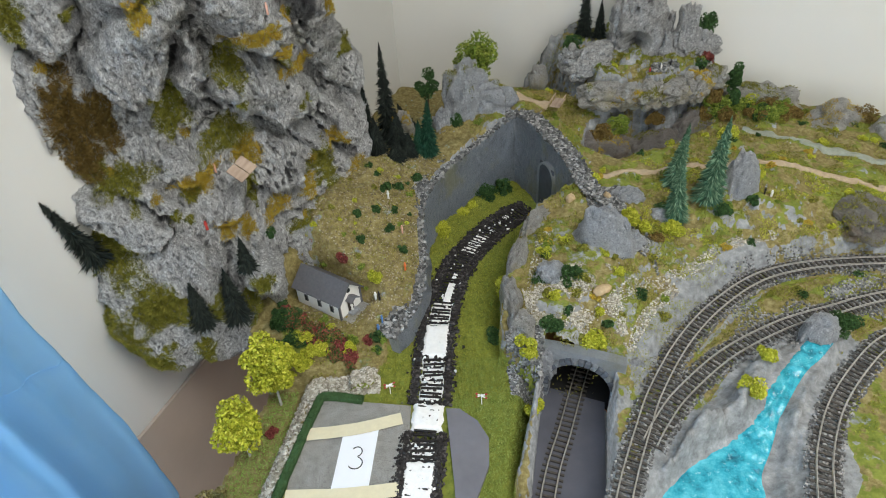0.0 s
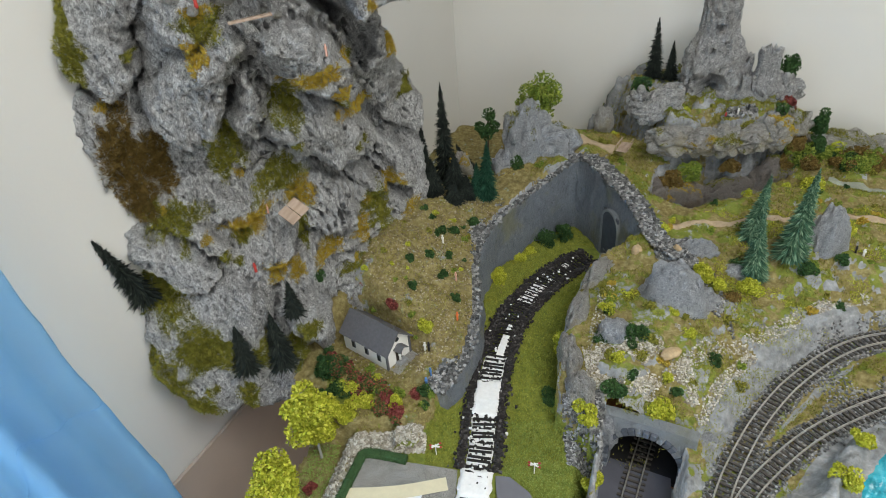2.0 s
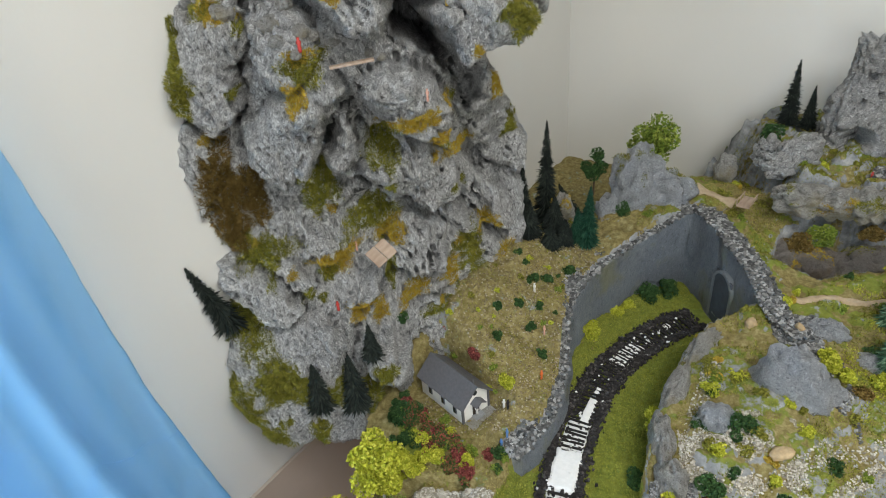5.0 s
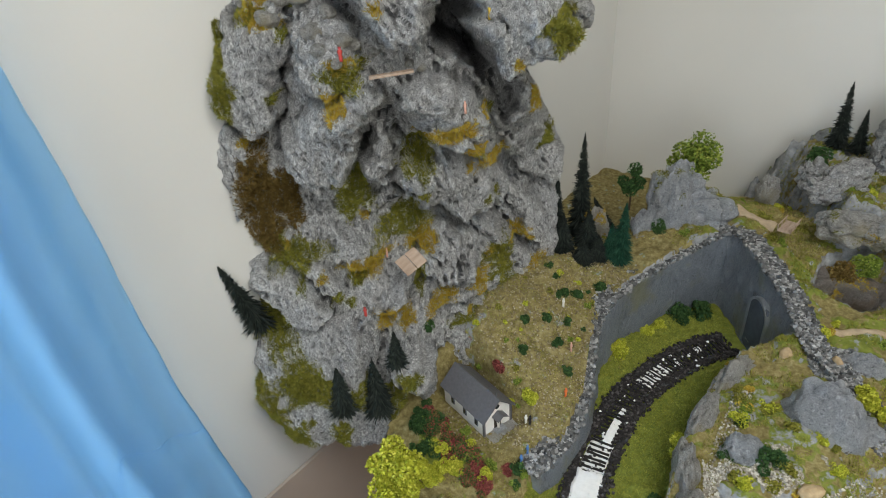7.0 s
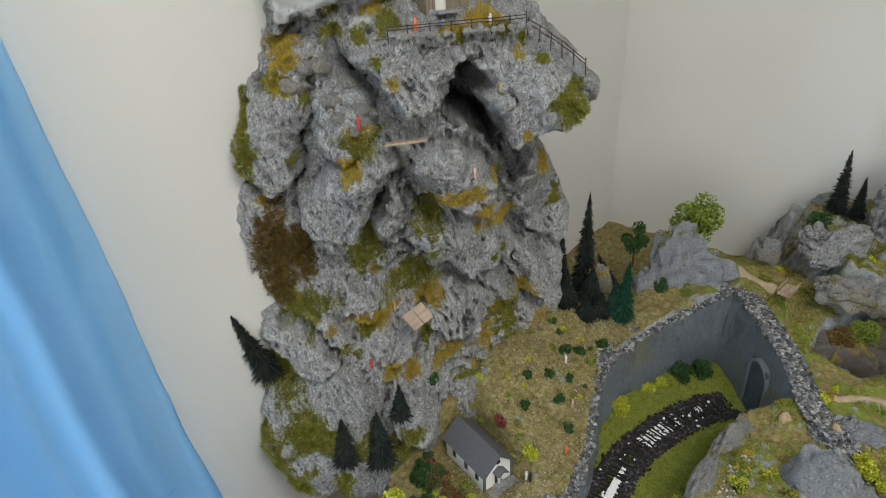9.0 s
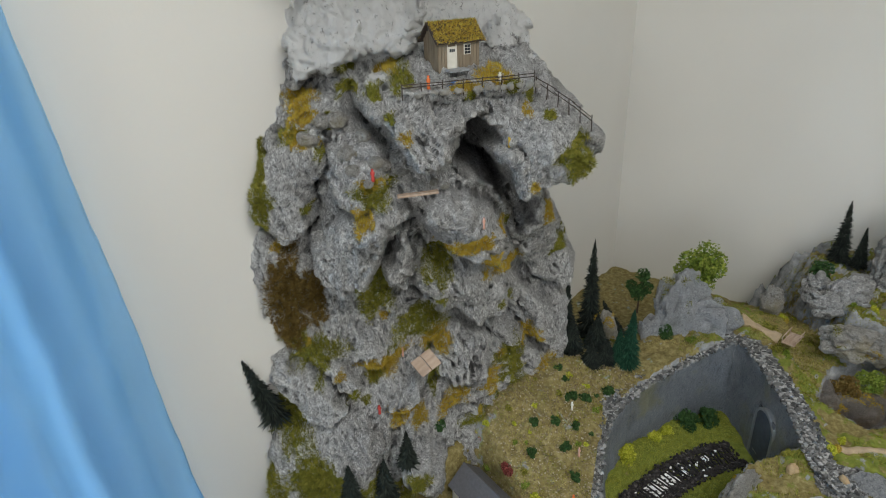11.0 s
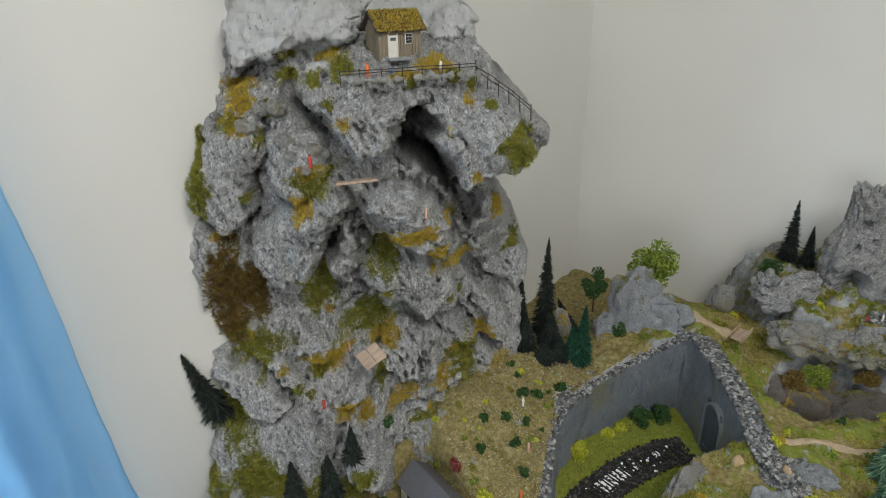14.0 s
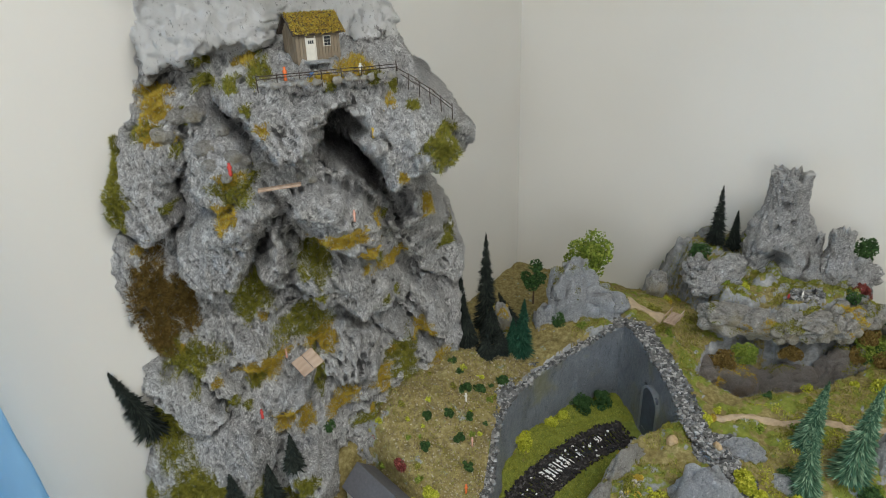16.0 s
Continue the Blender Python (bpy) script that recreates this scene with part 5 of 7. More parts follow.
# ---- castle ruin ----
def tower(at, r0, r1, h, seed, name, label, notch=0.35, shoulder=0.5, holes=()):
    """A crumbling hollow tower: rough outer shell with a broken top."""
    base = empty(name, pose(*at), label, "ruin")
    nt, nz, vs = 112, 64, []
    for k in range(nz):
        t = k / (nz - 1)
        for a in range(nt):
            th = 2 * math.pi * a / nt
            crest = h * (1 - notch * max(0, noise.noise(Vector((math.cos(th) * 1.6, math.sin(th) * 1.6, seed)))) - 0.06 * noise.noise(Vector((th * 5, seed, 1))))
            z = t * crest
            r = r0 + (r1 - r0) * sm(z / h, shoulder - 0.22, shoulder + 0.12)
            q = Vector((math.cos(th) * 2.2, math.sin(th) * 2.2, z * 32 + seed))
            f = noise.voronoi(q * 1.3)[0]
            r *= 0.88 + 0.22 * min(f[1] - f[0], 0.6) + 0.10 * noise.fractal(q, 0.8, 2.1, 4)
            for ax, az, aw, ah, depth in holes:
                d = abs((th - radians(ax) + math.pi) % (2 * math.pi) - math.pi) * r
                if (d / aw) ** 2 + ((z - az) / ah) ** 2 < 1:
                    r -= depth
            vs.append((r * math.cos(th), r * math.sin(th), z))
    fs = [(k * nt + a, k * nt + (a + 1) % nt, (k + 1) * nt + (a + 1) % nt, (k + 1) * nt + a) for k in range(nz - 1) for a in range(nt)]
    n = len(vs)
    for a in range(nt):
        x, y, z = vs[(nz - 1) * nt + a]
        vs.append((x * 0.55, y * 0.55, z - 0.004))
    for a in range(nt):
        x, y, z = vs[n + a]
        vs.append((x * 0.9, y * 0.9, h * 0.55))
    for q in (0, 1):
        lo = (nz - 1) * nt if q == 0 else n
        hi = n if q == 0 else n + nt
        fs += [(lo + a, lo + (a + 1) % nt, hi + (a + 1) % nt, hi + a) for a in range(nt)]
    fs.append(tuple(range(n + nt, n + 2 * nt)))
    solid("tower_shell", vs, fs, M_CASTLE, base, smooth=True)
    return base


ruin = tower((0.543, 1.025, 0.190), 0.062, 0.037, 0.198, 3.1, "castle_tower", "crumbling grey castle tower with a dark archway", 0.12, shoulder=0.60, holes=((-108, 0.032, 0.030, 0.028, 0.055), (-104, 0.140, 0.010, 0.008, 0.016), (-118, 0.100, 0.006, 0.007, 0.014), (-84, 0.112, 0.006, 0.006, 0.014)))
tower((0.634, 0.985, 0.185), 0.034, 0.022, 0.105, 7.7, "castle_wall_fragment", "tall broken fragment of the grey castle wall", 0.22)
tower((0.592, 0.972, 0.185), 0.020, 0.010, 0.060, 9.2, "castle_wall_fragment", "short broken fragment of the grey castle wall", 0.5)
tower((0.600, 1.02, 0.195), 0.026, 0.018, 0.075, 5.4, "castle_wall_fragment", "low broken fragment of the grey castle wall", 0.5)


# ---- plants ----
def fir(at, h, r, mat, seed, lean=(0, 0), label="dark green bottle-brush fir tree", needles=2600, name="fir_tree"):
    rng = np.random.default_rng(seed)
    base = empty(name, pose(*at), label, "tree", "model fir trees")
    top = Vector((lean[0] * h, lean[1] * h, h))
    part("trunk", rod_bm((0, 0, -0.006), top * 0.97, 0.0013, 0.0003, 6), M_BARK, base)
    t = 0.06 + 0.94 * rng.random(needles) ** 1.25
    whorl = 0.85 + 0.25 * np.sin(t * 70 + rng.normal(0, 0.3, needles))
    rad = r * (1 - t) ** 0.82 * whorl * rng.uniform(0.65, 1.08, needles) + 0.0012
    th = rng.uniform(0, 2 * np.pi, needles)
    axis = np.array(list(top))
    root = t[:, None] * axis
    tip = root + np.stack([rad * np.cos(th), rad * np.sin(th), -rad * 0.32 + 0.0025 * rng.normal(0, 1, needles)], 1)
    side = np.stack([-np.sin(th), np.cos(th), rng.normal(0, 0.5, needles)], 1) * (0.0005 + 0.020 * rad[:, None])
    mid = root * 0.35 + tip * 0.65
    v = np.stack([root, mid - side, tip, mid + side], 1).reshape(-1, 3)
    v[:, 2] = np.maximum(v[:, 2], -0.004)
    solid("bristles", v, np.arange(4 * needles).reshape(-1, 4), mat, base)
    return base


def lumps(rng, n, r, squash, count):
    """Points over a cluster of small round lumps that fill an uneven crown."""
    c = rng.normal(0, 1, (count, 3))
    c *= (rng.random(count) ** 0.4 / np.linalg.norm(c, axis=1))[:, None] * r * 0.72
    c[:, 2] *= squash
    lr = r * rng.uniform(0.26, 0.46, count)
    k = rng.integers(0, count, n)
    p = rng.normal(0, 1, (n, 3))
    p /= np.linalg.norm(p, axis=1, keepdims=True)
    return c[k] + p * lr[k][:, None] * rng.uniform(0.75, 1.05, (n, 1)), c, lr


def leafy(at, h, r, mat, seed, trunk=M_BARK, squash=1.25, leaves=1800, leaf=0.0022, label="", crown_at=0.55, count=16):
    rng = np.random.default_rng(seed)
    base = empty("leafy_tree", pose(*at), label, "tree", "model leafy trees")
    bm = rod_bm((0, 0, -0.004), (0.001, 0, h * 0.72), 0.0022, 0.0009, 7)
    pts, c, lr = lumps(rng, leaves, r, squash, count)
    pts[:, 2] = np.maximum(pts[:, 2] + h * crown_at, 0.12 * h)
    for q in c[:7]:
        rod_bm((0, 0, h * 0.30), (q[0] * 0.9, q[1] * 0.9, q[2] * 0.9 + h * crown_at), 0.0009, 0.0004, 5, bm)
    part("trunk", bm, trunk, base)
    v, f = flock(pts, leaf, rng)
    solid("crown", v, f, mat, base)
    return base


def bush(at, r, mat, seed, squash=0.8, leaves=700, leaf=0.0015, label="rounded green bush of foam flock", name="bush"):
    rng = np.random.default_rng(seed)
    pts, c, lr = lumps(rng, leaves, r, squash, 9)
    pts[:, 2] = np.maximum(pts[:, 2] + r * squash * 0.55, 0.0)
    v, f = flock(pts, leaf, rng)
    ob = solid(name, v, f, mat)
    ob.matrix_basis = pose(*at)
    return tagged(ob, label, "bush")


def cliff_at(s, z, sink=0.003):
    p, n = cliff(s, z)
    return p - FRONT * sink


for k, (s, z, h, r, lean) in enumerate(((-.206, .190, .112, .029, (-.13, -.30)), (-.107, .086, .078, .024, (.02, -.05)), (-.061, .068, .094, .028, (.02, -.05)), (-.029, .148, .050, .017, (0, 0)))):
    fir(cliff_at(s, z, 0.0), h, r, M_FIR_DARK, 10 + k, lean, "leaning black-green fir on the cliff" if k == 0 else "small black-green fir on a cliff ledge", 2800)
for k, (x, y, tip, r, mat, lean) in enumerate(((-.002, .883, .294, .034, M_FIR_DARK, (0, 0)), (-.040, .800, .247, .030, M_FIR_DARK, (.03, 0)), (-.021, .770, .195, .027, M_FIR_DARK, (0, 0)), (.018, .800, .190, .028, M_FIR_DARK, (.02, 0)), (.016, .745, .160, .026, M_FIR_DARK, (0, 0)),
                                               (.038, .765, .162, .024, M_FIR_DARK, (.05, 0)), (.075, .775, .222, .026, M_FIR_BLUE, (.04, 0)), (.060, .775, .180, .019, M_FIR_BLUE, (0, 0)), (.060, .895, .165, .026, M_FIR_DARK, (-.5, 0)), (-.055, .750, .185, .026, M_FIR_DARK, (0, 0)))):
    at = on(x, y, -0.002)
    fir(at, tip - at[2], r, mat, 30 + k, lean, "slender deep green fir beside the retaining wall" if mat is M_FIR_BLUE else "black-green fir at the foot of the mountain", 4200)
fir((0.448, 1.105, 0.205), .125, .026, M_FIR_DARK, 50, label="black-green fir beside the castle")
fir((0.478, 1.085, 0.205), .080, .020, M_FIR_DARK, 51, label="small black-green fir beside the castle")
fir(on(0.480, 0.550), .112, .026, M_FIR_GREEN, 52, (-.05, 0), "bright green fir with drooping needles", 5600)
fir(on(0.538, 0.572), .150, .031, M_FIR_GREEN, 53, (.08, .02), "tall bright green fir leaning to one side", 6600)
fir(on(0.497, 0.622), .112, .024, M_FIR_GREEN, 54, (.10, 0), "bright green fir behind the other firs", 5000)

leafy((-0.168, 0.312, -0.036), .138, .042, M_YELLOW, 60, M_TRUNK_PALE, 1.3, 7000, .0028, "yellow-green foam tree with a pale trunk beside the square", 0.62, 22)
leafy((-0.198, 0.229, -0.036), .100, .036, M_YELLOW, 61, M_TRUNK_PALE, 1.0, 4500, .0028, "yellow-green foam tree with a pale trunk on the lawn", 0.64, 22)
leafy((0.084, 0.955, 0.120), .100, .030, M_DEEP, 62, M_BARK, 1.2, 1700, .0028, "dark green leafy tree by the back wall", 0.6, 9)
leafy((0.190, 0.965, 0.135), .135, .050, M_LEAF, 63, M_BARK, 1.3, 3800, .0030, "mid-green leafy tree behind the tall boulder", 0.6, 30)
leafy((0.405, 1.02, 0.185), .055, .026, M_DEEP, 64, M_BARK, 0.9, 1000, .0026, "dark green leafy tree beside the castle rubble", 0.6, 10)
leafy((0.700, 1.02, 0.185), .085, .028, M_DEEP, 65, M_BARK, 1.1, 1300, .0026, "dark green leafy tree beside the castle wall", 0.62, 12)
leafy((-0.222, 0.140, -0.036), .05, .030, M_OLIVE, 66, M_BARK, 0.8, 1300, .0024, "olive lichen tree at the edge of the lawn", 0.5, 14)

for k, (x, y, r, mat, squash, label) in enumerate((
        (.092, .668, .017, M_YELLOW, .9, "round yellow-green bush in the cutting"), (.135, .735, .014, M_YELLOW, .5, "low yellow-green bush below the wall"), (.155, .757, .012, M_YELLOW, .5, "low yellow-green bush below the wall"),
        (.188, .785, .022, M_DEEP, .8, "dark green bush below the wall"), (.222, .795, .022, M_DEEP, .9, "dark green bush below the wall"), (.285, .665, .022, M_DEEP, .9, "dark green bush beside the buried track end"),
        (.180, .455, .020, M_YELLOW, .9, "yellow-green bush on the meadow edge"), (.152, .375, .015, M_DEEP, .9, "dark green bush below the rock bank"), (.186, .305, .018, M_YELLOW, .8, "yellow-green bush beside the tunnel"),
        (.188, .245, .015, M_YELLOW, .8, "yellow-green bush on the slope"), (.290, .318, .022, M_YELLOW, .35, "low yellow-green bush on the tunnel top"), (.268, .412, .019, M_DEEP, .7, "dark green bush between the rocks"),
        (.228, .335, .020, M_DEEP, .4, "dark green creeper over the tunnel"), (.398, .535, .018, M_YELLOW, 1.0, "bright yellow bush among the rocks"), (.415, .52, .014, M_YELLOW, .7, "bright yellow bush among the rocks"),
        (.135, .865, .017, M_DEEP, 1.1, "dark green bush on the boulder"), (.47, .845, .026, M_LEAF, .9, "mid-green bush on the castle cliff"), (.66, .765, .020, M_YELLOW, .7, "yellow-green bush on the hillside"), (.665, .865, .030, M_LEAF, 1.1, "mid-green bush below the castle"),
        (.70, .92, .032, M_LEAF, .9, "mid-green bush below the castle"), (.64, .90, .024, M_DEEP, 1.6, "dark green climber on the castle cliff"), (.61, .865, .024, M_BROWN, 1.2, "brown hanging scrub on the castle cliff"), (.53, .83, .022, M_BROWN, .8, "brown hanging scrub on the cliff"),
        (.42, .80, .026, M_BROWN, .7, "brown scrub on the cliff foot"), (.50, .79, .018, M_LEAF, .8, "green bush in the ravine"), (.645, .625, .018, M_YELLOW, .9, "yellow-green bush on the hillside"), (.46, .52, .020, M_YELLOW, .6, "yellow bush on the bank"), (.43, .495, .014, M_BROWN, .6, "purple-brown scrub on the bank"),
        (.66, .93, .014, M_RED, .8, "red-leaved bush beside the castle"), (.68, .965, .016, M_RED, .8, "red-leaved bush beside the castle"), (.425, .935, .012, M_RED, .7, "red-leaved bush in the rubble"),
        (.46, .208, .018, M_YELLOW, .6, "straggly yellow-green bush by the stream"), (.505, .262, .013, M_YELLOW, .9, "straggly yellow-green bush by the stream"), (.635, .315, .022, M_DEEP, .5, "dark green bush beside the line"), (.67, .34, .018, M_DEEP, .5, "dark green bush beside the line"),
        (.98, .86, .03, M_BROWN, .9, "brown scrub on the far rocks"), (.56, .545, .016, M_DEEP, .7, "dark green bush at the foot of a fir"), (.62, .565, .014, M_DEEP, .6, "dark green bush beside the rock"), (.36, .645, .016, M_YELLOW, .5, "yellow-green tuft on the wall end"))):
    bush(on(x, y, -0.003), r * 1.15, mat, 200 + k, squash, int(600 + r * 60000), 0.0019, label)
# shrubs round the chapel
for k, (x, y, r, mat, label) in enumerate(((-.128, .345, .020, M_YELLOW, "yellow-green shrub in the chapel garden"), (-.105, .358, .015, M_YELLOW, "yellow-green shrub in the chapel garden"), (-.165, .395, .022, M_DEEP, "dark green shrub behind the chapel"), (-.150, .400, .014, M_FLOWER, "dark shrub with red flowers in the chapel garden"),
                                           (-.103, .378, .013, M_FLOWER, "dark shrub with red flowers in the chapel garden"), (-.080, .368, .011, M_FLOWER, "red flowering shrub in the chapel garden"), (-.125, .382, .012, M_FLOWER, "dark shrub with red flowers in the chapel garden"), (-.085, .345, .013, M_FLOWER, "red flowering shrub in the chapel garden"),
                                           (-.062, .355, .012, M_YELLOW, "yellow flowering shrub in the chapel garden"), (-.148, .372, .016, M_DEEP, "dark green shrub in the chapel garden"), (-.06, .335, .010, M_FLOWER, "red flowering shrub in the chapel garden"), (-.160, .418, .009, M_RED, "red flowering shrub by the chapel wall"),
                                           (-.022, .470, .013, M_YELLOW, "yellow flowering shrub beside the chapel path"), (-.075, .500, .011, M_RED, "small red shrub on the slope"), (.0, .56, .009, M_DEEP, "small dark green shrub on the slope"), (-.02, .59, .008, M_DEEP, "small dark green shrub on the slope"), (.01, .60, .008, M_DEEP, "small dark green shrub on the slope"),
                                           (-.05, .57, .008, M_DEEP, "small dark green shrub on the slope"), (-.045, .53, .008, M_DEEP, "small dark green shrub on the slope"), (.02, .52, .008, M_DEEP, "small dark green shrub beside the wall"), (-.005, .645, .012, M_DEEP, "dark green shrub below the firs"), (.02, .66, .012, M_DEEP, "dark green shrub below the firs"), (.05, .70, .012, M_DEEP, "dark green shrub below the firs"), (-.175, .262, .009, M_RED, "small red shrub on the lawn"))):
    bush(on(x, y, -0.002), r * 1.15, mat, 300 + k, 0.8, int(500 + r * 55000), 0.0017, label)
rng = np.random.default_rng(404)
GARDEN = ((M_DEEP, "dark green shrub in the chapel garden"), (M_FLOWER, "dark shrub with red flowers in the chapel garden"), (M_RED, "red flowering shrub in the chapel garden"), (M_YELLOW, "yellow flowering shrub in the chapel garden"), (M_LEAF, "mid-green shrub in the chapel garden"))
for x, y, spread, count, odds in ((-.165, .405, .022, 14, (.7, .1, 0, 0, .2)), (-.132, .345, .016, 7, (0, 0, 0, .8, .2)), (-.105, .385, .026, 16, (.25, .3, .2, .15, .1)), (-.078, .362, .022, 16, (.1, .25, .3, .25, .1)), (-.135, .415, .012, 6, (.2, .3, .4, 0, .1)), (-.012, .372, .016, 7, (.6, 0, 0, .1, .3))):
    for k in range(count):
        mat, label = GARDEN[int(rng.choice(5, p=odds))]
        px, py = x + rng.normal(0, spread * .6), y + rng.normal(0, spread * .5)
        bush(on(px, py, -.002), rng.uniform(.007, .014), mat, 1300 + len(bpy.data.objects), rng.uniform(.7, 1.1), 620, .0016, label)
for k, (s, z, r, mat, tall) in enumerate(((.030, .100, .010, M_YELLOW, 2.8), (.087, .098, .012, M_RED, .8), (.022, .148, .011, M_DEEP, 1.2), (.117, .085, .010, M_DEEP, .8))):
    bush(cliff_at(s, z, 0.002), r, mat, 330 + k, tall, 700, 0.0014, "shrub at the foot of the cliff")


for k, (x, y, z, r, mat, squash, label) in enumerate((
        (.531, .838, .112, .022, M_BROWN, .8, "brown hanging scrub on the castle cliff"), (.655, .862, .135, .022, M_BROWN, 1.3, "brown hanging scrub on the castle cliff"), (.645, .858, .100, .016, M_BROWN, 1.2, "brown hanging scrub on the castle cliff"),
        (.700, .872, .165, .026, M_DEEP, 1.4, "dark green climber on the castle cliff"), (.708, .872, .120, .022, M_DEEP, 1.3, "dark green climber on the castle cliff"), (.700, .872, .085, .020, M_DEEP, 1.1, "dark green climber on the castle cliff"),
        (.755, .885, .085, .034, M_LEAF, .9, "mid-green bush below the castle"), (.800, .897, .095, .026, M_BROWN, .7, "brown scrub below the castle"), (.765, .86, .085, .014, M_YELLOW, .8, "yellow-green bush below the castle"),
        (.461, .826, .100, .024, M_LEAF, 1.1, "mid-green bush on the castle cliff"), (.418, .815, .092, .028, M_BROWN, .8, "brown scrub on the castle cliff"), (.528, .835, .020, .020, M_LEAF, 1.0, "olive bush in the ravine's cave"))):
    bush((x, y, z), r, mat, 360 + k, squash, int(900 + r * 70000), 0.0019, label)


rng = np.random.default_rng(515)
for k in range(26):
    t = rng.random()
    x, y = .665 + .17 * t + rng.normal(0, .014), .875 + .03 * math.sin(t * 6) + rng.normal(0, .014)
    mat, label = ((M_LEAF, "mid-green bush below the castle"), (M_BROWN, "brown scrub below the castle"), (M_YELLOW, "yellow-green bush below the castle"), (M_DEEP, "dark green bush below the castle"))[int(rng.choice(4, p=[.4, .3, .15, .15]))]
    bush(on(x, y, -.003), rng.uniform(.014, .028), mat, 1500 + k, rng.uniform(.7, 1.2), 1500, .0019, label)


# ---- moss and grass ----
def cliff_moss(s, z, rs, rz, n, mat, length, seed, label, name="moss_patch"):
    """Flock stuck to the rock in a ragged patch, thinning out at its rim."""
    rng = np.random.default_rng(seed)
    a = rng.uniform(0, 2 * np.pi, n)
    ragged = 1 + 0.22 * np.sin(a * 3 + seed) + 0.16 * np.sin(a * 5 + 2 * seed) + 0.10 * np.sin(a * 9 + 3 * seed)
    q = rng.random(n) ** 0.6 * (1 + 0.12 * rng.normal(0, 1, n)) * ragged
    fi = np.clip((z + rz * q * np.sin(a) - GRID_Z[0]) / CELL, 0, len(GRID_Z) - 1.01)
    fj = np.clip((s + rs * q * np.cos(a) - GRID_S[0]) / CELL, 0, len(GRID_S) - 1.01)
    i, j = fi.astype(int), fj.astype(int)
    wa, wb = (fi - i)[:, None], (fj - j)[:, None]
    p = (MOUNTAIN_V[i, j] * (1 - wb) + MOUNTAIN_V[i, j + 1] * wb) * (1 - wa) + (MOUNTAIN_V[i + 1, j] * (1 - wb) + MOUNTAIN_V[i + 1, j + 1] * wb) * wa
    nn = MOUNTAIN_N[i, j] + np.array([0, 0, 0.5])
    flat = np.abs(MOUNTAIN_V[i + 1, j] - MOUNTAIN_V[i, j]).max(1) + np.abs(MOUNTAIN_V[i, j + 1] - MOUNTAIN_V[i, j]).max(1) < 0.03
    d = (p - np.array(list(CORNER))) @ np.array(list(OUT))
    ok = (d > -0.002) & flat
    v, f = blades(p[ok], nn[ok], length, 0.00065, rng, 0.55)
    return tagged(solid(name, v, f, mat), label, "moss", kind="stuff")


OLIVE = "patch of olive green moss on the cliff"
AMBER = "patch of orange-green autumn moss on the cliff"
PATCHES = []


def patches(mat, length, label, *places):
    """Moss patches of one kind: place across, height, half width, half height."""
    for place in places:
        cliff_moss(*place, int(500 + place[2] * place[3] * 9.0e6), mat, length, 400 + len(PATCHES), label)
        PATCHES.append(place)


patches(M_BROWN, .0072, "thick brown scrub hanging on the cliff",
        (-.170, .383, .022, .055), (-.138, .370, .018, .037), (-.171, .323, .019, .027))
patches(M_MOSS, .0054, OLIVE,
        (-.144, .294, .036, .022), (-.061, .358, .021, .033), (-.046, .380, .008, .015), (.001, .294, .037, .022), (.030, .402, .020, .029), (-.044, .528, .020, .017), (-.181, .512, .013, .031), (-.179, .552, .005, .040), (-.135, .586, .020, .009), (.248, .331, .024, .012), (.140, .194, .021, .019), (.151, .166, .022, .025), (-.067, .247, .010, .008), (.078, .130, .028, .008), (-.182, .192, .026, .032), (-.144, .120, .033, .031), (-.218, .077, .030, .037), (-.192, .030, .028, .017), (-.117, .033, .011, .030), (.015, .224, .009, .027), (-.090, .602, .009, .008), (-.070, .633, .013, .007), (-.005, .647, .013, .009), (-.038, .631, .008, .007), (.121, .630, .009, .006), (.145, .618, .008, .006), (.162, .596, .008, .004), (-.069, .657, .008, .004))
patches(M_MOSS_ORANGE, .0054, AMBER,
        (.024, .267, .022, .015), (.067, .440, .033, .010), (.099, .407, .013, .008), (-.047, .540, .012, .009), (-.060, .500, .010, .016), (-.118, .579, .014, .007), (.193, .446, .011, .023), (.138, .356, .024, .009), (.107, .167, .015, .017), (-.054, .261, .028, .016), (-.033, .194, .018, .015), (-.009, .178, .011, .012), (.043, .173, .024, .011), (.185, .202, .018, .012), (.213, .141, .018, .012), (-.128, .620, .018, .012), (-.124, .606, .019, .008), (-.132, .586, .014, .010), (.065, .634, .017, .004), (.101, .641, .021, .009), (-.021, .654, .013, .006))
patches(M_MOSS, .0081, "long olive grass hanging from the overhang",
        (.196, .548, .022, .022))
# moss at the foot, partly extra to darken it like the shade there
patches(M_MOSS, .0075, OLIVE, (-.232, .095, .018, .045), (-.200, .022, .030, .020), (-.155, .125, .034, .030), (-.195, .200, .024, .028), (-.085, .098, .014, .018), (-.035, .085, .014, .018), (-.015, .125, .014, .012))
rng = np.random.default_rng(77)
for k in range(80):
    s, z = rng.uniform(-.19, .20), rng.uniform(.04, .64)
    if cliff(s, z)[1].z > -0.1:
        cliff_moss(s, z, .006, .006, 330, (M_MOSS, M_MOSS, M_MOSS_ORANGE)[k % 3], .0052, 500 + k, "small green grass tuft on the cliff", "grass_tuft")


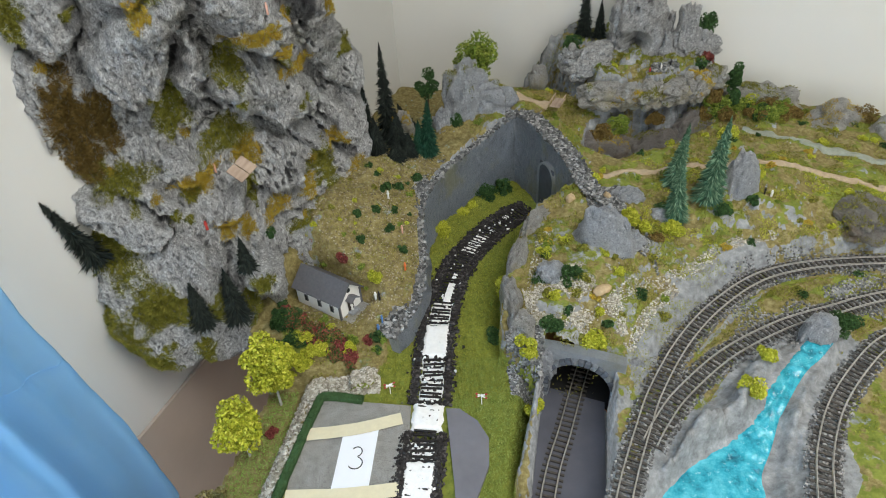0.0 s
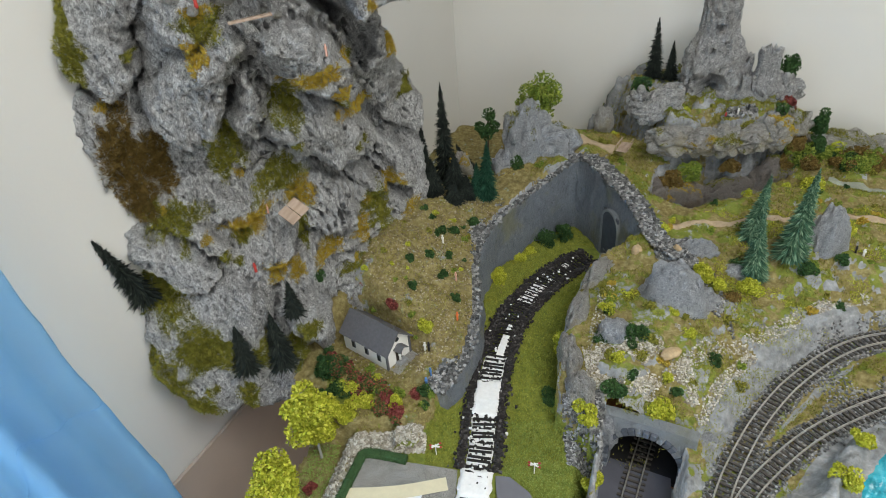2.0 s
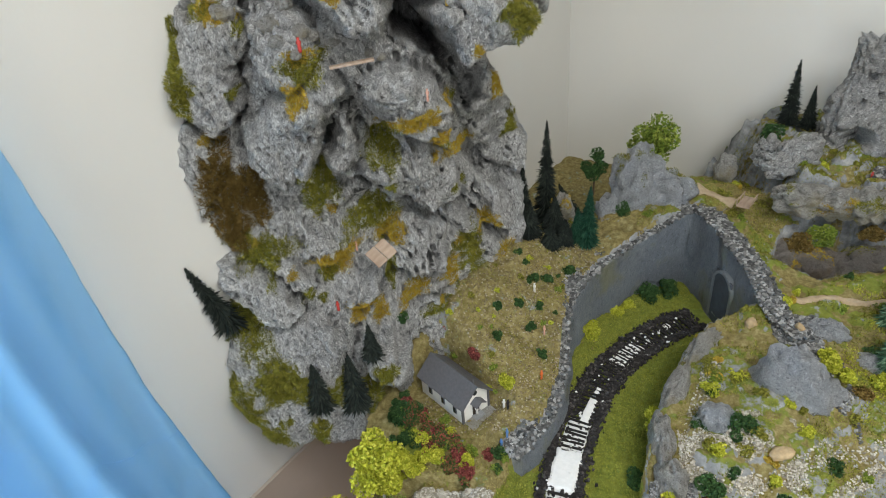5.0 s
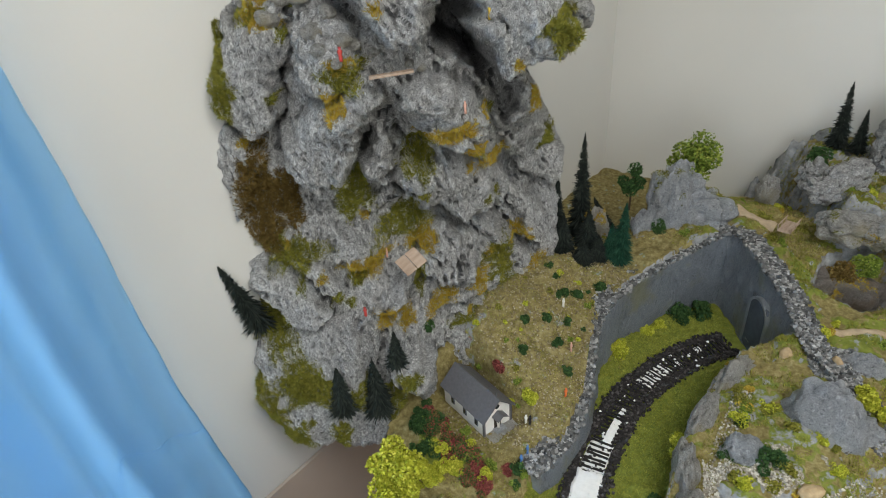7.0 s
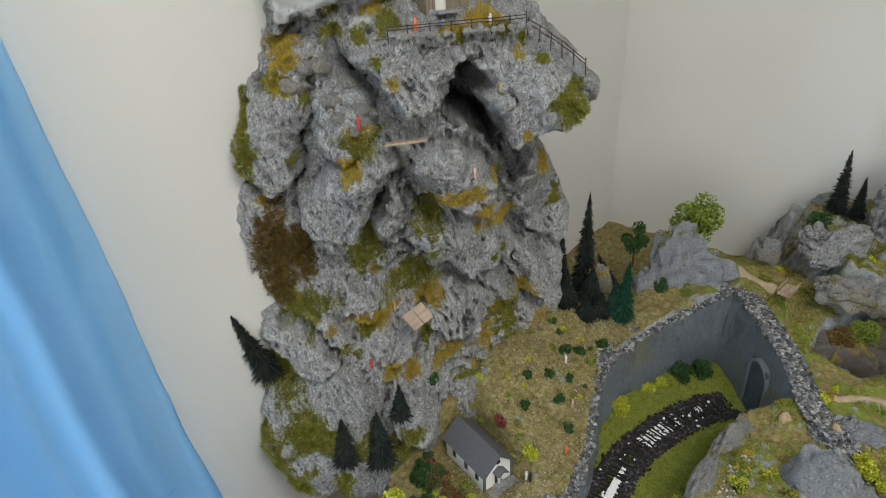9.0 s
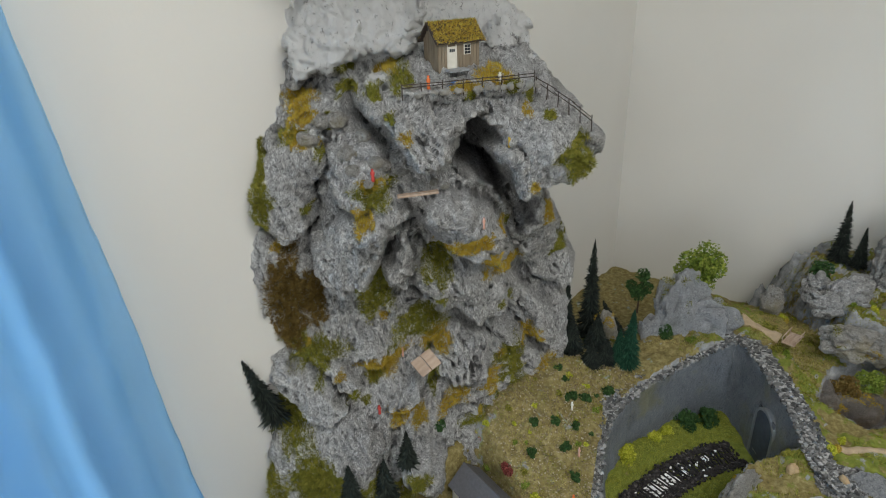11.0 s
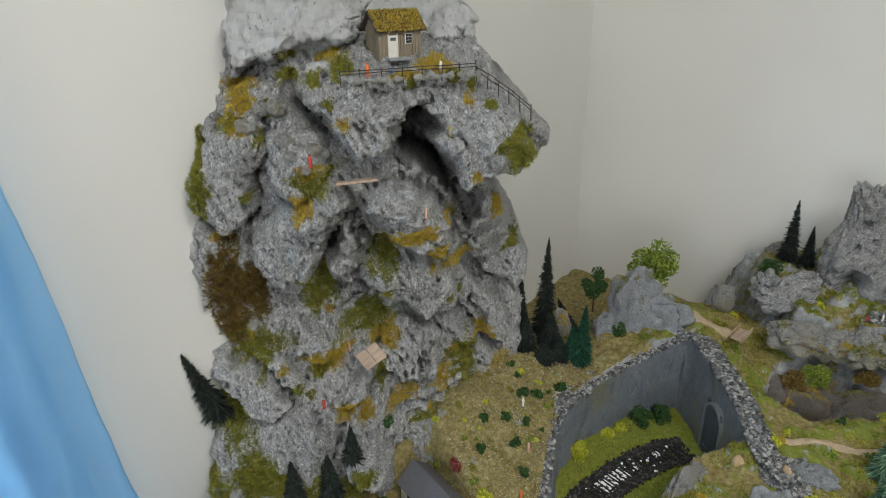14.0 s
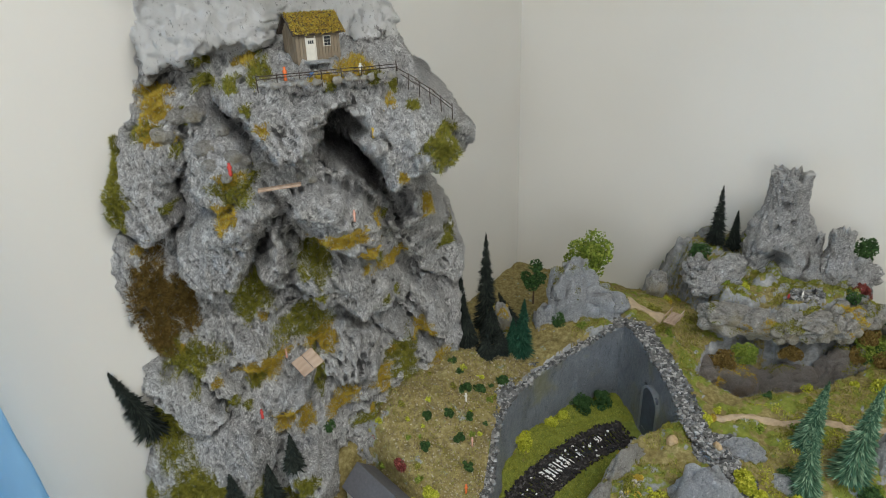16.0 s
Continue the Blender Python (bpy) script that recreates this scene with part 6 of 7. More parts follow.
def turf(x0, x1, y0, y1, n, mat, length, seed, label, where, width=0.0008, name="grass"):
    rng = np.random.default_rng(seed)
    x, y = rng.uniform(x0, x1, n), rng.uniform(y0, y1, n)
    ok = where(x, y)
    x, y = x[ok], y[ok]
    p = np.c_[x, y, lie(x, y)]
    v, f = blades(p, np.tile([0, 0, 1.0], (len(p), 1)), length, width, rng, 0.6)
    return tagged(solid(name, v, f, mat), label, "grass", kind="stuff")


def patchy(x, y, scale, seed, cut):
    return np.array([noise.noise(Vector((a * scale, b * scale, seed))) for a, b in zip(x, y)]) > cut


def off_track(x, y, clear=0.028):
    return (off_line(x, y, PATH_A) > clear - 0.003) & (off_line(x, y, PATH_B) > clear - 0.003) & (off_line(x, y, PATH_C) > clear)


def border(x, y, far=0.056):
    """The bare grey strip along the outside of the curve."""
    return (off_line(x, y, PATH_A) < far) & (x > 0.33) & (x < 0.64) & (y > 0.24 + (x - 0.35) * 0.75)


MEADOW = lambda x, y: inside(x, y, BAY) & (off_line(x, y, PATH_BLACK) > 0.029) & ~inside(x, y, TRENCH) & ~inside(x, y, SQUARE) & ~inside(x, y, ROAD)
turf(-0.02, 0.33, 0.27, 0.85, 150000, M_GRASS, .0032, 601, "olive green static grass in the cutting", MEADOW)
turf(0.08, 0.21, -0.03, 0.34, 42000, M_LAWN, .0034, 602, "bright green lawn beside the road", MEADOW)
turf(-0.27, -0.13, -0.03, 0.335, 42000, M_LAWN_FRESH, .003, 603, "bright green lawn strip below the square", lambda x, y: (x < np.interp(y, [-0.03, 0.14, 0.29], [-0.20, -0.178, -0.145])) & (x > np.interp(y, [-0.03, 0.15, 0.26, 0.33], [-0.258, -0.232, -0.201, -0.181])))
turf(-0.16, 0.10, 0.31, 0.90, 60000, M_STRAW, .003, 604, "sparse straw-coloured grass on the slope", lambda x, y: ~inside(x, y, BAY) & patchy(x, y, 30, 3.3, 0.10))
turf(-0.16, 0.12, 0.30, 0.95, 46000, M_MOSS, .0035, 605, "olive grass on the slope", lambda x, y: ~inside(x, y, BAY) & patchy(x, y, 24, 8.3, 0.04))
turf(0.16, 1.05, 0.28, 0.98, 170000, M_MOSS, .0042, 606, "olive and yellow grass over the hills", lambda x, y: ~inside(x, y, BAY) & off_track(x, y) & ~inside(x, y, RAVINE) & ~border(x, y) & patchy(x, y, 17, 5.1, 0.02))
turf(0.40, 1.0, 0.44, 0.70, 60000, M_YELLOW, .0042, 607, "yellow flowering grass on the bank", lambda x, y: off_track(x, y, 0.04) & ~border(x, y) & patchy(x, y, 26, 9.9, 0.22), 0.0009)
turf(0.30, 0.95, 0.15, 0.47, 60000, M_GRASS, .0038, 608, "olive grass strip between the tracks", lambda x, y: off_track(x, y, 0.0265) & (off_line(x, y, STREAM_LINE) > 0.06) & patchy(x, y, 25, 2.9, -0.1) & ~inside(x, y, TRENCH))
turf(0.36, 0.72, 0.86, 1.15, 60000, M_MOSS, .0042, 609, "olive grass on the castle hill", lambda x, y: patchy(x, y, 25, 6.6, -0.05))
turf(0.09, 0.40, 0.84, 1.05, 36000, M_STRAW, .0038, 610, "straw and olive grass on the ridge", lambda x, y: ~inside(x, y, BAY) & patchy(x, y, 20, 7.6, -0.2))


def gravel(x0, x1, y0, y1, n, size, seed, label, where, mat=M_GRAVEL):
    rng = np.random.default_rng(seed)
    x, y = rng.uniform(x0, x1, n), rng.uniform(y0, y1, n)
    ok = where(x, y)
    x, y = x[ok], y[ok]
    v, f = chips(np.c_[x, y, lie(x, y)], size, rng, 0.7)
    return tagged(solid("gravel", v, f, mat), label, "gravel", kind="stuff")


gravel(-0.20, -0.09, -0.03, 0.32, 6500, .0036, 701, "pale gravel bank beside the hedge", lambda x, y: (x < np.interp(y, [-0.03, 0.14, 0.29, 0.32], [-0.152, -0.146, -0.108, -0.09])) & (x > np.interp(y, [-0.03, 0.14, 0.29, 0.32], [-0.195, -0.176, -0.142, -0.13])))
gravel(-0.13, -0.02, 0.288, 0.325, 1500, .0036, 702, "pale gravel behind the square", lambda x, y: ~inside(x, y, BAY) | (y > 0.292))
gravel(-0.15, 0.09, 0.40, 0.80, 7000, .0019, 703, "scattered small stones on the slope", lambda x, y: ~inside(x, y, BAY), M_TANSTONE)
gravel(0.20, 0.55, 0.32, 0.52, 9000, .0022, 704, "pale stones on the path over the tunnel", lambda x, y: (off_line(x, y, [(0.20, 0.355), (0.225, 0.44), (0.255, 0.52)]) < 0.010) | (off_line(x, y, [(0.24, 0.34), (0.31, 0.365), (0.37, 0.41), (0.44, 0.435), (0.52, 0.475)]) < 0.010))
gravel(0.33, 0.68, 0.24, 0.56, 26000, .0021, 709, "pale crumbs along the grey border of the curve", lambda x, y: border(x, y, 0.066) & ~border(x, y, 0.050) & patchy(x, y, 30, 3.7, -0.25))
gravel(0.20, 0.34, 0.33, 0.44, 6000, .0024, 710, "pale stones over the tunnel hill", lambda x, y: ~inside(x, y, BAY) & patchy(x, y, 34, 6.2, 0.05))
gravel(0.33, 0.42, 0.44, 0.56, 2600, .0032, 711, "grey slate crumbs round the large rock", lambda x, y: patchy(x, y, 40, 4.4, 0.1), M_CHIPS)
gravel(0.165, 0.23, 0.27, 0.34, 2200, .0040, 705, "grey slate rubble beside the tunnel", lambda x, y: x < 0.215, M_CHIPS)
gravel(0.34, 0.40, 0.53, 0.62, 1600, .0042, 706, "grey slate rubble at the wall's end", lambda x, y: (x + y) > 0.92, M_CHIPS)
gravel(0.30, 0.95, 0.14, 0.50, 22000, .0028, 707, "grey ballast spread beside the tracks", lambda x, y: ((off_line(x, y, PATH_B) < 0.045) | (off_line(x, y, PATH_A) < 0.036)) & patchy(x, y, 18, 1.9, -0.1) & (x > 0.5), M_BALLAST)

rng = np.random.default_rng(90)
kinds = ((M_YELLOW, "small yellow-green grass clump on the ground"), (M_LEAF, "small mid-green grass clump on the ground"), (M_MOSS, "small olive green grass clump"), (M_DEEP, "small dark green grass clump"), (M_MOSS_ORANGE, "small orange-green autumn grass clump"))
for k in range(34):
    x, y = rng.uniform(.215, .45), rng.uniform(.335, .53)
    if not border(np.array(x), np.array(y)) and not inside(np.array(x), np.array(y), BAY):
        mat, label = kinds[int(rng.choice(5, p=[.25, .22, .15, .30, .08]))]
        bush(on(x, y, -.002), rng.uniform(.007, .016), mat, 1200 + k, rng.uniform(.4, .8), 640, .0016, label, "grass_clump")
made = 0
while made < 120:
    x, y = rng.uniform(.18, 1.0), rng.uniform(.29, 1.0)
    if inside(np.array(x), np.array(y), BAY) or not off_track(np.array([x]), np.array([y]), 0.036)[0] or inside(np.array(x), np.array(y), RAVINE):
        continue
    mat, label = kinds[int(rng.choice(5, p=[.12, .24, .40, .14, .10]))]
    bush(on(x, y, -.002), rng.uniform(.006, .013), mat, 900 + made, rng.uniform(.4, .8), 420, .0015, label, "grass_clump")
    made += 1
for k in range(60):
    x, y = rng.uniform(-.12, .06), rng.uniform(.42, .86)
    if not inside(np.array(x), np.array(y), BAY):
        mat, label = kinds[int(rng.choice(5, p=[.12, .25, .33, .2, .1]))]
        bush(on(x, y, -.002), rng.uniform(.004, .008), mat, 1100 + k, .6, 260, .0014, label, "grass_clump")


# ---- chapel ----
def chapel():
    at = Vector((-0.1000, 0.4640, 0.031))
    base = empty("chapel", Matrix.Translation(at) @ Matrix.Rotation(radians(-36.7), 4, "Z") @ Matrix.Scale(1.07, 4), "small white chapel with a grey roof and a porch", "house")
    L, B, h, ridge = 0.084, 0.047, 0.027, 0.049
    bm = bmesh.new()
    ends = []
    for x in (-L / 2, L / 2):
        ends.append([bm.verts.new((x, y, z)) for y, z in ((-B / 2, -0.012), (B / 2, -0.012), (B / 2, h), (0, ridge), (-B / 2, h))])
    bm.faces.new(ends[0][::-1])
    bm.faces.new(ends[1])
    for k in range(5):
        j = (k + 1) % 5
        bm.faces.new((ends[0][k], ends[0][j], ends[1][j], ends[1][k]))
    bmesh.ops.recalc_face_normals(bm, faces=bm.faces)
    part("wall", bm, M_WHITE, base)
    run = math.hypot(B / 2 + 0.004, (ridge - h) * (B / 2 + 0.004) / (B / 2))
    pitch = math.atan2(ridge - h, B / 2)
    for s in (-1, 1):
        rot = Matrix.Rotation(-s * pitch, 4, "X")
        c = Vector((0.001, s * (B / 4 + 0.002), (h + ridge) / 2 + 0.0008 - 0.002 * math.tan(pitch)))
        slab = part("roof", box_bm((L + 0.010, run, 0.0018), c, rot, 0.0004), M_ROOF, base)
        # courses of roofing
        for k in range(6):
            part("roof_course", box_bm((L + 0.0102, run / 6 * 0.96, 0.0004), c + Vector((0, 0, 0.0010)) + rot.to_3x3() @ Vector((0, (k - 2.5) * run / 6, 0.0001 * (k % 2))), rot), M_ROOF, slab)
    part("roof_ridge", rod_bm((-L / 2 - 0.004, 0, ridge + 0.0014), (L / 2 + 0.006, 0, ridge + 0.0014), 0.0010), M_ROOF, base)
    for s in (-1, 1):
        part("corner_pilaster", box_bm((0.003, 0.003, h + 0.010), (L / 2 + 0.0004, s * (B / 2 - 0.0008), h / 2 - 0.006), None, 0.0004), M_ROOF, base, "grey corner strip")
    for x in (-0.022, 0.004, 0.028):
        for s in (-1, 1):
            win = part("window", box_bm((0.0066, 0.0016, 0.012), (x, s * (B / 2 + 0.0004), 0.0125), None, 0.0003), M_ROOF, base, "grey-framed window")
            part("pane", box_bm((0.0042, 0.0004, 0.0095), (x, s * (B / 2 + 0.0014), 0.0125)), M_GLASSY, win)
    door = part("door", box_bm((0.0016, 0.011, 0.019), (L / 2 + 0.0004, 0, 0.0085), None, 0.0003), M_DARKWOOD, base, "dark wooden door")
    part("door_panel", box_bm((0.0006, 0.0042, 0.015), (L / 2 + 0.0014, 0.0027, 0.0085)), M_DARKWOOD, door)
    part("door_panel", box_bm((0.0006, 0.0042, 0.015), (L / 2 + 0.0014, -0.0027, 0.0085)), M_DARKWOOD, door)
    for s in (-1, 1):
        part("porch_roof", box_bm((0.013, 0.0105, 0.0012), (L / 2 + 0.0065, s * 0.0046, 0.0245), Matrix.Rotation(-s * radians(34), 4, "X"), 0.0003), M_ROOF, base)
    rose = bmesh.new()
    bmesh.ops.create_cone(rose, cap_ends=True, segments=20, radius1=0.0036, radius2=0.0036, depth=0.0012, matrix=Matrix.Translation((L / 2 + 0.0004, 0, 0.0355)) @ Matrix.Rotation(radians(90), 4, "Y"))
    part("round_window", rose, M_GLASSY, base, "round dark gable window")
    part("door_step", box_bm((0.010, 0.016, 0.003), (L / 2 + 0.005, 0, -0.0015), None, 0.0005), M_STONE, base)
    part("terrace", box_bm((0.020, 0.046, 0.012), (L / 2 + 0.009, 0.002, -0.0092), None, 0.001), M_STONE_WARM, base, "stony terrace before the door")
    part("chimney_cross", box_bm((0.0012, 0.0012, 0.009), (L / 2 - 0.001, 0, ridge + 0.006), None, 0.0002), M_ROOF, base)


chapel()


# ---- mountain hut ----
M_HUT = Nodes("grey_brown_boards", 0.8)
M_HUT.colour(M_HUT.mix(M_HUT.single(), M_HUT.ramp(M_HUT.noise(220, 4, 0.6, (1, 1, 0.12)), [(0.3, (0.15, 0.115, 0.08)), (0.7, (0.29, 0.24, 0.175))]), (0.20, 0.165, 0.12)))
M_HUT.bump(M_HUT.noise(300, 3, 0.6, (1, 1, 0.1)), 0.4, 0.0006)
M_HUT = M_HUT.mat
M_DOORPALE = plain("pale_door_paint", (0.62, 0.60, 0.54), 0.6, 0.06, 150, 0.2)


def hut():
    a, b = W(.888, .160, .650), W(.831, .182, .650)
    e = (b - a).normalized()
    back = Vector((-e.y, e.x, 0))
    if back.dot(OUT) > 0:
        back = -back
    m = Matrix(((e.x, back.x, 0, a.x), (e.y, back.y, 0, a.y), (0, 0, 1, a.z), (0, 0, 0, 1)))
    base = empty("mountain_hut", m @ Matrix.Scale(0.90, 4), "grey-brown boarded hut with a turf roof on the ledge", "hut")
    wd, dp, h, ridge = (b - a).length, 0.040, 0.036, 0.055
    bm = bmesh.new()
    ends = [[bm.verts.new((x, y, z)) for y, z in ((0.001, -0.02), (dp, -0.02), (dp, h), (dp / 2, ridge - 0.002), (0.001, h))] for x in (0.001, wd - 0.001)]
    bm.faces.new(ends[0][::-1])
    bm.faces.new(ends[1])
    for k in range(5):
        j = (k + 1) % 5
        bm.faces.new((ends[0][k], ends[0][j], ends[1][j], ends[1][k]))
    bmesh.ops.recalc_face_normals(bm, faces=bm.faces)
    body = part("wall", bm, M_HUT, base)
    n = 14
    for k in range(n):
        x = wd * (k + 0.5) / n
        if 0.013 < x < 0.026:
            continue
        part("board", box_bm((wd / n * 0.88, 0.0012, h + 0.006), (x, 0.0003, h / 2 - 0.003), None, 0.0002), M_HUT, body)
    for k in range(9):
        y = dp * (k + 0.5) / 9
        part("board", box_bm((0.0012, dp / 9 * 0.88, h + 0.002 + (ridge - h) * (1 - abs(2 * y / dp - 1))), (0.0003, y, (h + (ridge - h) * (1 - abs(2 * y / dp - 1))) / 2 - 0.002), None, 0.0002), M_HUT, body)
    door = part("door", box_bm((0.0115, 0.0020, 0.0275), (0.0195, -0.0002, 0.0135), None, 0.0003), M_DOORPALE, base, "pale painted door with a small barred light")
    for k in range(3):
        part("door_light", box_bm((0.0019, 0.0006, 0.0040), (0.0168 + 0.0027 * k, -0.0014, 0.0225)), M_GLASSY, door)
    for s in (-1, 1):
        part("door_post", box_bm((0.0012, 0.0026, 0.030), (0.0195 + s * 0.0065, -0.0002, 0.0145), None, 0.0002), M_DOORPALE, base, "white door post")
    win = part("window", box_bm((0.0105, 0.0020, 0.0130), (0.0425, -0.0002, 0.0225), None, 0.0003), M_DOORPALE, base, "white-framed six-pane window")
    for i in range(2):
        for j in range(3):
            part("pane", box_bm((0.0040, 0.0005, 0.0034), (0.0425 + (i - 0.5) * 0.0045, -0.0014, 0.0225 + (j - 1) * 0.0039)), M_GLASSY, win)
    pitch = math.atan2(ridge - h, dp / 2)
    run = (dp / 2 + 0.006) / math.cos(pitch)
    rng = np.random.default_rng(8)
    for s in (-1, 1):
        rot = Matrix.Rotation(-s * pitch, 4, "X")
        c = Vector((wd / 2, dp / 2 + s * (dp / 4 + 0.003), (h + ridge) / 2 + 0.0015 - 0.003 * math.tan(pitch)))
        slab = part("roof", box_bm((wd + 0.012, run, 0.0022), c, rot, 0.0004), M_DARKWOOD, base, "dark roof boards")
        k = 2600
        loc = np.stack([rng.uniform(-0.5, 0.5, k) * (wd + 0.010), rng.uniform(-0.5, 0.5, k) * run, np.full(k, 0.0012)], 1)
        R = np.array(rot.to_3x3())
        pts = loc @ R.T + np.array(list(c))
        v, f = blades(pts, np.tile(R @ np.array([0, 0, 1.0]), (k, 1)), 0.0036, 0.0010, rng, 0.6)
        tagged(solid("turf", v, f, M_MOSS_ORANGE if s < 0 else M_MOSS, slab, "orange-green turf"), kind="stuff")
    part("door_slab", box_bm((0.030, 0.016, 0.003), (0.022, -0.010, -0.001), Matrix.Rotation(0.1, 4, "Z"), 0.0006), M_STONE, base, "flat grey stone slabs at the door")


hut()


def fence(points, label, posts, high=0.0078):
    base = empty("rail_fence", pose(0, 0, 0), label, "fence")
    line = spline([tuple(W(*p)) for p in points], 0.002)
    for k in np.linspace(0, len(line) - 1, posts).astype(int):
        p = Vector(line[k])
        part("post", rod_bm(p - Vector((0, 0, 0.010)), p + Vector((random.uniform(-.001, .001), 0, high + 0.001)), 0.0007, 0.0006, 6), M_DARKWOOD, base)
    step = max(1, (len(line) - 1) // 3)
    for z in (0.45, 0.9):
        for k in range(0, len(line) - step, step):
            p, q = Vector(line[k]), Vector(line[min(k + step + 2, len(line) - 1)])
            part("rail", rod_bm(p + Vector((0, 0, high * z)), q + Vector((0, 0, high * z + random.uniform(-.002, .002))), 0.0006, 0.0005, 6), M_DARKWOOD, base)


fence([(.955, .164, .636), (.905, .196, .636), (.86, .225, .636), (.812, .243, .637)], "dark wooden rail fence along the hut's ledge", 8)
fence([(.822, .250, .632), (.818, .285, .614), (.814, .320, .594)], "dark wooden rail fence sloping down the overhang", 6)
rng = np.random.default_rng(21)
for k in range(16):
    t = (k + rng.random()) / 16
    p = W(.95 - .13 * t, .168 + .082 * t + rng.uniform(0, .006), .632)
    boulder(p, tuple(rng.uniform(.003, .0055, 3)), 300 + k, M_STONE_WARM, turn=rng.uniform(0, 360), label="small pale stone along the ledge", name="ledge_stone", div=2)
for k, (s, z, r) in enumerate(((-.118, .581, .015), (-.083, .603, .014), (-.072, .573, .014), (-.056, .582, .012), (-.032, .556, .010), (-.066, .558, .010), (-.011, .545, .008), (-.101, .602, .013), (.025, .525, .008), (.039, .518, .007), (-.041, .564, .011), (-.05, .545, .008))):
    boulder(cliff_at(s, z, 0.0), (r, r * .8, r * .75), 330 + k, M_STONE_WARM, turn=41 * k, label="angular pale stone block on the cliff path", name="path_stone", div=4)


# ---- timber ----
def boards(at, size, turn, tilt, count, label, name="plank_steps", gap=0.0008):
    base = empty(name, pose(at[0], at[1], at[2], tilt[0], tilt[1], turn), label, "planks")
    for k in range(count):
        part("plank", box_bm((size[0] / count - gap, size[1], size[2]), (size[0] * ((k + 0.5) / count - 0.5), 0, 0.0006 * (k % 2)), None, 0.0003), M_WOOD, base)
    return base


p = W(.942, .166, .276)
boards((p.x, p.y, p.z), (.034, .026, .0018), 58, (34, -14), 2, "two weathered plank platforms on the cliff path")
p = BASE + RIGHT * .004 + FRONT * .082 + Vector((0, 0, .529))
boards(p, (.011, .046, .0026), -64, (3, 0), 2, "narrow plank bridge across a gap in the cliff", "plank_bridge")


def footbridge(at, turn):
    base = empty("footbridge", pose(*at, 0, 0, turn), "small weathered wooden footbridge with handrails", "footbridge")
    for k in range(8):
        part("deck_plank", box_bm((0.0048, 0.020, 0.0014), (-0.0195 + 0.0055 * k, 0, 0), None, 0.0002), M_WOOD, base)
    for s in (-1, 1):
        part("handrail", box_bm((0.044, 0.0014, 0.0014), (0, s * 0.0105, 0.0095), None, 0.0002), M_WOOD, base)
        for x in (-0.018, 0, 0.018):
            part("baluster", box_bm((0.0012, 0.0012, 0.010), (x, s * 0.0105, 0.0045), None, 0.0001), M_WOOD, base)


footbridge((0.338, 0.848, 0.164), 62)
M_LOG = plain("cut_log", (0.46, 0.34, 0.20), 0.75, 0.25, 120, 0.4)
for at, d, r, label in (((.314, .387, .074), (.018, -.012, .001), .0065, "pale cut log lying beside the path"), ((.312, .598, .098), (.008, .008, .006), .006, "pale broken stump at the wall's end"), ((.372, .588, .105), (.004, .012, .004), .005, "pale broken stump at the wall's end")):
    size = (abs(d[0]) * .7 + r * .5, abs(d[1]) * .5 + r * .5, abs(d[2]) + r * .7)
    tagged(boulder(at, size, int(at[0] * 1000), M_LOG, turn=20, label=label, name="log", sharp=0.6, div=3), label, "log")


def path_ribbon(pts, width, mat, label):
    line = spline(pts, 0.006)
    tn = np.gradient(line, axis=0)
    tn /= np.linalg.norm(tn, axis=1, keepdims=True)
    nr = np.stack([-tn[:, 1], tn[:, 0]], 1)
    cols, vs = 7, []
    for k, p in enumerate(line):
        for c in range(cols):
            q = p + nr[k] * width * (c / (cols - 1) - 0.5) * (1 + 0.15 * math.sin(k * 0.7))
            vs.append((q[0], q[1], float(lie(q[0], q[1])) + 0.0035 - 0.004 * (c in (0, cols - 1))))
    fs = [(k * cols + c, k * cols + c + 1, (k + 1) * cols + c + 1, (k + 1) * cols + c) for k in range(len(line) - 1) for c in range(cols - 1)]
    tagged(solid("footpath", vs, fs, mat, smooth=True), label, "path", kind="structure")


M_DIRT = plain("trodden_earth", (0.40, 0.31, 0.21), 0.85, 0.22, 130, 0.5)
path_ribbon([(.38, .655), (.46, .668), (.56, .665), (.64, .67), (.704, .662), (.792, .628), (.865, .600), (.95, .57)], .012, M_DIRT, "narrow trodden earth path over the hills")
path_ribbon([(.70, .80), (.76, .765), (.815, .725), (.88, .70), (.97, .67)], .020, plain("dried_rapids", (0.25, 0.27, 0.22), 0.45, 0.3, 60, 0.4), "pale dried-up stream bed in the hills")
path_ribbon([(.20, .93), (.27, .905), (.33, .872)], .022, M_DIRT, "trodden earth path to the footbridge")


# ---- signs ----
M_SIGNRED = plain("red_sign_edge", (0.45, 0.05, 0.05), 0.5, 0.05)
for x, y, turn in ((-.004, .288, 10), (.121, .258, -12)):
    base = empty("crossing_sign", pose(*on(x, y), 0, 0, turn), "white crossbuck railway crossing sign with red tips", "sign", "crossing signs")
    part("post", rod_bm((0, 0, -.003), (0, 0, .021), .0007, .0007, 6), M_WHITE, base)
    for s in (-1, 1):
        arm = part("arm", box_bm((.017, .0008, .0024), (0, -.001 - .0004 * s, .019), Matrix.Rotation(radians(28 * s), 4, "Y"), .0002), M_WHITE, base)
        for e in (-1, 1):
            part("tip", box_bm((.003, .0010, .0025), Vector((0, -.001 - .0004 * s, .019)) + Matrix.Rotation(radians(28 * s), 3, "Y") @ Vector((e * .0072, 0, 0)), Matrix.Rotation(radians(28 * s), 4, "Y")), M_SIGNRED, arm)


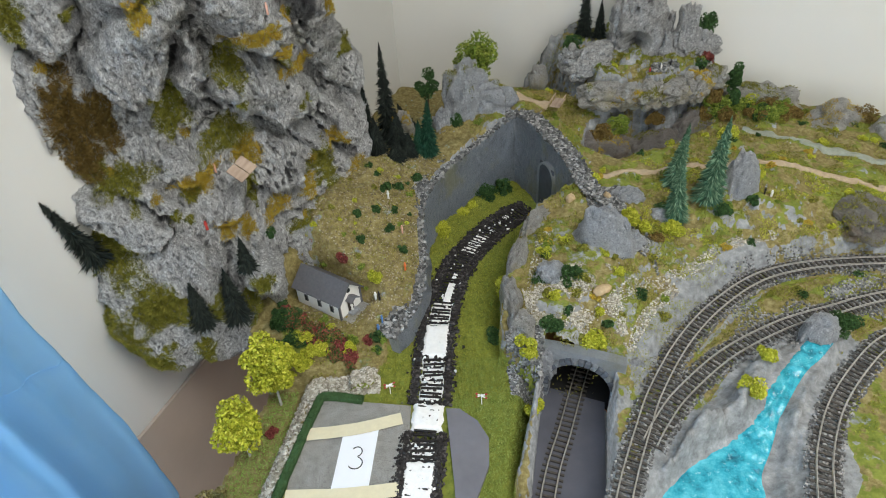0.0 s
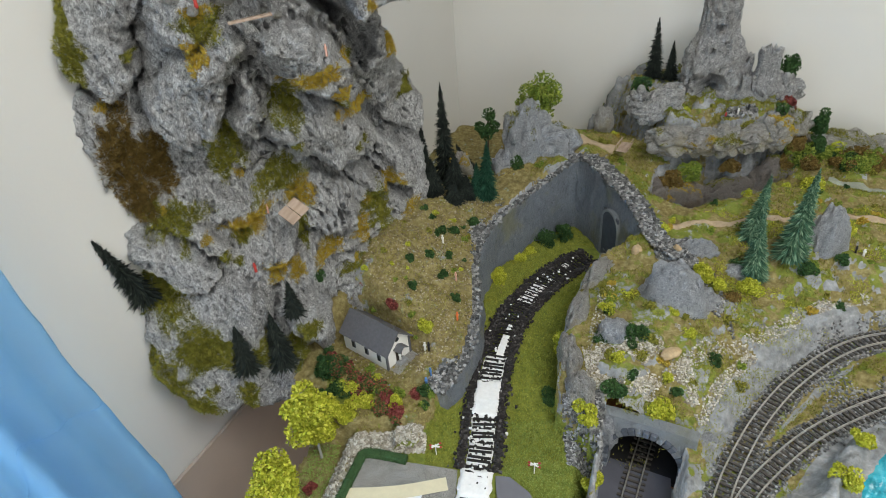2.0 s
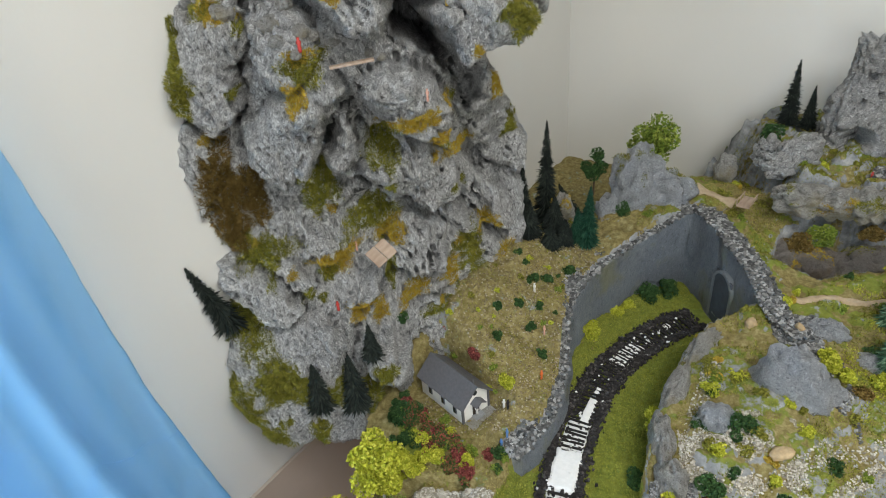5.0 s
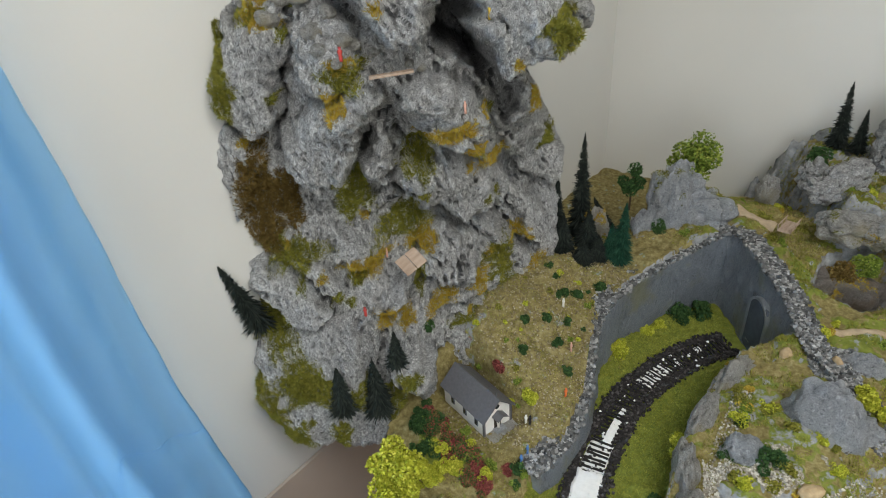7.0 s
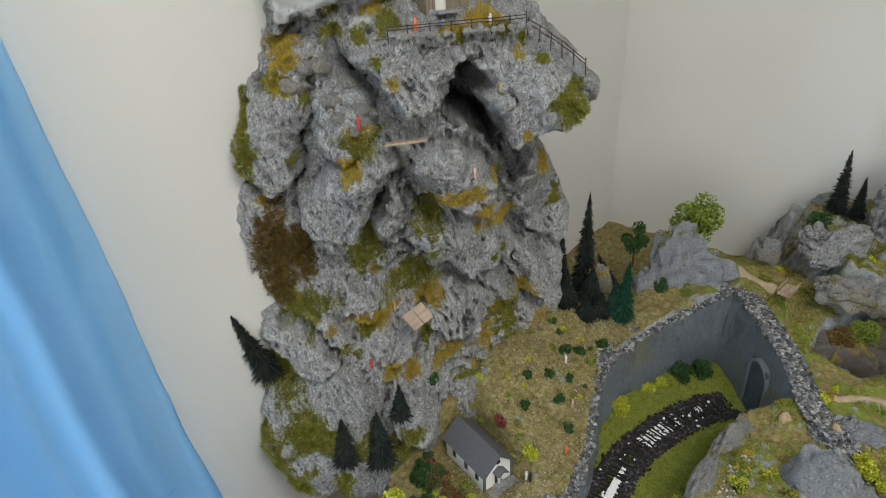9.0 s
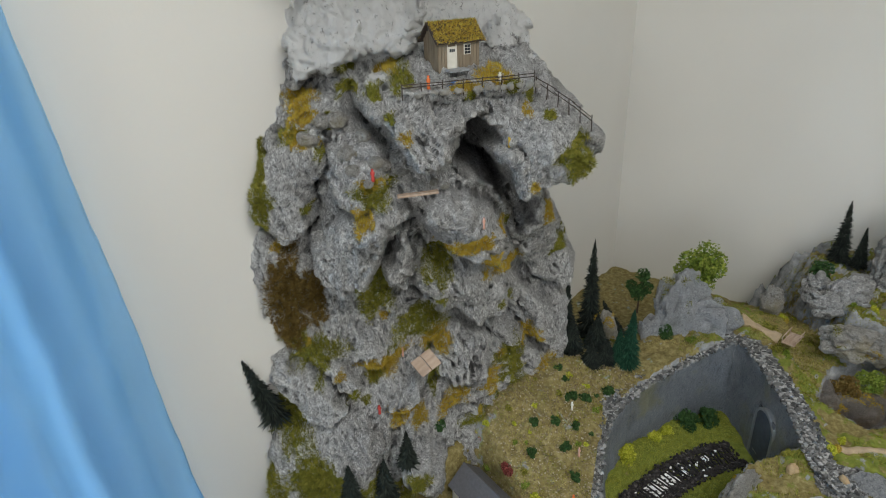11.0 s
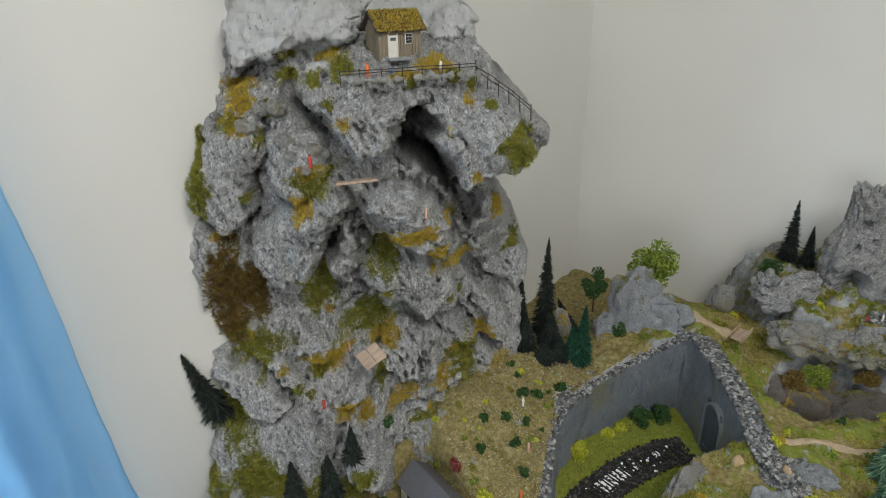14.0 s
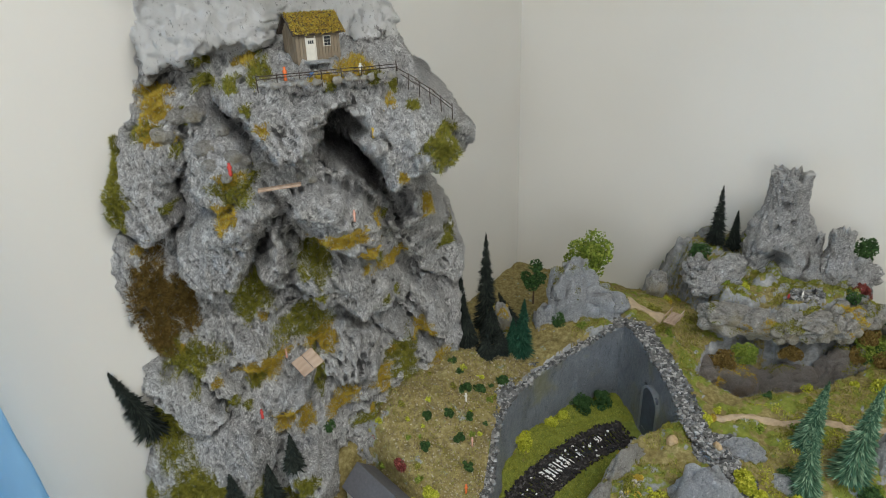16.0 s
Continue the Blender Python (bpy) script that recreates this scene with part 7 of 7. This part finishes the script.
# ---- figurines: plain pegs ----
def figurine(at, colour, h=0.017, tilt=(0, 0), seed=0):
    mat = PEG.setdefault(colour, plain("peg_paint", colour, 0.5, 0.08, 300, 0.1))
    bm = bmesh.new()
    prof = [(0.0, 0.0), (.0021, 0.0), (.0019, .25), (.0016, .45), (.0026, .60), (.0025, .72), (.0010, .80), (.0017, .87), (.0016, .95), (0.0, 1.0)]
    rings = [[bm.verts.new((r * math.cos(a * math.pi / 5), r * 0.75 * math.sin(a * math.pi / 5), z * h)) for a in range(10)] for r, z in prof[1:-1]]
    for a, b in zip(rings, rings[1:]):
        for k in range(10):
            bm.faces.new((a[k], a[(k + 1) % 10], b[(k + 1) % 10], b[k]))
    bm.faces.new(rings[0][::-1])
    bm.faces.new(rings[-1])
    ob = part("figurine", bm, mat, None, smooth=True)
    ob.matrix_basis = pose(at[0], at[1], at[2], tilt[0], tilt[1], seed * 57)
    word = NAMES.get(colour, "coloured")
    return tagged(ob, f"tiny plain {word} model figurine", "figurine", "model figurines")


PEG = {}
ORANGE_, BLUE_, RED_, WHITE_, BLACK_, PINK_, YEL_ = (.75, .18, .05), (.10, .22, .48), (.5, .06, .05), (.75, .74, .70), (.02, .02, .025), (.70, .40, .32), (.62, .42, .06)
NAMES = {ORANGE_: "orange", BLUE_: "blue", RED_: "red", WHITE_: "white", BLACK_: "black", PINK_: "pale pink", YEL_: "yellow"}
for k, (x, y, c) in enumerate(((-.024, .441, WHITE_), (-.018, .438, BLACK_), (-.014, .398, BLUE_), (-.020, .385, BLUE_), (.024, .486, ORANGE_), (.022, .555, PINK_), (.0, .63, WHITE_))):
    figurine(on(x, y, -.0005), c, seed=k)
figurine((-.0615, .4335, .0325), WHITE_, .014, seed=3)
for k, (s, z, c) in enumerate(((-.046, .548, RED_), (.082, .469, PINK_), (-.024, .256, PINK_), (-.062, .206, RED_))):
    figurine(cliff(s, z)[0] + FRONT * .003, c, .015, seed=10 + k)
figurine(W(.925, .176, .634), ORANGE_, seed=20)
figurine(W(.905, .186, .634), BLUE_, .013, (50, 0), seed=21)
figurine(W(.848, .218, .634), WHITE_, .013, seed=22)
figurine(W(.772, .20, .64), YEL_, .013, seed=23)
figurine(cliff(.113, .566)[0] + FRONT * .002, YEL_, seed=24)
figurine(cliff(.226, .527)[0] + FRONT * .003 - Vector((0, 0, .008)), BLUE_, .016, (20, 0), seed=25)
for k, (x, y, c) in enumerate(((.555, .895, WHITE_), (.575, .90, BLACK_), (.535, .90, RED_), (.645, .585, BLACK_), (.655, .58, WHITE_))):
    figurine(on(x, y), c, .014, seed=30 + k)
gravel(0.53, 0.595, 0.885, 0.918, 500, .0045, 708, "broken grey paving before the castle", lambda x, y: np.hypot((x - .562) / .032, (y - .902) / .016) < 1, M_CHIPS)


# ---- curtain ----
def curtain():
    m = Nodes("sky_blue_curtain", 0.6, spec=0.3)
    weave = m.noise(900, 2, 0.5)
    m.colour(m.ramp(m.noise(5, 3, 0.5), [(0.3, (0.30, 0.54, 0.82)), (0.7, (0.38, 0.62, 0.88))]))
    m.bump(weave, 0.15, 0.0005)
    tr = m.put("ShaderNodeBsdfTranslucent", Color=(0.66, 0.86, 1.0, 1))
    mx = m.put("ShaderNodeMixShader", Fac=0.8)
    out = m.tree.nodes["Material Output"]
    m.wire(m.bsdf.outputs[0], mx.inputs[1])
    m.wire(tr.outputs[0], mx.inputs[2])
    m.wire(mx.outputs[0], out.inputs["Surface"])
    nu, nz, vs = 150, 110, []
    zs = np.linspace(-0.165, 1.50, nz)
    for z in zs:
        edge = float(np.interp(z, [-.165, -.14, .02, .06, .16, .23, .36, .50, .59, .71, .80, 1.5], [1.215, 1.188, 1.199, 1.206, 1.222, 1.232, 1.243, 1.250, 1.261, 1.272, 1.28, 1.30]))
        for i in range(nu):
            s = i / (nu - 1)
            u = edge + 0.80 * s ** 1.15
            fold = 0.030 * math.sin(s * 34 + 0.7 * math.sin(z * 3.1) + 0.5) * min(1, s * 7) + 0.010 * math.sin(s * 71 + z * 4)
            flare = 0.045 + 0.055 * max(0, 0.5 - z) + 0.05 * s
            crease = 0.0060 * noise.fractal(Vector((u * 13 + z * 4, z * 11, 3.0)), 0.7, 2.0, 4) + 0.0035 * noise.ridged_multi_fractal(Vector((u * 9 + z * 6, z * 5, 8.0)), 0.9, 2.1, 3, 0.9, 2.0)
            tuck = -0.004 * math.exp(-((z - 0.175) / 0.004) ** 2)
            vs.append(tuple(W(u, flare + fold * (0.75 + 0.5 * max(0, .6 - z)) + crease + tuck, z)))
    fs = [(k * nu + i, k * nu + i + 1, (k + 1) * nu + i + 1, (k + 1) * nu + i) for k in range(nz - 1) for i in range(nu - 1)]
    base = empty("curtain", pose(0, 0, 0), "sky blue translucent curtain hanging in loose folds", "curtain")
    cloth = solid("cloth", vs, fs, m.mat, base, smooth=True)
    mod = cloth.modifiers.new("thickness", "SOLIDIFY")
    mod.thickness = 0.0012
    hem = []
    for i in range(0, nu, 1):
        k = int(np.argmin(np.abs(zs - 0.175)))
        hem.append(np.array(vs[k * nu + i]) + np.array(list(OUT)) * 0.0012)
    v, f = swept(np.array(hem), [(-.0006, -.001), (.0006, -.001), (.0006, .001), (-.0006, .001)])
    solid("hem_seam", v, f, m.mat, base, "stitched hem seam")
    part("curtain_rail", rod_bm(W(1.20, .07, 1.505), W(2.9, .07, 1.505), .009, .009, 12), M_WHITE, base)


curtain()


# ---- boards and legs under the layout ----
def frame_board(name, a, b, z0, z1, mat, label, thick=0.012):
    a, b = Vector((*a, 0)), Vector((*b, 0))
    d = b - a
    rot = Matrix.Rotation(math.atan2(d.y, d.x), 4, "Z")
    c = (a + b) / 2
    tagged(part(name, box_bm((d.length, thick, z1 - z0), (c.x, c.y, (z0 + z1) / 2), rot, 0.001), mat, None), label, "board", kind="structure")


EDGE_LINE = [(-.256, -.03), (-.230, .15), (-.199, .26), (-.180, .33), (-.215, .42), (-.20, .52)]
for a, b in zip(EDGE_LINE, EDGE_LINE[1:]):
    frame_board("fascia_board", a, b, -0.17, -0.040, M_ORANGE, "orange-brown board along the layout's edge")
deck = part("layout_board", box_bm((1.30, 1.0, 0.03), (0.46, 0.45, -0.15), None, 0.002), M_ORANGE, None)
tagged(deck, "orange-brown baseboard under the layout", "baseboard", kind="structure")
for x, y in ((-.12, .03), (1.05, .03), (1.0, .80), (.0, .85)):
    leg = part("table_leg", box_bm((.05, .05, .76), (x, y, -.54), None, .002), M_WOOD, None)
    tagged(leg, "square wooden leg under the baseboard", "leg")
